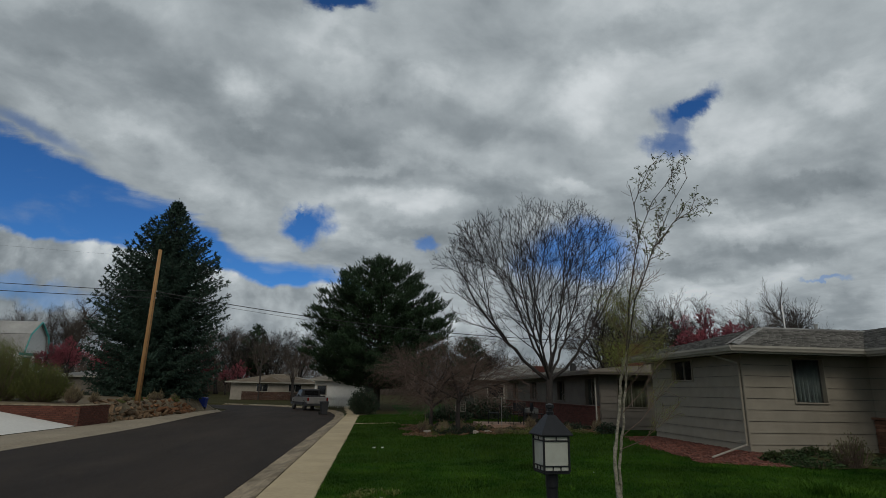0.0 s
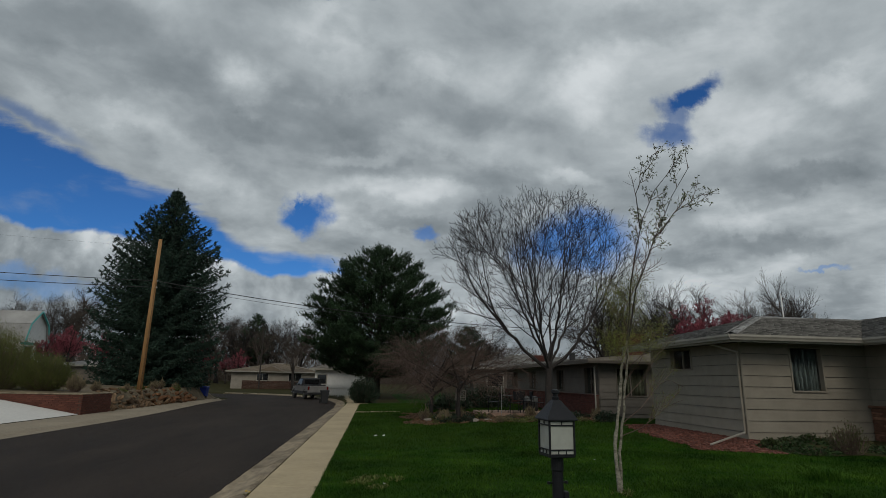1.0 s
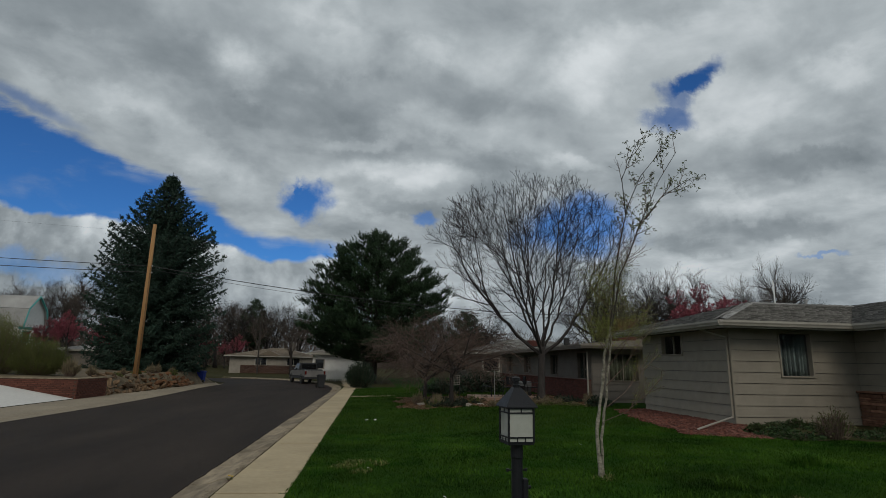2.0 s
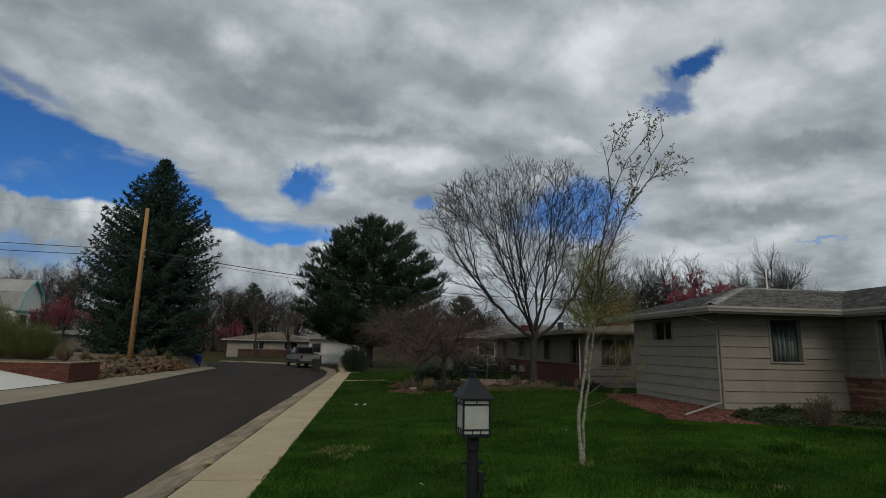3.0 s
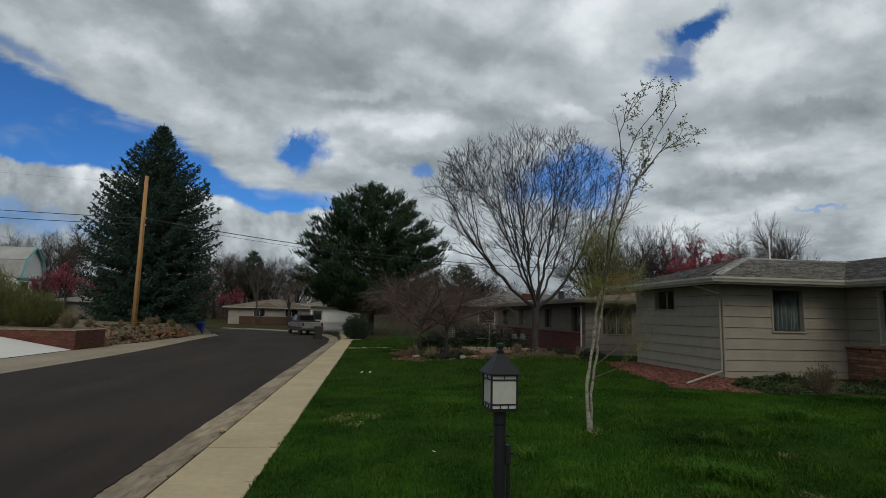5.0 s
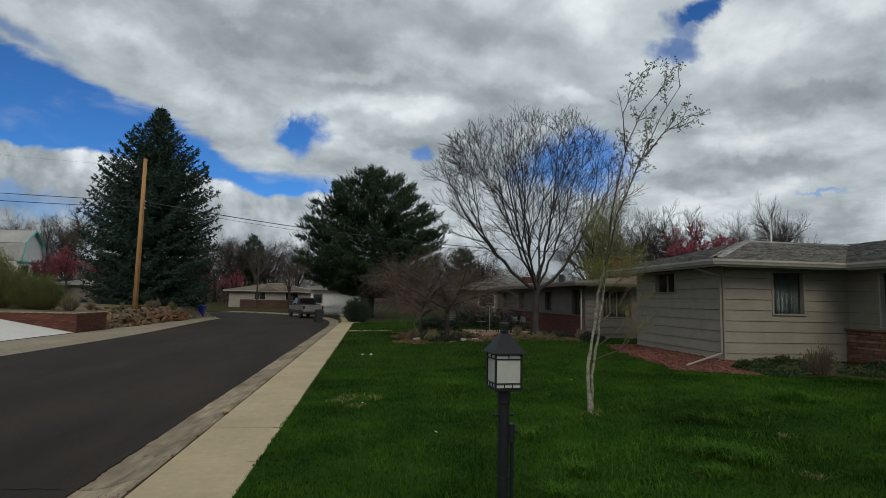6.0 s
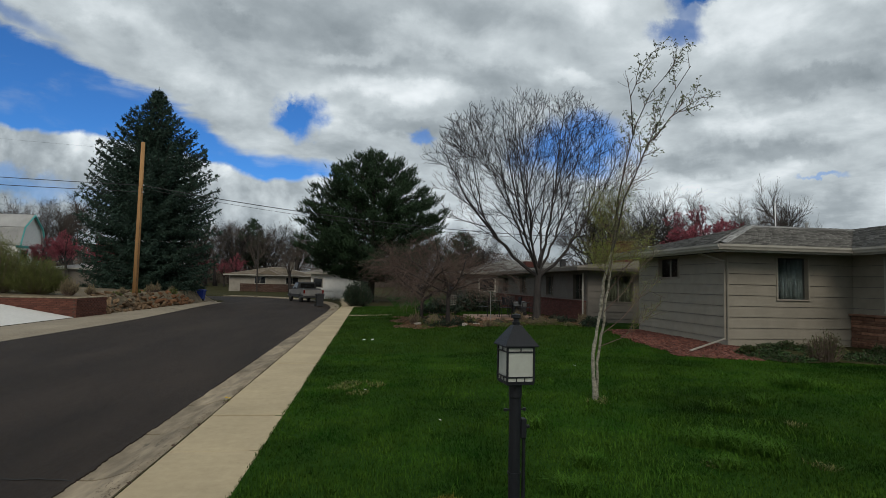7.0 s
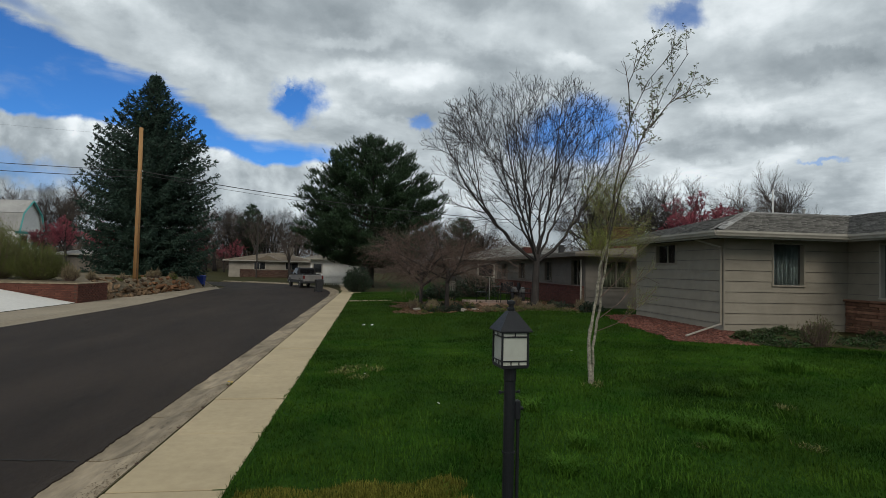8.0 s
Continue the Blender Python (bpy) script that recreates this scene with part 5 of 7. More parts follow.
def young_aspen():
    """A slim young tree of two pale stems, with few leaves."""
    rng = random.Random(5)
    t = thing("tree", "young pale-barked aspen with small new leaves, leaning in the wind", "tree", at=pose(3.50, 7.90, 0.13))
    stems = [[(0.0, 0, -0.05), (-0.02, 0.02, 0.65), (0.085, 0.02, 1.32), (0.135, 0, 1.78), (0.25, 0, 2.18), (0.33, 0.03, 2.58), (0.38, 0.05, 3.0), (0.47, 0.06, 3.4), (0.56, 0.08, 3.75), (0.70, 0.1, 4.2), (0.94, 0.1, 4.7), (1.39, 0.1, 5.24)],
             [(0.065, 0.045, -0.05), (0.060, 0.06, 0.55), (0.135, 0.04, 1.05), (0.205, 0.02, 1.6), (0.26, 0, 2.1), (0.45, 0, 3.0), (0.60, 0, 3.3), (0.81, 0.02, 3.8), (0.96, 0.03, 4.07), (1.21, 0.04, 4.6), (1.57, 0.05, 5.15)],
             [(0.63, 0.08, 4.0), (0.58, 0.05, 4.6), (0.75, 0.04, 5.0), (0.90, 0.02, 5.3)],
             [(0.94, 0.03, 3.93), (1.21, 0.02, 4.3), (1.5, 0.02, 4.5), (1.77, 0.0, 4.67)]]
    base_r = (0.031, 0.024, 0.010, 0.011)
    twigs, leafy = [], []
    for k, pts in enumerate(stems):
        pts = [Vector(p) for p in pts]
        rad = [max(0.005, base_r[k] * (1 - 0.9 * (i / (len(pts) - 1)) ** 0.8)) for i in range(len(pts))]
        fine_p, fine_r = [], []
        for i in range(4 if k < 2 else 0):
            for j in range(5):
                fine_p.append(pts[i].lerp(pts[i + 1], j / 5) + Vector((rng.gauss(0, 0.006), rng.gauss(0, 0.004), 0)))
                fine_r.append((rad[i] + (rad[i + 1] - rad[i]) * j / 5) * rng.uniform(0.82, 1.22))
        cut = 4 if k < 2 else 0
        if cut:
            part("trunk", Geo().tube(fine_p + [pts[cut]], fine_r + [rad[cut]], 9, cap=False), PALEBARK, t, smooth=True)
        part("limb", Geo().tube(pts[cut:], rad[cut:], 7, cap=False), DARKBARK, t, smooth=True)
        sub = []
        plan = [dict(), dict(seg=5, wob=0.08, lift=0.07, taper=0.6, tip=0.0035),
                dict(n=5, **{"from": 0.2}, angle=42, spread=14, len=0.26, r=0.0035, seg=3, wob=0.15, lift=0.05, taper=0.4, tip=0.0025)]
        for i in range(3 if k < 2 else 0, len(pts) - 1):
            for _ in range(2 if pts[i].z > 3.3 else 6):
                f = rng.random()
                p = pts[i].lerp(pts[i + 1], f)
                ax = (pts[i + 1] - pts[i]).normalized()
                side = ax.orthogonal().normalized()
                side.rotate(Matrix.Rotation(rng.random() * 6.283, 3, ax))
                low = i < 5 and k < 2
                w = ax * (0.5 if low else 0.8) + side * (0.9 if low else 0.6) + Vector((0.18, 0, 0))
                grow(rng, sub, p, w, rng.uniform(0.35, 0.85) * (1.0 if low else 0.55), 0.006, 1, plan)
        twigs += sub
        leafy.append(sub)
    tagged(part("twig_growth", limbs_mesh(twigs, (4, 4, 3)), BROWNTWIG, t), kind="stuff")
    up = [b for s in leafy for b in s if b[0][0].z > 3.7 and b[0][0].x > 0.55]
    low = [b for s in leafy for b in s if 1.6 < b[0][0].z < 3.1]
    tagged(part("leaf_growth", specks(rng, up, 2, 6, 0.046, 0.014), DIMLEAF, t, "small grey-green new leaves"), kind="stuff")
    tagged(part("catkin_growth", specks(rng, low, 1, 62, 0.017, 0.07), LEAF, t, "yellow-green catkins and opening buds"), kind="stuff")
    # long low shoots drooping towards the house
    for a, b in (((0.10, 0.04, 0.95), (0.85, 0.2, 1.55)), ((0.09, 0.05, 0.78), (0.80, 0.1, 1.15)), ((0.15, 0.02, 1.3), (0.80, 0.1, 2.0)), ((0.20, 0.0, 1.6), (0.62, -0.1, 2.25))):
        a, b = Vector(a), Vector(b)
        mid = a.lerp(b, 0.5) - Vector((0, 0, 0.06))
        shoot = []
        grow(rng, shoot, b, (0.6, 0, 0.4), 0.4, 0.006, 1, plan)
        for q in range(3):
            grow(rng, shoot, mid.lerp(b, 0.2 + 0.3 * q), (0.5, rng.uniform(-0.3, 0.3), 0.7), 0.3, 0.004, 1, plan)
        tagged(part("catkin_growth", specks(rng, shoot, 1, 16, 0.016, 0.03), LEAF, t), kind="stuff")
        part("limb", limbs_mesh([([a, mid, b], [0.007, 0.005, 0.003], 1)] + shoot, (5, 5, 4, 3)), BROWNTWIG, t)


young_aspen()


class Shoots:
    """Needled shoots gathered as rows and turned into one mesh of many small needle sprays."""
    def __init__(self):
        self.rows = []

    def add(self, p, d, length, radius, n):
        self.rows.append((*p, *d, length, radius, n))

    def mesh(self, name, material, seed, width=0.42):
        rng = np.random.RandomState(seed)
        a = np.repeat(np.array(self.rows), np.array([r[8] for r in self.rows]), axis=0)
        n = len(a)
        p, d = a[:, 0:3], a[:, 3:6]
        d = d / np.linalg.norm(d, axis=1)[:, None]
        side = np.cross(d, np.array([0.31, 0.57, 0.76]))
        side /= np.linalg.norm(side, axis=1)[:, None]
        other = np.cross(d, side)
        t, turn = rng.rand(n)[:, None], rng.rand(n)[:, None] * 6.2832
        out = side * np.cos(turn) + other * np.sin(turn)
        r = a[:, 7:8] * (1 - 0.55 * t) * (0.75 + 0.45 * rng.rand(n)[:, None])
        base = p + d * a[:, 6:7] * t
        w = np.cross(d, out) * r * width
        v = np.stack([base - w, base + w, base + out * r + d * r * 1.1], axis=1)
        me = bpy.data.meshes.new(name)
        me.vertices.add(3 * n)
        me.vertices.foreach_set("co", v.ravel())
        me.loops.add(3 * n)
        me.loops.foreach_set("vertex_index", np.arange(3 * n, dtype=np.int32))
        me.polygons.add(n)
        me.polygons.foreach_set("loop_start", np.arange(n, dtype=np.int32) * 3)
        me.materials.append(material)
        me.update(calc_edges=True)
        return me


def jitter(rng, k):
    return Vector((rng.gauss(0, k), rng.gauss(0, k), rng.gauss(0, k)))


SPRUCE_SHAPE = [(0.0, 0.88), (0.08, 0.97), (0.35, 1.0), (0.48, 0.96), (0.57, 0.84), (0.63, 0.76), (0.74, 0.56), (0.81, 0.40), (0.89, 0.21), (0.95, 0.09), (1.0, 0.0)]


def spruce(label, at, height, reach, seed, leaf, tiers=54):
    """A cone of whorled boughs: low ones sag and turn up at the tip, high ones rise."""
    rng = random.Random(seed)
    t = thing("tree", label, "tree", at=at)
    part("trunk", Geo().tube([(0, 0, -0.2), (0.05, 0, height * 0.5), (0, 0, height * 0.98)], [height * 0.018, height * 0.01, 0.02], 8), DARKBARK, t, smooth=True)
    g, b = Shoots(), Geo()
    for i in range(tiers):
        f = (i + rng.random() * 0.7) / tiers
        n = 11 - int(5 * f)
        a0 = rng.random() * 6.283
        for k in range(n):
            a = a0 + 6.283 * k / n + rng.uniform(-0.25, 0.25)
            ln = max(0.08, reach * along(SPRUCE_SHAPE, f) * rng.uniform(0.74, 1.05))
            climb = math.tan(radians(-16 + 62 * f ** 1.2))
            z = 0.15 + (height - 0.35) * f - 0.55 * climb * ln * (f > 0.25)
            out = Vector((math.cos(a), math.sin(a), 0))
            side = Vector((-out.y, out.x, 0))
            steps = max(3, int(ln / 0.27))
            last, pts = Vector((0, 0, z)), [Vector((0, 0, z))]
            for q in range(1, steps + 1):
                u = q / steps
                p = out * (ln * u) + Vector((0, 0, max(0.12, z + climb * ln * u + 0.20 * ln * u * u * u * (1 - 0.6 * f))))
                p += side * (0.05 * ln * math.sin(3 * u + k))
                d = (p - last).normalized()
                pts.append(p)
                last = p
                if u < 0.14:
                    continue
                g.add(p, d + jitter(rng, 0.15), 0.36, 0.12, 9)
                wide = 0.26 * ln * (1.05 - u) + 0.14
                for sgn in (-1, 1):
                    w = (d * 0.75 + side * (sgn * 0.8) - Vector((0, 0, 0.22 * (1 - f)))).normalized()
                    for j in range(max(1, int(wide / 0.24))):
                        g.add(p + w * (0.24 * j) + jitter(rng, 0.04), w + jitter(rng, 0.25) - Vector((0, 0, 0.10 * j)), 0.36, 0.12, 10)
                for _ in range(2):
                    g.add(p + side * rng.uniform(-wide, wide) * 0.8, d * 0.5 - Vector((0, 0, 0.7)) + jitter(rng, 0.25), 0.36 * (1.2 - 0.6 * f), 0.13, 9)
            for _ in range(3):
                g.add(last, d + Vector((0, 0, 0.35)) + jitter(rng, 0.18), 0.34, 0.10, 10)
            q = pts[::3] + [pts[-1]]
            b.tube(q, [0.035 * (1 - j / len(q)) + 0.005 for j in range(len(q))], 3, cap=False)
    for q in range(7):
        g.add(Vector((0, 0, height * (0.93 + 0.010 * q))), Vector((0, 0, 1)), 0.36, 0.12 - 0.008 * q, 14)
    tagged(part("branchwork", b, DARKBARK, t), kind="stuff")
    part("crown", g.mesh("crown", leaf, seed), leaf, t)
    return t


spruce("tall blue-green spruce with a dense pointed crown beside the street", pose(-15.75, 42, 0.85), 14.75, 4.4, 31, SPRUCE)

BROAD_PINE = [(0.0, 0.50), (0.08, 0.83), (0.20, 0.97), (0.40, 1.0), (0.62, 0.91), (0.78, 0.70), (0.91, 0.45), (0.97, 0.25), (1.0, 0.10)]
SLIM_PINE = [(0.0, 0.6), (0.25, 1.0), (0.6, 0.8), (0.85, 0.45), (1.0, 0.08)]


def pine(label, at, height, reach, seed, leaf, limbs=130, bottom=0.16, shape=BROAD_PINE, size=0.50):
    """A broad pine: trunk, rising limbs and a rounded, gappy crown of upturned tufted shoots."""
    rng = random.Random(seed)
    t = thing("tree", label, "tree", at=at)
    part("trunk", Geo().tube([(0, 0, -0.2), (0.1, 0.05, height * 0.4), (0.0, 0.1, height * 0.9)], [0.33, 0.22, 0.05], 9), DARKBARK, t, smooth=True)
    g, b = Shoots(), Geo()
    for i in range(limbs):
        f = (i + rng.random()) / limbs
        a = 2.399963 * i + rng.uniform(-0.3, 0.3)
        z = height * (bottom + (0.97 - bottom) * f)
        out_ = Vector((math.cos(a), math.sin(a), 0))
        side = Vector((-out_.y, out_.x, 0))
        ln = reach * along(shape, f) * rng.uniform(0.80, 1.08)
        rise = 0.10 + 0.30 * f
        root = Vector((0, 0, max(height * 0.08, z - rise * ln - 0.1 * ln)))
        tip = out_ * ln + Vector((0, 0, z))
        mid = root.lerp(tip, 0.55) - Vector((0, 0, 0.05 * ln))
        b.tube([root, mid, tip], [0.07, 0.04, 0.012], 4, cap=False)
        for _ in range(max(4, int(5.2 * ln))):
            u = 0.30 + 0.70 * rng.random() ** 0.75
            c = (root.lerp(mid, u / 0.55) if u < 0.55 else mid.lerp(tip, (u - 0.55) / 0.45)) + side * (rng.gauss(0, 0.17) * ln * (1.25 - u))
            for _ in range(rng.randint(4, 7)):
                p = c + Vector((rng.gauss(0, 0.24), rng.gauss(0, 0.24), rng.gauss(0, 0.10)))
                w = out_ * (0.15 + 0.65 * u * (1 - 0.5 * f)) + jitter(rng, 0.20) + Vector((0, 0, 0.75))
                g.add(p, w, size * rng.uniform(0.7, 1.2), size * 0.30, 15)
        for _ in range(4):
            g.add(tip + jitter(rng, 0.12), out_ * 0.5 + Vector((0, 0, 0.8)) + jitter(rng, 0.15), size * 1.1, size * 0.26, 16)
    tagged(part("branchwork", b, DARKBARK, t), kind="stuff")
    part("crown", g.mesh("crown", leaf, seed, 0.26), leaf, t)
    return t


pine("broad dark green pine with a rounded crown", pose(0.2, 48, 0.0), 13.4, 6.2, 41, PINE, 165, 0.17)
pine("dark distant conifer behind the ranch house", pose(-19.8, 95, 0.6), 11.4, 2.6, 43, PINE, 55, 0.3, SLIM_PINE)
pine("dark conifer rising beyond the garden", pose(10.6, 62, 0.2), 7.4, 3.2, 44, PINE, 55, 0.16, SLIM_PINE)

# leafless trees of the far gardens
BACKTREE = [dict(seg=4, wob=0.05, lift=0.03, taper=0.35),
            dict(n=7, **{"from": 0.45}, angle=36, spread=14, len=5.2, r=0.085, seg=8, wob=0.10, lift=0.07, taper=0.85, short=0.25),
            dict(n=8, **{"from": 0.25}, angle=40, spread=16, len=2.1, r=0.035, seg=6, wob=0.14, lift=0.05, taper=0.75, short=0.35, tip=0.010),
            dict(n=8, **{"from": 0.15}, angle=36, spread=16, len=1.0, r=0.012, seg=4, wob=0.12, lift=0.06, taper=0.5, short=0.3, tip=0.006),
            dict(n=5, **{"from": 0.2}, angle=36, spread=16, len=0.5, r=0.006, seg=2, wob=0.12, lift=0.06, taper=0.3, short=0.3, tip=0.0045)]
kinds = [bare_tree("distant leafless tree with a hazy crown of twigs", pose(-38.5, 75, 0.9), BACKTREE, 4.2, 0.22, 51 + i, DARKBARK if i == 1 else BARK, FARTWIG if i != 1 else TWIG, part_limbs=False)
         for i in range(3)]
for k in kinds:
    tagged(k, group="leafless trees beyond the gardens")
FARTREES = [(1, -21, 90, 0.4, 1.15, 15), (0, -17.5, 88, 0.4, 1.1, 115), (2, -22.5, 102, 0.4, 1.3, 215), (0, -13.0, 100, 0.4, 1.25, 5), (1, -18.5, 101, 0.4, 1.3, 105), (1, -30.5, 92, 0.6, 1.0, 60), (1, -26.5, 88, 0.5, 0.9, 260),
            (1, -27.5, 70, 0.9, 0.95, 222), (1, 12.5, 58, 0.3, 0.8, 33), (2, 17.2, 38, 0.3, 0.8, 44), 
            (0, -53.2, 90, 1.5, 1.25, 40), (2, -25.5, 95, 0.5, 1.3, 0), (0, -24, 105, 0.6, 1.4, 200), (1, -15.5, 92, 0.4, 1.2, 80), (2, -28.5, 100, 0.6, 1.3, 300),
            (2, -9.9, 71, 0.2, 0.88, 10), (2, 34.2, 46, 0.3, 1.12, 60),
            (1, 15.6, 36, 0.3, 1.0, 30), (1, 19.5, 40, 0.3, 0.98, 140), (1, 23.0, 44, 0.3, 0.95, 310), (0, -33.0, 98, 0.7, 1.0, 20), (1, -12.5, 96, 0.4, 1.2, 75), (2, -60, 95, 1.5, 1.3, 75)]
GNARLED = [dict(seg=5, wob=0.09, lift=0.03, taper=0.4),
           dict(n=6, **{"from": 0.35}, angle=36, spread=18, len=4.4, r=0.15, seg=9, wob=0.19, lift=0.08, taper=0.8, short=0.2),
           dict(n=8, **{"from": 0.3}, angle=42, spread=20, len=2.2, r=0.06, seg=7, wob=0.20, lift=0.07, taper=0.75, short=0.3, tip=0.014),
           dict(n=9, **{"from": 0.15}, angle=40, spread=18, len=1.1, r=0.02, seg=4, wob=0.17, lift=0.09, taper=0.6, short=0.3, tip=0.008),
           dict(n=6, **{"from": 0.2}, angle=36, spread=16, len=0.55, r=0.0085, seg=2, wob=0.14, lift=0.12, taper=0.3, short=0.3, tip=0.0055)]
old = [bare_tree("old leafless tree with thick crooked limbs", at, GNARLED, 4.0, 0.30, 171 + i, BARK, OLDTWIG, part_limbs=False)
       for i, at in enumerate((pose(37.2, 46, 0.3, 0, 0, 20) @ Matrix.Diagonal((0.95, 0.95, 1.40, 1)), pose(29.6, 46, 0.3, 0, 0, 80) @ Matrix.Scale(1.2, 4)))]
for k in old:
    tagged(k, group="old crooked trees")
for i, x, y, z, s, turn in ((0, 27.4, 47.5, 0.3, 1.25, 150), (1, 37.6, 53, 0.3, 1.15, 200), (0, -49.0, 82, 1.2, 1.3, 40), (1, -45.5, 84, 1.2, 1.3, 130), (0, -41.0, 82, 1.2, 1.45, 250), (1, 24.0, 47, 0.3, 1.0, 10), (1, 16.5, 37, 0.3, 0.85, 100), (0, 18.6, 39, 0.3, 0.8, 300)):
    copy_thing(old[i], pose(x, y, z, 0, 0, turn) @ Matrix.Diagonal((s / old[i].scale[0], s / old[i].scale[1], s / old[i].scale[2], 1)))
for i, x, y, z, s, turn in FARTREES:
    copy_thing(kinds[i], pose(x, y, z, 0, 0, turn) @ Matrix.Scale(s, 4))
kinds[0].matrix_world = pose(-38.5, 75, 0.9, 0, 0, 15) @ Matrix.Scale(1.2, 4)
kinds[1].matrix_world = pose(-23.6, 98, 0.6, 0, 0, 75) @ Matrix.Scale(1.15, 4)
kinds[2].matrix_world = pose(-20.5, 97, 0.5, 0, 0, 45) @ Matrix.Scale(0.95, 4)

BLOOMTREE = [dict(seg=3, wob=0.05, lift=0.03, taper=0.3),
             dict(n=7, **{"from": 0.5}, angle=40, spread=14, len=2.9, r=0.06, seg=6, wob=0.10, lift=0.06, taper=0.85, short=0.25),
             dict(n=8, **{"from": 0.2}, angle=40, spread=16, len=1.3, r=0.02, seg=5, wob=0.14, lift=0.06, taper=0.7, short=0.35, tip=0.008),
             dict(n=6, **{"from": 0.15}, angle=38, spread=16, len=0.6, r=0.010, seg=3, wob=0.15, lift=0.05, taper=0.5, short=0.3, tip=0.006)]
bloom = bare_tree("ornamental tree in crimson blossom", pose(25.3, 40, 0.3), BLOOMTREE, 3.0, 0.14, 61, DARKBARK, TWIG, REDBLOOM, 0.10, part_limbs=False, per=14)
tagged(bloom, group="crimson blossoming trees")
for x, y, z, s, turn in ((29.2, 42, 0.3, 1.25, 100), (27.9, 42, 0.3, 1.45, 60), (-31.5, 62, 1.0, 0.95, 30), (-29.0, 64, 1.0, 0.9, 130), (-33.0, 60, 1.0, 0.8, 290), (-26.0, 58, 0.9, 0.75, 310), (-20.4, 86, 0.4, 0.9, 200), (-25.8, 90, 0.5, 0.9, 80), (-34.5, 66, 1.0, 0.95, 180), (-23.5, 93, 0.4, 0.8, 20), (-27, 60, 0.9, 0.7, 250), (24.4, 42, 0.3, 1.1, 210)):
    copy_thing(bloom, pose(x, y, z, 0, 0, turn) @ Matrix.Scale(s, 4))


bloom.matrix_world = pose(26.0, 42, 0.3, 0, 0, 20) @ Matrix.Scale(1.35, 4)


def thicket():
    """The hazy line of bare hedges and trees that closes the view."""
    rng = random.Random(66)
    g = Geo()
    for _ in range(70000):
        x = rng.uniform(-110, 110)
        y = rng.uniform(106, 130)
        top = 7.4 + 2.6 * noise.noise((x * 0.06, 0, 5)) + 1.2 * noise.noise((x * 0.25, 0, 9))
        z = 0.4 + top * rng.random() ** 1.3
        d = Vector((rng.gauss(0, 0.5), 0, rng.uniform(0.4, 1))).normalized()
        s = rng.uniform(0.6, 1.6)
        side = d.orthogonal().normalized() * rng.uniform(0.03, 0.09)
        p = Vector((x, y, z))
        g.add([p - side, p + side, p + d * s], [(0, 1, 2)])
    tagged(part("far_thicket", g, THICKET), "hazy brown line of distant bare hedges and trees", "woods", kind="stuff")


thicket()


def shrub(name, label, at, rx, ry, rz, seed, leaf, count=2600, size=0.11, stems=40, category="shrub", twig=BROWNTWIG, wide=0.3, rise=0.0):
    """A shrub of stems and many small leaves with an uneven outline."""
    rng = random.Random(seed)
    t = thing(name, label, category, at=at)
    g, b = Geo(), Geo()
    tips = []
    for _ in range(stems):
        a, u = rng.random() * 6.283, rng.random() ** 0.5
        tip = Vector((rx * u * math.cos(a), ry * u * math.sin(a), rz * math.sqrt(max(0.05, 1 - u * u * 0.85)) * rng.uniform(0.7, 1.15)))
        root = Vector((tip.x * 0.25, tip.y * 0.25, -0.05))
        mid = root.lerp(tip, 0.5) + Vector((tip.x * 0.12, tip.y * 0.12, 0))
        b.tube([root, mid, tip], [0.014, 0.009, 0.004], 4, cap=False)
        tips.append((root, mid, tip))
    for _ in range(count):
        root, mid, tip = tips[rng.randrange(len(tips))]
        f = rng.random() ** 0.55
        p = (root.lerp(mid, f * 2) if f < 0.5 else mid.lerp(tip, f * 2 - 1)) + Vector((rng.gauss(0, 0.09 * rx), rng.gauss(0, 0.09 * ry), rng.gauss(0, 0.06 * rz)))
        if p.z < 0.02:
            continue
        d = (p - Vector((0, 0, rz * 0.3))).normalized() + Vector((rng.gauss(0, 0.5), rng.gauss(0, 0.5), rng.gauss(0, 0.5) + rise))
        d.normalize()
        q = d.orthogonal().normalized()
        q.rotate(Matrix.Rotation(rng.random() * 6.283, 3, d))
        s = size * rng.uniform(0.6, 1.4)
        g.add([p, p + (d * 0.5 + q * wide) * s, p + d * s, p + (d * 0.5 - q * wide) * s], [(0, 1, 2), (0, 2, 3)])
    tagged(part("stem_growth", b, twig, t), kind="stuff")
    part("foliage", g, leaf, t)
    return t


for i, (x, y, z, rx, ry, rz) in enumerate(((-16.6, 27.2, 0.9, 1.5, 1.2, 2.3), (-15.0, 27.4, 0.88, 1.2, 1.0, 1.55), (-18.4, 28.6, 0.95, 1.7, 1.4, 2.9))):
    tagged(shrub("shrub", "yellow-green leafing shrub on the bank", pose(x, y, z), rx, ry, rz, 71 + i, SHRUBLEAF, 30000, 0.085, 240, wide=0.09, rise=0.9), group="shrubs on the bank")
shrub("shrub", "tan dry ornamental grass on the bank", pose(-13.6, 27.4, 0.84), 0.36, 0.30, 0.62, 76, DEADSTALK, 1500, 0.22, 110, wide=0.035, rise=2.4)
shrub("shrub", "dark green juniper at the driveway", pose(-0.72, 39.7, 0.0), 1.0, 0.95, 1.75, 81, DARKSHRUB, 12000, 0.085, 110)
shrub("shrub", "dark evergreen hedge shrub in the garden", pose(6.2, 30.5, 0.2), 1.5, 0.9, 1.15, 82, DARKSHRUB, 3600, 0.12, 70)
shrub("shrub", "dark evergreen shrub in the garden", pose(4.0, 29.0, 0.15), 1.2, 0.9, 0.8, 83, DARKSHRUB, 2600, 0.12, 60)
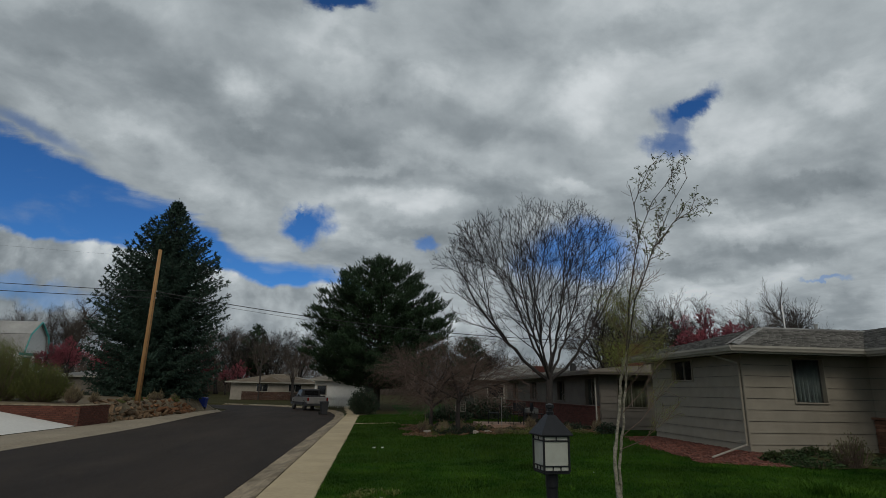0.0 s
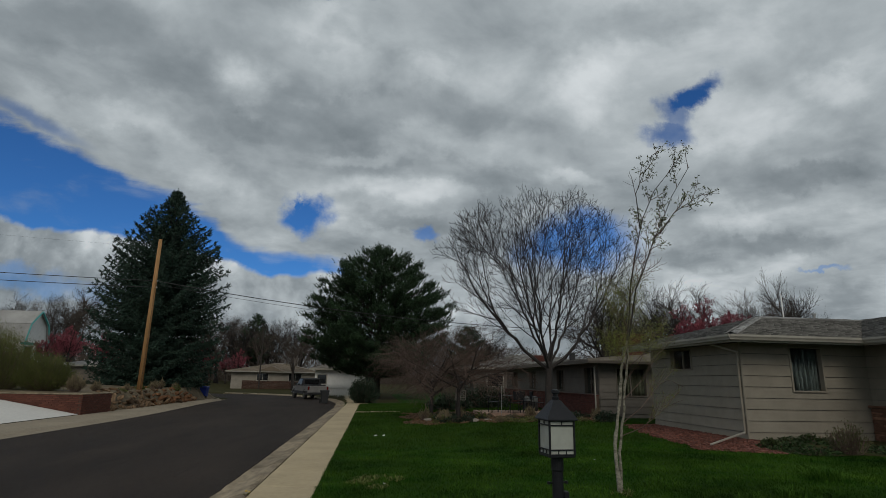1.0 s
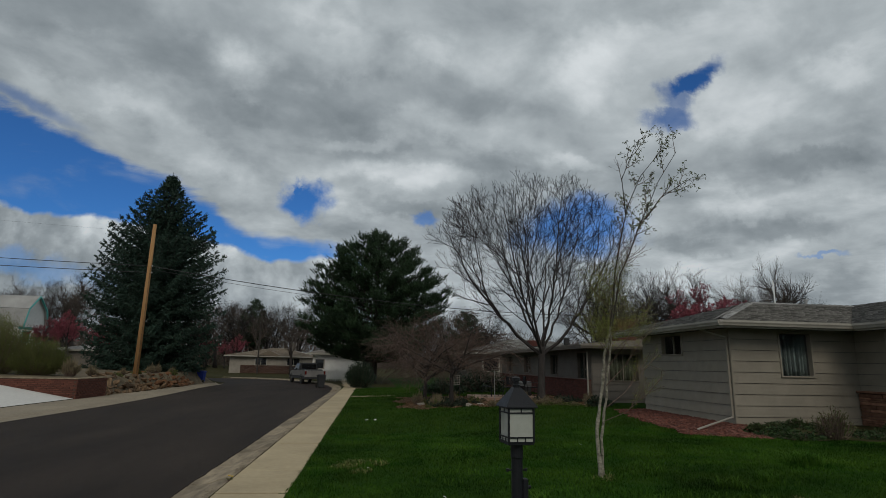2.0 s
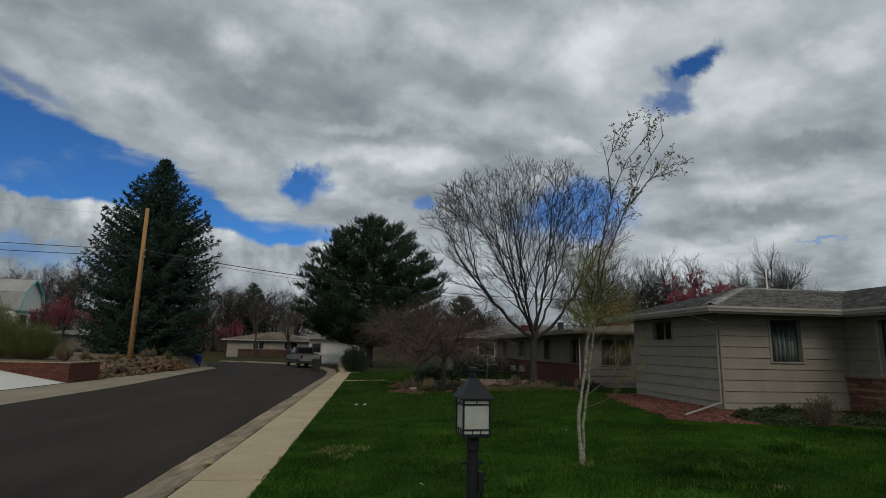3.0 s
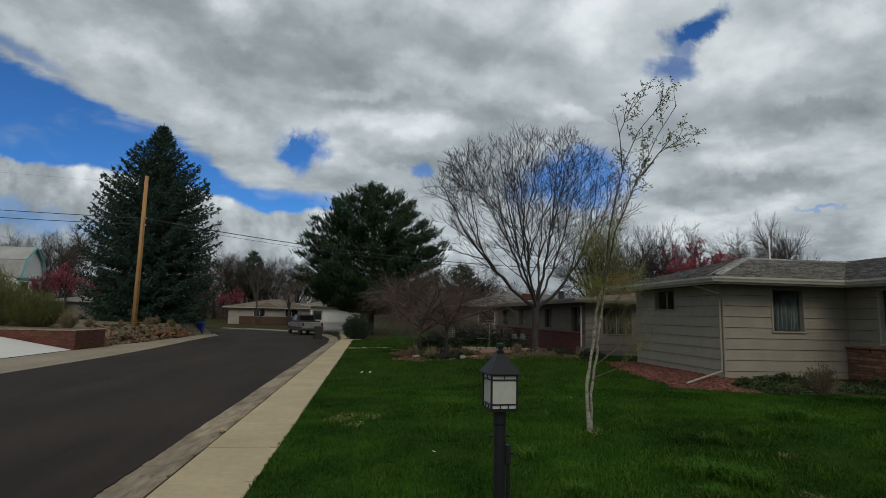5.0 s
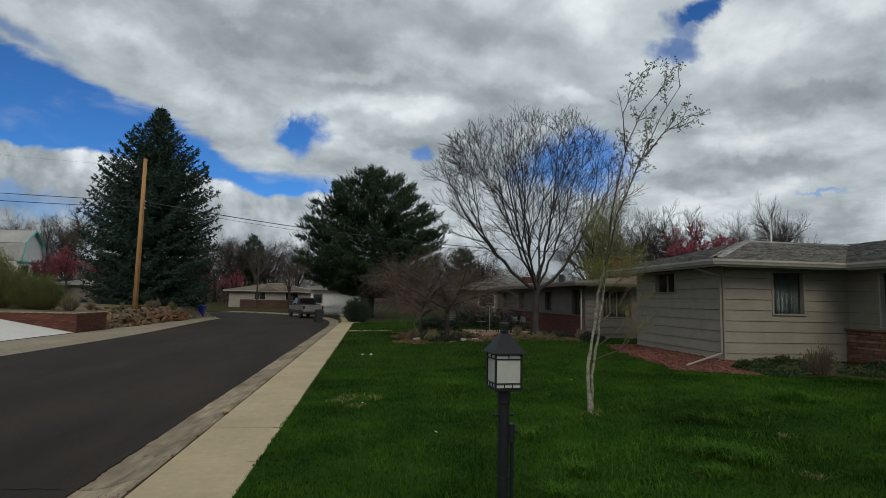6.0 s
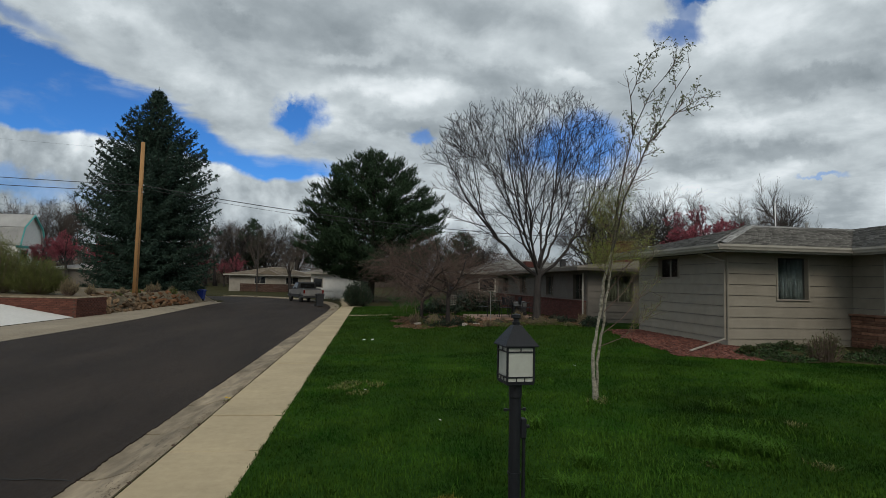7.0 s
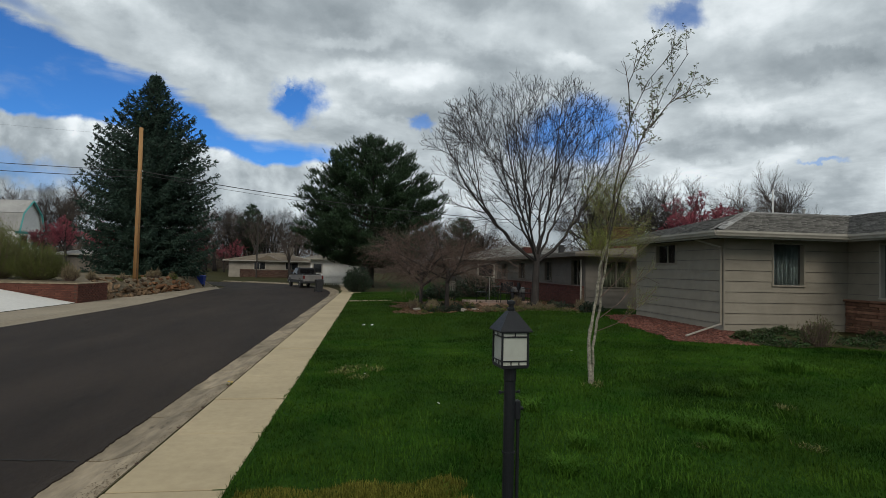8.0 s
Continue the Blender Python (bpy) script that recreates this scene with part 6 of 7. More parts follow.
shrub("shrub", "low dark green clipped shrub by the wall", pose(8.35, 19.4, 0.3), 0.48, 0.36, 0.34, 84, DARKSHRUB, 2000, 0.07, 60)
# ---- the garden bed, mulch and stones ----
def litter_bed(name, label, inside, x0, y0, x1, y1, count, size, material, seed, lift=0.0):
    """Chips strewn over a bed's outline; inside tells which places belong to it."""
    rng = random.Random(seed)
    g = Geo()
    done = 0
    while done < count:
        x, y = rng.uniform(x0, x1), rng.uniform(y0, y1)
        done += 1
        if not inside(x, y):
            continue
        s = size * rng.uniform(0.5, 1.5)
        m = pose(x, y, ground_z(x, y) + lift + s * 0.12, rng.uniform(-25, 25), rng.uniform(-25, 25), rng.uniform(0, 360))
        g.box(-s * 0.5, -s * 0.28, -s * 0.14, s * 0.5, s * 0.28, s * 0.14, m)
    return tagged(part(name, g, material), label, "mulch", kind="stuff")


def red_bed(x, y):
    edge = along([(11.7, 7.2), (13.4, 7.42), (15.1, 7.62), (18.4, 8.35)], y) + 0.06 * math.sin(y * 5.1)
    return (edge < x < 9.33 and 11.7 < y < 17.9) or (10.75 < y <= 11.7 and 7.15 + 1.25 * (11.7 - y) < x < 8.50 + 0.05 * math.sin(y * 9)) or (8.5 <= x < 9.45 and 11.7 < y < 13.1)


def garden_bed(x, y):
    e = 20.6 + 0.35 * math.sin(x * 2.1) + 0.25 * math.sin(x * 5.3)
    return y > e and y < 27.0 and 1.4 + 0.3 * math.sin(y * 2) < x < 8.6


def front_bed(x, y):
    return 8.52 + 0.12 * math.sin(y * 3.1) < x < 12.9 and 10.3 - 0.40 * (x - 9.3) + 0.15 * math.sin(x * 4) < y < 13.15 and not red_bed(x, y)


def bed_sheet(name, label, inside, x0, y0, x1, y1, material, step=0.12):
    g, idx = Geo(), {}
    nx, ny = int((x1 - x0) / step), int((y1 - y0) / step)
    for j in range(ny + 1):
        for i in range(nx + 1):
            x, y = x0 + i * step, y0 + j * step
            idx[i, j] = len(g.v)
            g.v.append((x, y, ground_z(x, y) + 0.012 + 0.01 * noise.noise((x * 3, y * 3, 0))))
    for j in range(ny):
        for i in range(nx):
            if inside(x0 + (i + 0.5) * step, y0 + (j + 0.5) * step):
                g.f.append((idx[i, j], idx[i + 1, j], idx[i + 1, j + 1], idx[i, j + 1]))
    return tagged(part(name, g, material, smooth=True), label, "flower bed", kind="structure")


bed_sheet("mulch_bed", "red bark mulch bed along the siding", red_bed, 6.9, 10.6, 10.02, 18, MULCH)
litter_bed("mulch_chips", "red bark chips along the siding", red_bed, 6.9, 10.6, 10.0, 18, 8500, 0.075, MULCH, 101)
bed_sheet("garden_bed", "brown garden bed under the bare trees", garden_bed, 1, 20, 8.8, 27, DRYMULCH, 0.16)
litter_bed("garden_litter", "brown leaf litter in the garden bed", garden_bed, 1, 20, 8.8, 27, 6500, 0.10, DRYMULCH, 102)
bed_sheet("flower_bed", "bare soil flower bed under the window", front_bed, 8.3, 7.8, 13, 13.2, SOIL)


shrub("shrub", "sparse twiggy shrub with olive new leaves against the siding", pose(9.62, 10.45, 0.33), 0.40, 0.34, 0.62, 86, OLIVELEAF, 1500, 0.040, 70, wide=0.22, rise=0.6)
shrub("shrub", "small leafy green plant at the house corner", pose(8.85, 11.75, 0.30), 0.30, 0.20, 0.20, 87, BEDLEAF, 900, 0.06, 30)
beds = [shrub("plant", "low leafy perennial sprouting in the foundation bed", pose(10.5, 12.55, 0.33), 0.30, 0.27, 0.20, 90, BEDLEAF, 620, 0.065, 24, "plant"),
        shrub("plant", "dark ground cover spreading over the foundation bed", pose(9.0, 10.6, 0.33), 0.42, 0.38, 0.13, 91, DARKCOVER, 900, 0.055, 30, "plant"),
        shrub("plant", "thin dead stalks standing in the foundation bed", pose(11.2, 12.3, 0.33), 0.24, 0.22, 0.34, 92, DEADSTALK, 130, 0.12, 34, "plant", wide=0.04, rise=1.4)]
for b in beds:
    tagged(b, group="perennials in the foundation bed")
rng_front = random.Random(94)
planted = 0
while planted < 44:
    x, y = rng_front.uniform(8.5, 12.7), rng_front.uniform(8.0, 13.0)
    if not front_bed(x, y) or (x - 9.62) ** 2 + (y - 10.45) ** 2 < 0.12:
        continue
    copy_thing(beds[rng_front.choice((0, 1, 1, 1, 1) if planted % 13 else (2,))], pose(x, y, ground_z(x, y) - 0.01, 0, 0, rng_front.uniform(0, 360)) @ Matrix.Scale(rng_front.uniform(0.5, 1.0), 4))
    planted += 1


def boulder(name, label, at, s, seed, material, parent=None, category="rock"):
    """An angular stone: the hull of points strewn over a flattened ball."""
    rng = random.Random(seed)
    bm = bmesh.new()
    for _ in range(22):
        v = Vector((rng.gauss(0, 1), rng.gauss(0, 1), rng.gauss(0, 1))).normalized() * rng.uniform(0.8, 1.1)
        bm.verts.new((v.x * s[0], v.y * s[1], v.z * s[2]))
    hull = bmesh.ops.convex_hull(bm, input=bm.verts)
    bmesh.ops.delete(bm, geom=[v for v in bm.verts if not v.link_faces], context="VERTS")
    bmesh.ops.bevel(bm, geom=list(bm.edges), offset=min(s) * 0.06, segments=1, affect="EDGES")
    me = bpy.data.meshes.new(name)
    bm.to_mesh(me)
    bm.free()
    me.materials.append(material)
    ob = new(name, me)
    ob.matrix_world = at
    if parent is not None:
        ob.parent = parent
    else:
        tagged(ob, label, category)
    return ob


def rock_bank():
    """Flat sandstone slabs tumbled down the street side of the bank."""
    rng = random.Random(111)
    tan = [boulder("rock", "tan sandstone slab tumbled on the bank", pose(-12.5, 29.0 + i, 0.3), (0.50, 0.30, 0.13 + 0.03 * i), 120 + i, ROCK) for i in range(4)]
    rust = [boulder("rock", "rusty orange sandstone slab on the bank", pose(-12.5, 36.0 + i, 0.3), (0.42, 0.28, 0.15 + 0.03 * i), 130 + i, RUSTROCK) for i in range(3)]
    for s in tan + rust:
        tagged(s, group="rocks of the bank")
    for row in range(4):
        y = 27.75 + row * 0.2
        while y < 41.7:
            x = -12.12 - 0.27 * row + rng.uniform(-0.18, 0.14) - 0.35 * smoothstep(39.5, 41.7, y)
            k = rng.uniform(0.26, 0.66)
            kind = rust if rng.random() < smoothstep(31, 36, y) * 0.75 else tan
            copy_thing(kind[rng.randrange(len(kind))], pose(x, y, 0.08 + 0.21 * row + rng.uniform(-0.05, 0.08), rng.uniform(-35, 35), rng.uniform(-15, 50), rng.uniform(0, 360))
                       @ Matrix.Diagonal((k * rng.uniform(0.8, 1.4), k * 1.1, k * rng.uniform(0.9, 1.7), 1)))
            y += rng.uniform(0.20, 0.50)
    for i, s in enumerate(tan + rust):
        s.matrix_world = pose(-13.2 - 0.3 * i, 29.5 + 1.9 * i, 0.85, 0, 12, 50 * i)


rock_bank()
for i, (x, y, s) in enumerate(((3.45, 21.5, 0.32), (3.95, 21.4, 0.42), (4.45, 21.55, 0.34), (2.1, 22.0, 0.24))):
    tagged(boulder("rock", "pale rounded edging stone of the garden bed", pose(x, y, 0.14, 0, 0, 40 * i), (s, s * 0.7, s * 0.4), 140 + i, PALESTONE), group="edging stones")
clumps = [shrub("plant", "dry tan perennial stalks standing in the garden bed", pose(2.0, 22.2, 0.1), 0.22, 0.2, 0.42, 150, DEADSTALK, 420, 0.16, 60, "plant", wide=0.05, rise=1.2),
          shrub("plant", "dark evergreen perennial clump in the garden bed", pose(3.0, 22.8, 0.13), 0.3, 0.26, 0.30, 151, DARKSHRUB, 700, 0.07, 40, "plant"),
          shrub("plant", "olive green perennial sprouting in the garden bed", pose(4.3, 22.4, 0.17), 0.26, 0.22, 0.26, 152, SHRUBLEAF, 600, 0.07, 40, "plant")]
for i, (x, y, a) in enumerate(((2.75, 22.9, 0.42), (3.15, 23.2, 0.36), (4.75, 23.1, 0.28))):
    tagged(boulder("rock", "rough brown boulder in the garden bed", pose(x, y, 0.20, 10, 14, 60 * i), (a, a * 0.75, a * 0.62), 146 + i, ROCK), group="garden boulders")
for c in clumps:
    tagged(c, group="plants of the garden bed")
rng_bank = random.Random(155)
for _ in range(11):
    y = rng_bank.uniform(28.6, 41.0)
    x = -12.35 - rng_bank.uniform(0.2, 1.6)
    copy_thing(clumps[rng_bank.choice((0, 0, 2))], pose(x, y, ground_z(x, y) - 0.03, 0, 0, rng_bank.uniform(0, 360)) @ Matrix.Scale(rng_bank.uniform(0.5, 1.2), 4))
rng_bed = random.Random(153)
placed = 0
while placed < 44:
    x, y = rng_bed.uniform(1.4, 8.4), 20.4 + 3.2 * rng_bed.random() ** 1.6
    if not garden_bed(x, y - 0.08) and not garden_bed(x, y):
        continue
    front = not garden_bed(x, y - 0.45)
    k = 0 if (front and x > 3.6 and rng_bed.random() < 0.8) else rng_bed.choice((0, 1, 1, 2))
    copy_thing(clumps[k], pose(x, y, ground_z(x, y), 0, 0, rng_bed.uniform(0, 360)) @ Matrix.Scale(rng_bed.uniform(0.45, 0.95) * (0.6 if 4.4 < x < 6.2 else 1.0), 4))
    placed += 1


for _ in range(64):
    x = rng_bed.uniform(4.6, 8.7)
    y = 20.7 + 0.35 * math.sin(x * 2.1) + 0.25 * math.sin(x * 5.3) - 0.75 * smoothstep(6.0, 8.5, x) + rng_bed.uniform(-0.15, 0.75)
    copy_thing(clumps[rng_bed.choice((0, 2, 2, 2))], pose(x, y, ground_z(x, y) - 0.02, 0, 0, rng_bed.uniform(0, 360)) @ Matrix.Diagonal((1.1, 1.1, 0.55, 1)) @ Matrix.Scale(rng_bed.uniform(0.5, 0.95), 4))


# ---- street things ----
def lamp_post():
    """A black post lamp with a square lantern, a pyramid cap and cross bars over milky panes."""
    px, py = 1.06, 3.33
    pz = ground_z(px, py)
    t = thing("post_lamp", "black metal post lamp with a square milky-glass lantern on the lawn", "lamp", at=pose(px, py, pz, 0, 0, 6))
    b = 1.235 - pz
    part("post", Geo().lathe([(0.062, -0.1), (0.062, 0.02), (0.040, 0.03), (0.0345, 0.05), (0.0345, b - 0.10), (0.038, b - 0.09), (0.038, b - 0.012), (0.030, b - 0.01)], 20), BLACKMETAL, t, smooth=False)
    part("base_plate", Geo().chamfer(-0.083, -0.083, b - 0.012, 0.083, 0.083, b, 0.003), BLACKMETAL, t)
    hw, hh = 0.081, 0.205
    for k in range(4):
        m = pose(0, 0, b, 0, 0, 90 * k)
        part("pane", Geo().box(-hw + 0.006, -hw + 0.004, 0.006, hw - 0.006, -hw + 0.008, hh, m), MILKGLASS, t)
        part("corner_bar", Geo().chamfer(-hw - 0.005, -hw - 0.005, 0, -hw + 0.006, -hw + 0.006, hh, 0.001, m), BLACKMETAL, t)
        for z in (0.0, 0.028, hh - 0.034, hh - 0.008):
            part("cross_bar", Geo().chamfer(-hw + 0.006, -hw - 0.004, z, hw - 0.006, -hw + 0.002, z + 0.008, 0.001, m), BLACKMETAL, t)
        for x in (-0.028, 0.022):
            part("glazing_bar", Geo().chamfer(x, -hw - 0.003, 0.008, x + 0.006, -hw + 0.002, 0.028, 0.001, m), BLACKMETAL, t)
        part("glazing_bar", Geo().chamfer(-0.003, -hw - 0.003, hh - 0.026, 0.003, -hw + 0.002, hh - 0.008, 0.001, m), BLACKMETAL, t)
    z0 = b + hh
    e = 0.102
    g = Geo().add([(-e, -e, z0), (e, -e, z0), (e, e, z0), (-e, e, z0), (-e, -e, z0 + 0.006), (e, -e, z0 + 0.006), (e, e, z0 + 0.006), (-e, e, z0 + 0.006),
                   (-0.024, -0.024, z0 + 0.118), (0.024, -0.024, z0 + 0.118), (0.024, 0.024, z0 + 0.118), (-0.024, 0.024, z0 + 0.118)],
                  [(3, 2, 1, 0), (0, 1, 5, 4), (1, 2, 6, 5), (2, 3, 7, 6), (3, 0, 4, 7), (4, 5, 9, 8), (5, 6, 10, 9), (6, 7, 11, 10), (7, 4, 8, 11), (8, 9, 10, 11)])
    cap = part("cap", g, BLACKMETAL, t)
    part("finial", Geo().lathe([(0.022, z0 + 0.118), (0.024, z0 + 0.135), (0.016, z0 + 0.14), (0.016, z0 + 0.155), (0.026, z0 + 0.16), (0.026, z0 + 0.178), (0.004, z0 + 0.186)], 12), BLACKMETAL, cap)
    # light sensor, switch box and a conduit on the post's side
    part("ladder_rest", Geo().tube([(-0.062, 0, b - 0.165), (0.062, 0, b - 0.165)], [0.006, 0.006], 8).lathe([(0.010, 0), (0.010, 0.016)], 8, pose(0.058, 0, b - 0.173)).lathe([(0.010, 0), (0.010, 0.016)], 8, pose(-0.060, 0, b - 0.173)), BLACKMETAL, t)
    part("switch_box", Geo().chamfer(0.031, -0.022, b - 0.33, 0.066, 0.022, b - 0.215, 0.005), BLACKMETAL, t)
    part("switch_knob", Geo().lathe([(0.011, 0), (0.011, 0.02), (0.006, 0.024)], 10, pose(0.066, 0, b - 0.265, 0, 90, 0)), BLACKMETAL, t)
    part("conduit", Geo().tube([(0.056, 0, -0.08), (0.056, 0, b - 0.33)], [0.011, 0.011], 10), BLACKMETAL, t)
    for z in (b - 0.53, b - 0.9):
        part("clamp", Geo().lathe([(0.040, z), (0.040, z + 0.012)], 16), BLACKMETAL, t)


lamp_post()


def utility_pole():
    t = thing("utility_pole", "tall orange-brown wooden utility pole on the rock bank", "pole", at=pose(-12.84, 32.6, 0.6))
    part("pole", Geo().tube([(0, 0, -0.3), (0, 0, 4.5), (-0.02, 0, 8.8)], [0.145, 0.125, 0.10], 14), POLEWOOD, t, smooth=True)
    for z in (6.33, 5.95):
        part("insulator", Geo().lathe([(0.02, 0), (0.045, 0.02), (0.03, 0.05), (0.05, 0.07), (0.02, 0.1)], 10, pose(0.15, -0.05, z - 0.05)), GALV, t)
        part("bolt", Geo().tube([(-0.2, 0, z), (0.2, 0, z)], [0.014, 0.014], 6), GALV, t)
    part("ground_wire", Geo().tube([(0.1, -0.14, 0.0), (0.1, -0.13, 4.0), (0.08, -0.12, 6.2)], [0.006] * 3, 5), WIRE, t)


utility_pole()


def wire(label, p, q, sag, r=0.014):
    p, q = Vector(p), Vector(q)
    pts = [p.lerp(q, i / 28) - Vector((0, 0, 4 * sag * (i / 28) * (1 - i / 28))) for i in range(29)]
    tagged(part("power_line", Geo().tube(pts, [r] * 29, 5), WIRE), label, "cable", group="overhead wires")


wire("slack overhead cable strung from the wooden pole", (-12.8, 32.55, 6.93), (20, 39.5, 5.6), 0.75, 0.022)
wire("thin overhead wire strung from the wooden pole", (-12.8, 32.55, 6.75), (20, 39.7, 5.45), 0.80, 0.010)
wire("overhead cable reaching the wooden pole", (-12.8, 32.55, 6.93), (-46, 26, 7.6), 0.35, 0.018)
wire("overhead cable reaching the wooden pole", (-12.8, 32.55, 6.55), (-46, 26, 7.1), 0.35, 0.018)
wire("thin high wire above the street", (-12.8, 32.55, 8.9), (-46, 26, 9.6), 0.25, 0.003)


def far_pole(x, y, z, h):
    t = thing("utility_pole", "thin dark wooden utility pole in the distance", "pole", at=pose(x, y, z))
    part("pole", Geo().tube([(0, 0, -0.3), (0, 0, h)], [0.10, 0.075], 8), DARKBARK, t)
    part("crossarm", Geo().chamfer(-0.35, -0.05, h - 0.6, 0.35, 0.05, h - 0.5, 0.01), DARKBARK, t)


far_pole(-14.2, 72.0, 0.2, 7.4)
far_pole(15.0, 75.0, 0.2, 7.0)


def brick_wall():
    w = thing("retaining_wall", "low red brick retaining wall with a pale coping by the driveway", "wall", kind="structure")
    part("core", Geo().box(-12.20, 24.99, -0.1, -12.09, 27.6, 0.80).box(-26, 24.99, -0.1, -12.20, 25.10, 0.80), MORTAR, w)
    rng = random.Random(160)
    meshes = {}
    def brick(x, y, z, along_y, ln):
        key = (along_y, round(ln, 3))
        if key not in meshes:
            g = Geo()
            if along_y:
                g.chamfer(-0.02, 0, 0, 0.05, ln, 0.065, 0.004)
            else:
                g.chamfer(0, -0.02, 0, ln, 0.05, 0.065, 0.004)
            meshes[key] = g.mesh("brick", BRICK)
        ob = new("brick", meshes[key])
        ob.location = (x + rng.uniform(-0.003, 0.003), y + rng.uniform(-0.003, 0.003), z)
        ob.parent = w
    for r in range(11):
        z = -0.03 + r * 0.0755
        y = 24.97 - (0.12 if r % 2 else 0)
        while y < 27.58:
            y0, y1 = max(y, 24.97), min(y + 0.24, 27.6)
            if y1 - y0 > 0.05:
                brick(-12.115 + 0.03, y0, z, True, y1 - y0 - 0.012)
            y += 0.252
        x = -12.07 - (0.12 if r % 2 else 0)
        while x > -15.2:
            if z + 0.07 > 0.18 * (-12.1 - x) - 0.1:
                brick(x - 0.24, 24.985, z, False, 0.24)
            x -= 0.252
    part("coping", Geo().chamfer(-12.26, 24.93, 0.80, -12.03, 27.65, 0.845, 0.01), KERB, w)
    part("coping", Geo().chamfer(-26, 24.93, 0.80, -12.265, 25.16, 0.845, 0.01), KERB, w)


brick_wall()


def wheelie_bin(label, at, material, s=1.0):
    t = thing("wheeled_bin", label, "rubbish bin", at=at)
    def ring(z, a, b):
        return [(-a, -b, z), (a, -b, z), (a, b, z), (-a, b, z)]
    g = Geo()
    g.v = ring(0.06, 0.21 * s, 0.24 * s) + ring(0.95 * s, 0.28 * s, 0.33 * s) + ring(0.95 * s, 0.31 * s, 0.36 * s) + ring(1.0 * s, 0.31 * s, 0.36 * s)
    g.f = [(3, 2, 1, 0)] + [(k * 4 + i, k * 4 + (i + 1) % 4, k * 4 + 4 + (i + 1) % 4, k * 4 + 4 + i) for k in range(3) for i in range(4)] + [(12, 13, 14, 15)]
    part("body", g, material, t)
    g = Geo()
    g.v = ring(1.003 * s, 0.32 * s, 0.37 * s) + ring(1.03 * s, 0.32 * s, 0.37 * s) + ring(1.09 * s, 0.20 * s, 0.25 * s)
    g.f = [(3, 2, 1, 0)] + [(k * 4 + i, k * 4 + (i + 1) % 4, k * 4 + 4 + (i + 1) % 4, k * 4 + 4 + i) for k in range(2) for i in range(4)] + [(8, 9, 10, 11)]
    part("lid", g, material, t)
    for sx in (-1, 1):
        part("wheel", Geo().lathe([(0.04, -0.03), (0.115, -0.03), (0.125, -0.015), (0.125, 0.015), (0.115, 0.03), (0.04, 0.03)], 16, pose(sx * 0.25, 0.27, 0.12, 0, 90, 0)), RUBBER, t)
    part("handle", Geo().tube([(-0.2, 0.40, 0.98 * s), (0.2, 0.40, 0.98 * s)], [0.016, 0.016], 8), material, t)


for i, (y, k) in enumerate(((8.55, 0.65), (6.45, 0.35), (5.35, 0.3), (7.3, 0.35))):
    weed = shrub("weed", "small weed growing in the gutter joint", pose(KERB_R + 0.005, y, -0.01, 0, 0, 70 * i), 0.07 * k, 0.10 * k, 0.07 * k, 180 + i, SHRUBLEAF if i == 0 else BEDLEAF, 70, 0.045 * k, 8, "weed")
    tagged(weed, group="weeds along the gutter")
part("flower", Geo().lathe([(0.004, 0), (0.022, 0.006), (0.020, 0.014), (0.004, 0.018)], 10, pose(0, 0, 0.07)).lathe([(0.004, 0), (0.019, 0.006), (0.017, 0.013), (0.004, 0.016)], 10, pose(0.03, 0.05, 0.05)), DANDELION, bpy.data.objects["weed"], "yellow flower heads")


wheelie_bin("dark grey wheeled rubbish bin at the kerb", pose(-3.42, 40.2, -0.075, 0, 0, 20), BINGREY, 0.86)
wheelie_bin("blue wheeled recycling bin on the pavement", pose(-12.5, 43.5, 0.0, 0, 0, 175), BINBLUE, 0.84)


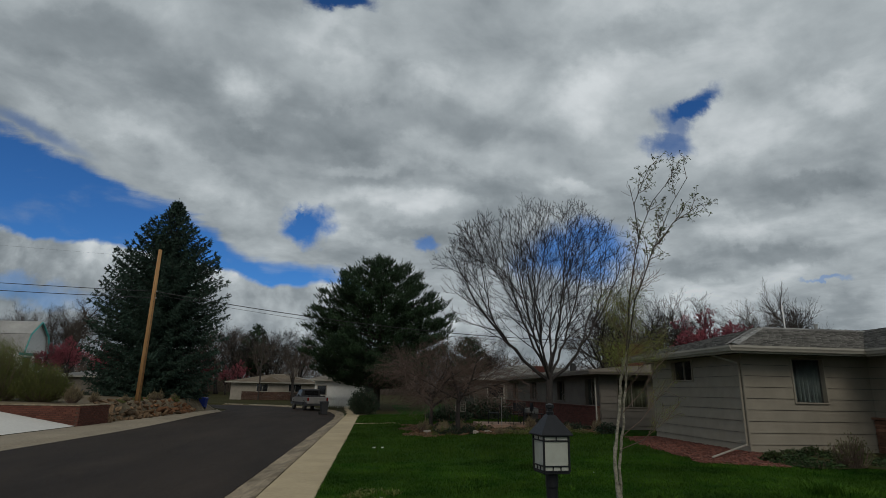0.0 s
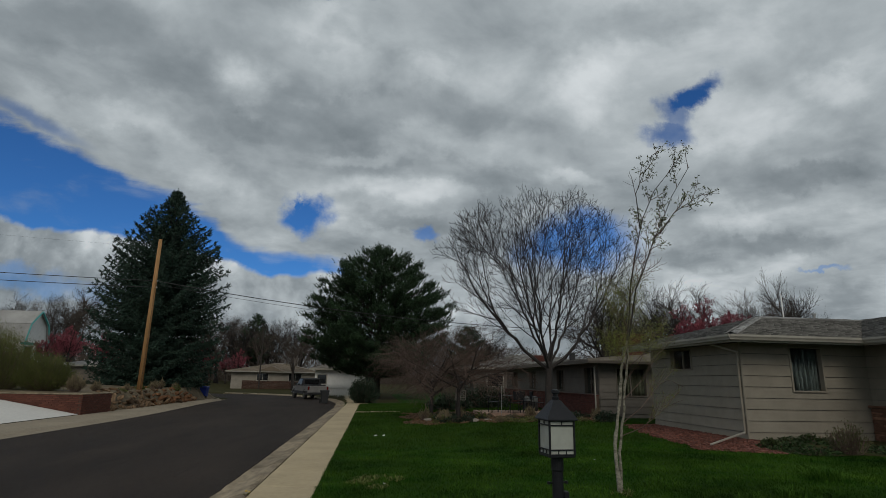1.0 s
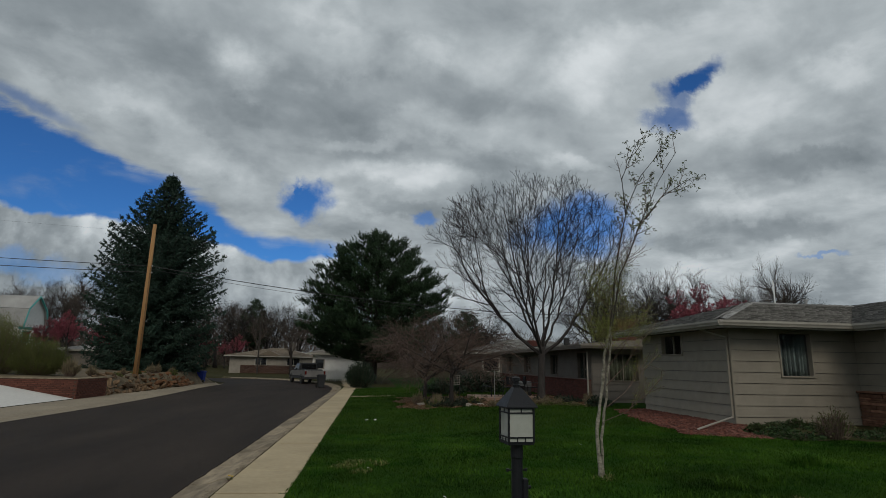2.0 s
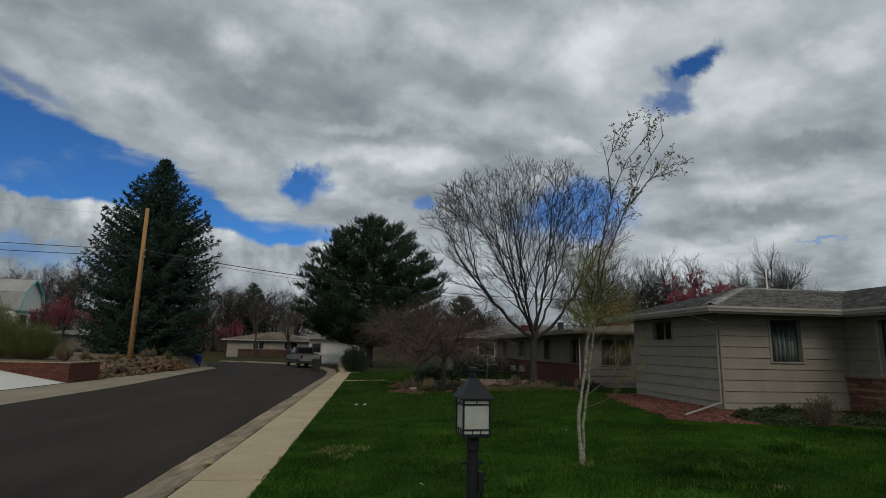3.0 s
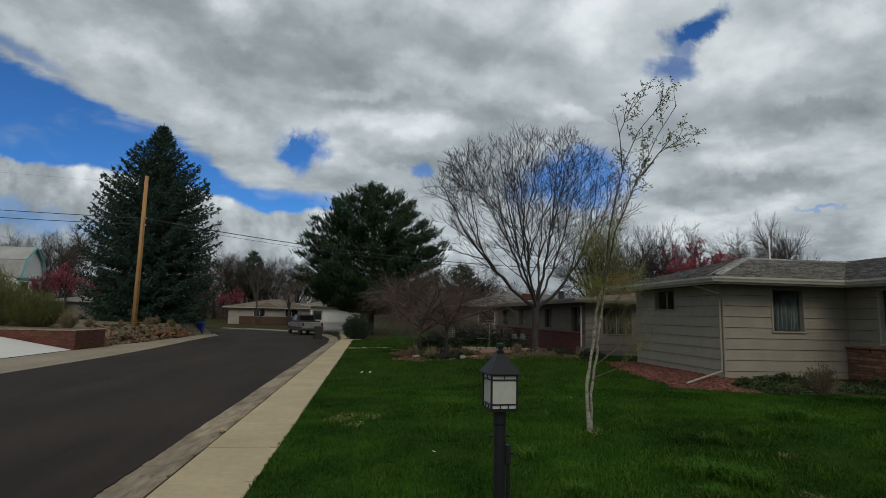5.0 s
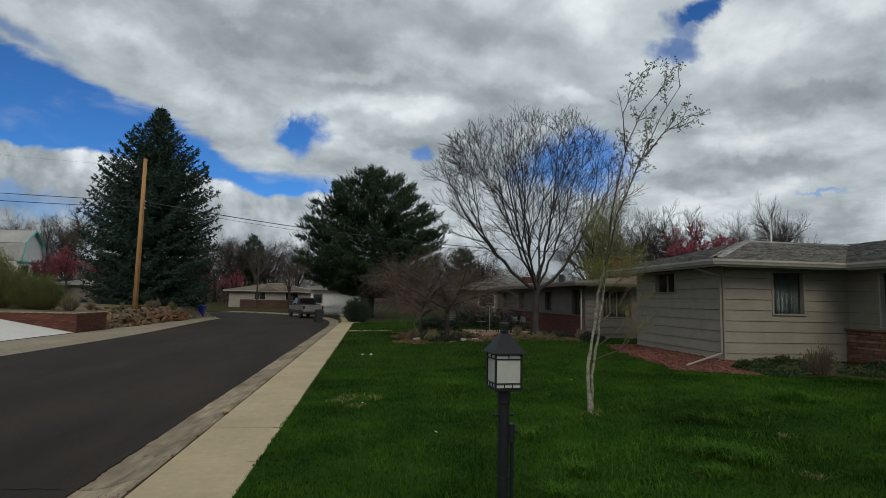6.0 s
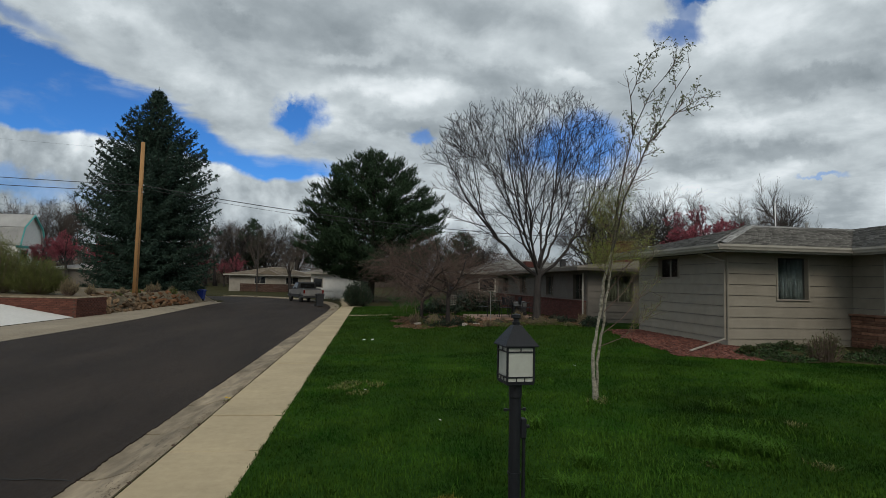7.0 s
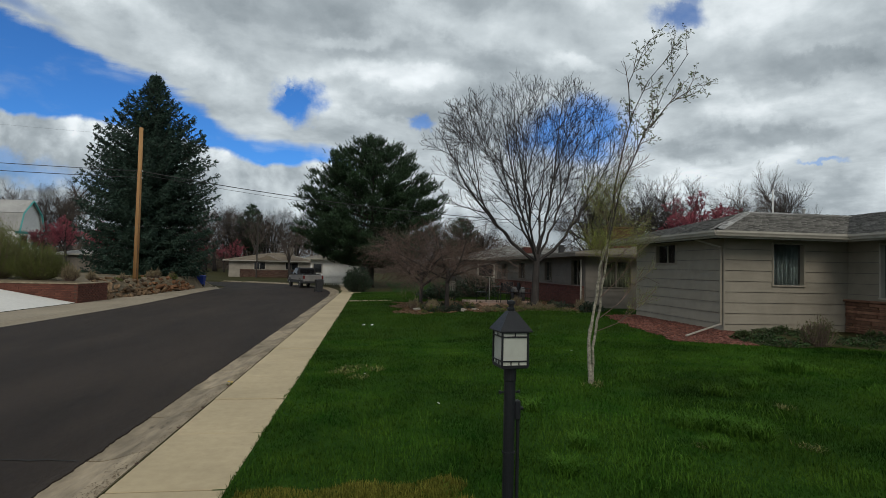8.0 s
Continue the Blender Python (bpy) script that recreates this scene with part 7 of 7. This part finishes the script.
def pickup():
    """A silver pickup, seen from its tail; length along local y, nose at +y."""
    t = thing("pickup_truck", "silver pickup truck with dark windows parked at the kerb", "truck", at=pose(-5.5, 49.2, -0.07, 0, 0, 23) @ Matrix.Scale(0.95, 4))
    def hull(rows, material, name, parent=t, smooth=False):
        g = Geo()
        for y, hw0, z0, hw1, z1 in rows:
            g.v += [(-hw0, y, z0), (hw0, y, z0), (hw1, y, z1), (-hw1, y, z1)]
        n = len(rows)
        g.f = [(0, 1, 2, 3), tuple(4 * (n - 1) + k for k in (3, 2, 1, 0))]
        g.f += [(4 * i + k, 4 * i + 4 + k, 4 * i + 4 + (k + 1) % 4, 4 * i + (k + 1) % 4) for i in range(n - 1) for k in range(4)]
        return part(name, g, material, parent)
    # lower body from tail to nose
    hull([(-2.6, 0.86, 0.55, 0.90, 1.12), (-2.45, 0.92, 0.50, 0.93, 1.14), (-0.6, 0.93, 0.48, 0.93, 1.14), (0.0, 0.93, 0.46, 0.93, 1.12), (1.2, 0.93, 0.46, 0.92, 1.12), (2.3, 0.92, 0.48, 0.86, 1.04), (2.62, 0.84, 0.52, 0.76, 0.95)], SILVER, "body")
    cab = hull([(-0.62, 0.88, 1.135, 0.72, 1.74), (-0.45, 0.89, 1.135, 0.73, 1.80), (0.55, 0.89, 1.135, 0.73, 1.80), (1.28, 0.87, 1.125, 0.66, 1.20)], BINGREY, "cab")
    hull([(-2.5, 0.935, 0.44, 0.942, 0.70), (2.3, 0.93, 0.44, 0.935, 0.70)], BINGREY, "side_trim")
    part("rear_window", Geo().box(-0.62, -0.665, 1.22, 0.62, -0.615, 1.66), DARKGLASS, cab)
    for sx in (-1, 1):
        g = Geo().add([(sx * 0.885, -0.38, 1.20), (sx * 0.885, 0.98, 1.20), (sx * 0.755, 0.52, 1.72), (sx * 0.755, -0.38, 1.72),
                       (sx * 0.86, -0.38, 1.20), (sx * 0.86, 0.98, 1.20), (sx * 0.73, 0.52, 1.72), (sx * 0.73, -0.38, 1.72)],
                      [(0, 1, 2, 3), (7, 6, 5, 4), (0, 4, 5, 1), (1, 5, 6, 2), (2, 6, 7, 3), (3, 7, 4, 0)])
        part("side_window", g, DARKGLASS, cab)
        part("tail_light", Geo().chamfer(sx * 0.84 - 0.075, -2.63, 0.80, sx * 0.84 + 0.075, -2.56, 1.10, 0.01), TAILRED, t)
        part("mirror", Geo().chamfer(sx * 1.02 - 0.09, 0.78, 1.18, sx * 1.02 + 0.09, 0.86, 1.38, 0.02), BINGREY, t)
        for y in (-1.65, 1.65):
            w = part("wheel", Geo().lathe([(0.20, -0.11), (0.33, -0.115), (0.365, -0.08), (0.365, 0.08), (0.33, 0.115), (0.20, 0.11)], 24, pose(sx * 0.84, y, 0.365, 0, 90, 0)), RUBBER, t)
            part("rim", Geo().lathe([(0.05, -0.125), (0.19, -0.118), (0.21, -0.10), (0.21, 0.10), (0.19, 0.118), (0.05, 0.125)], 16, pose(sx * 0.84, y, 0.365, 0, 90, 0)), CHROME, w)
            part("wheel_arch", Geo().tube([(sx * 0.915, y + 0.43 * math.cos(a), 0.40 + 0.43 * math.sin(a)) for a in [math.pi * i / 10 for i in range(11)]], [0.035] * 11, 6), BINGREY, t)
    part("tailgate", Geo().chamfer(-0.74, -2.635, 0.62, 0.74, -2.59, 1.11, 0.012), SILVER, t)
    part("rear_bumper", Geo().chamfer(-0.92, -2.80, 0.42, 0.92, -2.58, 0.60, 0.03), BINGREY, t)
    part("front_bumper", Geo().chamfer(-0.88, 2.50, 0.40, 0.88, 2.76, 0.58, 0.03), CHROME, t)
    part("bed_cargo", Geo().chamfer(-0.80, -2.3, 1.10, 0.80, -0.75, 1.24, 0.06), BINGREY, t, "dark covered load")


pickup()

def picket_fence():
    t = thing("picket_fence", "low white wooden picket fence beside the far driveway", "fence")
    n = 15
    for i in range(n):
        x, y = -4.7 + 2.9 * i / (n - 1), 52.6 + 0.6 * i / (n - 1)
        if i % 7 == 0:
            part("post", Geo().chamfer(x - 0.06, y + 0.06, -0.05, x + 0.06, y + 0.18, 1.12, 0.015), WHITE, t)
        part("picket", Geo().chamfer(x - 0.05, y - 0.012, 0.06, x + 0.05, y + 0.012, 0.98 + 0.03 * (i % 2), 0.008), WHITE, t)
    for z in (0.28, 0.76):
        part("rail", Geo().tube([(-4.75, 52.62, z), (-1.75, 53.24, z)], [0.04, 0.04], 4), WHITE, t)


picket_fence()

# ---- patio under the maple ----
def patio():
    p = thing("patio", "pinkish paver patio behind the garden bed", "patio", kind="structure")
    for i in range(5):
        for j in range(4):
            part("paver", Geo().chamfer(4.6 + i * 0.61, 23.4 + j * 0.61, 0.05, 4.6 + i * 0.61 + 0.6, 23.4 + j * 0.61 + 0.6, 0.36, 0.008), PATIOSTONE, p)
    t = thing("garden_table", "dark metal patio table with a thin glass top", "table", at=pose(6.2, 24.4, 0.36))
    part("tabletop", Geo().lathe([(0.60, 0.69), (0.62, 0.70), (0.62, 0.715), (0.60, 0.72)], 28), DARKGLASS, t)
    for k in range(4):
        a = radians(45 + 90 * k)
        part("leg", Geo().tube([(0.5 * math.cos(a), 0.5 * math.sin(a), 0), (0.3 * math.cos(a), 0.3 * math.sin(a), 0.4), (0.45 * math.cos(a), 0.45 * math.sin(a), 0.69)], [0.014] * 3, 6), BLACKMETAL, t)
    c = thing("garden_chair", "dark metal garden chair on the patio", "chair", group="patio chairs", at=pose(5.2, 24.2, 0.36, 0, 0, 80))
    part("seat", Geo().chamfer(-0.24, -0.23, 0.42, 0.24, 0.23, 0.45, 0.01), BLACKMETAL, c)
    for sx in (-0.22, 0.22):
        for y in (-0.21, 0.21):
            part("leg", Geo().tube([(sx, y, 0), (sx, y, 0.43)], [0.013] * 2, 6), BLACKMETAL, c)
        part("armrest", Geo().tube([(sx, 0.21, 0.43), (sx, 0.20, 0.64), (sx, -0.22, 0.66)], [0.012] * 3, 6), BLACKMETAL, c)
        part("back_post", Geo().tube([(sx, -0.22, 0.43), (sx, -0.30, 0.92)], [0.013] * 2, 6), BLACKMETAL, c)
    part("backrest", Geo().chamfer(-0.21, -0.31, 0.55, 0.21, -0.285, 0.90, 0.008), BLACKMETAL, c)
    for x, y, a in ((6.9, 25.2, 200), (7.15, 24.0, 270), (6.1, 23.6, 0)):
        copy_thing(c, pose(x, y, 0.36, 0, 0, a))
    gr = thing("barbecue_grill", "barbecue grill under a pale cover beside the house", "grill", at=pose(7.25, 25.5, 0.36))
    part("cover", Geo().chamfer(-0.31, -0.26, 0.36, 0.31, 0.26, 0.66, 0.07), COVER, gr)
    part("body", Geo().chamfer(-0.28, -0.23, 0.08, 0.28, 0.23, 0.36, 0.02), BINGREY, gr)
    for sx in (-0.2, 0.2):
        part("wheel", Geo().lathe([(0.03, -0.02), (0.09, -0.02), (0.09, 0.02), (0.03, 0.02)], 12, pose(sx, -0.27, 0.09, 90, 0, 0)), RUBBER, gr)
    tr = thing("trellis", "white square wooden trellis in the garden", "trellis", at=pose(4.18, 26.9, 0.30) @ Matrix.Scale(0.72, 4))
    for i in range(5):
        part("slat", Geo().chamfer(-0.36 + i * 0.165, -0.012, 0.62, -0.33 + i * 0.165, 0.0, 1.26, 0.003), CREAM, tr)
        part("slat", Geo().chamfer(-0.36, 0.001, 0.62 + i * 0.15, 0.33, 0.013, 0.655 + i * 0.15, 0.003), CREAM, tr)
    for x in (-0.345, 0.315):
        part("post", Geo().chamfer(x - 0.02, 0.014, -0.1, x + 0.02, 0.05, 1.28, 0.004), DARKBARK, tr)
    f = thing("bird_feeder", "slim pole with a small pale bird feeder", "bird feeder", at=pose(5.2, 22.6, 0.15))
    part("pole", Geo().tube([(0, 0, -0.1), (0, 0, 1.35)], [0.012, 0.012], 6), GALV, f)
    part("tray", Geo().chamfer(-0.13, -0.1, 1.35, 0.13, 0.1, 1.40, 0.01), DIMTRIM, f)
    part("roof", Geo().chamfer(-0.14, -0.11, 1.46, 0.14, 0.11, 1.49, 0.01).box(-0.1, -0.01, 1.40, -0.08, 0.01, 1.46).box(0.08, -0.01, 1.40, 0.1, 0.01, 1.46), DIMTRIM, f)


patio()

for i, (x, y) in enumerate(((0.0, 16.7), (0.28, 16.6), (4.36, 10.87), (1.14, 7.06), (0.19, 9.18))):
    z = ground_z(x, y)
    tagged(part("litter_scrap", Geo().add([(0, 0, 0.03), (0.10, 0.02, 0.04), (0.09, 0.06, 0.055), (0.01, 0.05, 0.035), (0, 0, 0.022), (0.10, 0.02, 0.032), (0.09, 0.06, 0.047), (0.01, 0.05, 0.027)],
                                      [(0, 1, 2, 3), (7, 6, 5, 4), (0, 4, 5, 1), (1, 5, 6, 2), (2, 6, 7, 3), (3, 7, 4, 0)]), WHITE, at=pose(x, y, z, 0, 0, 40 * i) @ Matrix.Scale(1.0 if i < 2 else 0.45, 4)), "small white scrap of paper lying on the lawn", "litter", "scraps on the lawn")


# ---- grass ----
def lawn_blades(name, label, count, x0, y0, x1, y1, material, seed, height, keep, lean=0.5, width=0.0035):
    rng = np.random.RandomState(seed)
    u = rng.rand(count)
    ys = y0 * (y1 / y0) ** u          # denser towards the near edge
    xs = x0 + (x1 - x0) * rng.rand(count)
    ok = np.array([keep(a, b) for a, b in zip(xs, ys)])
    xs, ys = xs[ok], ys[ok]
    n = len(xs)
    zs = np.array([ground_z(a, b) for a, b in zip(xs, ys)])
    far = np.sqrt(ys / y0)
    h = height * (0.55 + 0.9 * rng.rand(n)) * (0.75 + 0.5 * np.array([noise.noise((a * 1.3, b * 1.3, 7)) for a, b in zip(xs, ys)])).clip(0.5, 1.4)
    w = width * (0.7 + 0.6 * rng.rand(n)) * far
    ang = rng.rand(n) * 6.2832
    bend = lean * (0.4 + rng.rand(n))
    dx, dy = np.cos(ang), np.sin(ang)
    v = np.zeros((n, 5, 3))
    for k, (f, ww) in enumerate(((0, -1), (0, 1), (0.6, 0.75), (0.6, -0.75))):
        v[:, k, 0] = xs - dy * w * ww + dx * h * bend * f * f
        v[:, k, 1] = ys + dx * w * ww + dy * h * bend * f * f
        v[:, k, 2] = zs + h * f - 0.01
    v[:, 4, 0], v[:, 4, 1], v[:, 4, 2] = xs + dx * h * bend, ys + dy * h * bend, zs + h * (1 - 0.25 * bend)
    base = np.arange(n)[:, None] * 5
    quads = base + np.array([[0, 1, 2, 3]])
    tris = base + np.array([[3, 2, 4]])
    me = bpy.data.meshes.new(name)
    me.from_pydata(v.reshape(-1, 3).tolist(), [], quads.tolist() + tris.tolist())
    me.materials.append(material)
    return tagged(new(name, me), label, "grass", kind="stuff")


def on_lawn(x, y):
    return x > WALK_R - 0.015 + 0.03 * noise.noise((0, y * 3, 2)) and not red_bed(x, y) and not front_bed(x, y) and not garden_bed(x, y) and not (x > 9.3 and y > 13.1) and not (x > 12.9)


def tufty(x, y):
    return on_lawn(x, y) and noise.noise((x * 0.9, y * 0.9, 20)) > 0.18


def dry_patch(x, y):
    return -0.80 < x < 0.98 + 0.05 * math.sin(y * 20) and 3.9 < y < 4.62 + 0.05 * math.sin(x * 9)


lawn_blades("lawn_grass", "short green spring lawn grass", 330000, -0.92, 3.4, 13.0, 13.5, GRASS, 1, 0.041, lambda x, y: on_lawn(x, y) and not dry_patch(x, y), 0.75, 0.0031)
lawn_blades("lawn_grass", "short green lawn grass further off", 70000, -0.92, 13.5, 9.4, 38.0, FARGRASS, 2, 0.07, on_lawn, 0.5, 0.008)
lawn_blades("grass_tufts", "longer ragged grass tufts in the lawn", 24000, 0.8, 4.0, 12.5, 11.5, TUFT, 3, 0.08, tufty, 0.9, 0.0035)
lawn_blades("dry_grass", "strip of yellowed dormant turf by the pavement", 16000, -0.82, 3.85, 1.05, 4.7, STRAW, 4, 0.05, dry_patch)


def near_any(spots):
    return lambda x, y: any((x - a) ** 2 + (y - b) ** 2 < (r * (0.75 + 0.5 * noise.noise((x * 6, y * 6, 1)))) ** 2 for a, b, r in spots)


TUFTS = [(3.68, 5.64, 0.22), (4.14, 5.27, 0.30), (3.95, 5.6, 0.22), (3.53, 4.97, 0.16), (2.3, 5.2, 0.15), (6.9, 8.1, 0.3), (5.6, 7.2, 0.22), (2.2, 6.6, 0.16), (4.9, 6.9, 0.2), (1.9, 4.6, 0.18)]
DRYSPOTS = [(3.45, 5.05, 0.13), (4.37, 4.8, 0.14), (-0.06, 9.79, 0.30), (-0.25, 9.45, 0.25), (0.13, 9.0, 0.25), (0.35, 9.5, 0.22), (3.52, 7.8, 0.22), (5.2, 6.1, 0.12)]
lawn_blades("grass_tufts", "coarse taller grass clumps in the lawn", 60000, 1.5, 4.3, 7.4, 8.5, TUFT, 6, 0.19, near_any(TUFTS), 1.1, 0.0042)
lawn_blades("dry_grass", "small patches of straw-coloured thatch in the lawn", 52000, -0.7, 4.5, 5.5, 10.2, DRYGRASS, 7, 0.06, near_any(DRYSPOTS), 1.2, 0.0045)
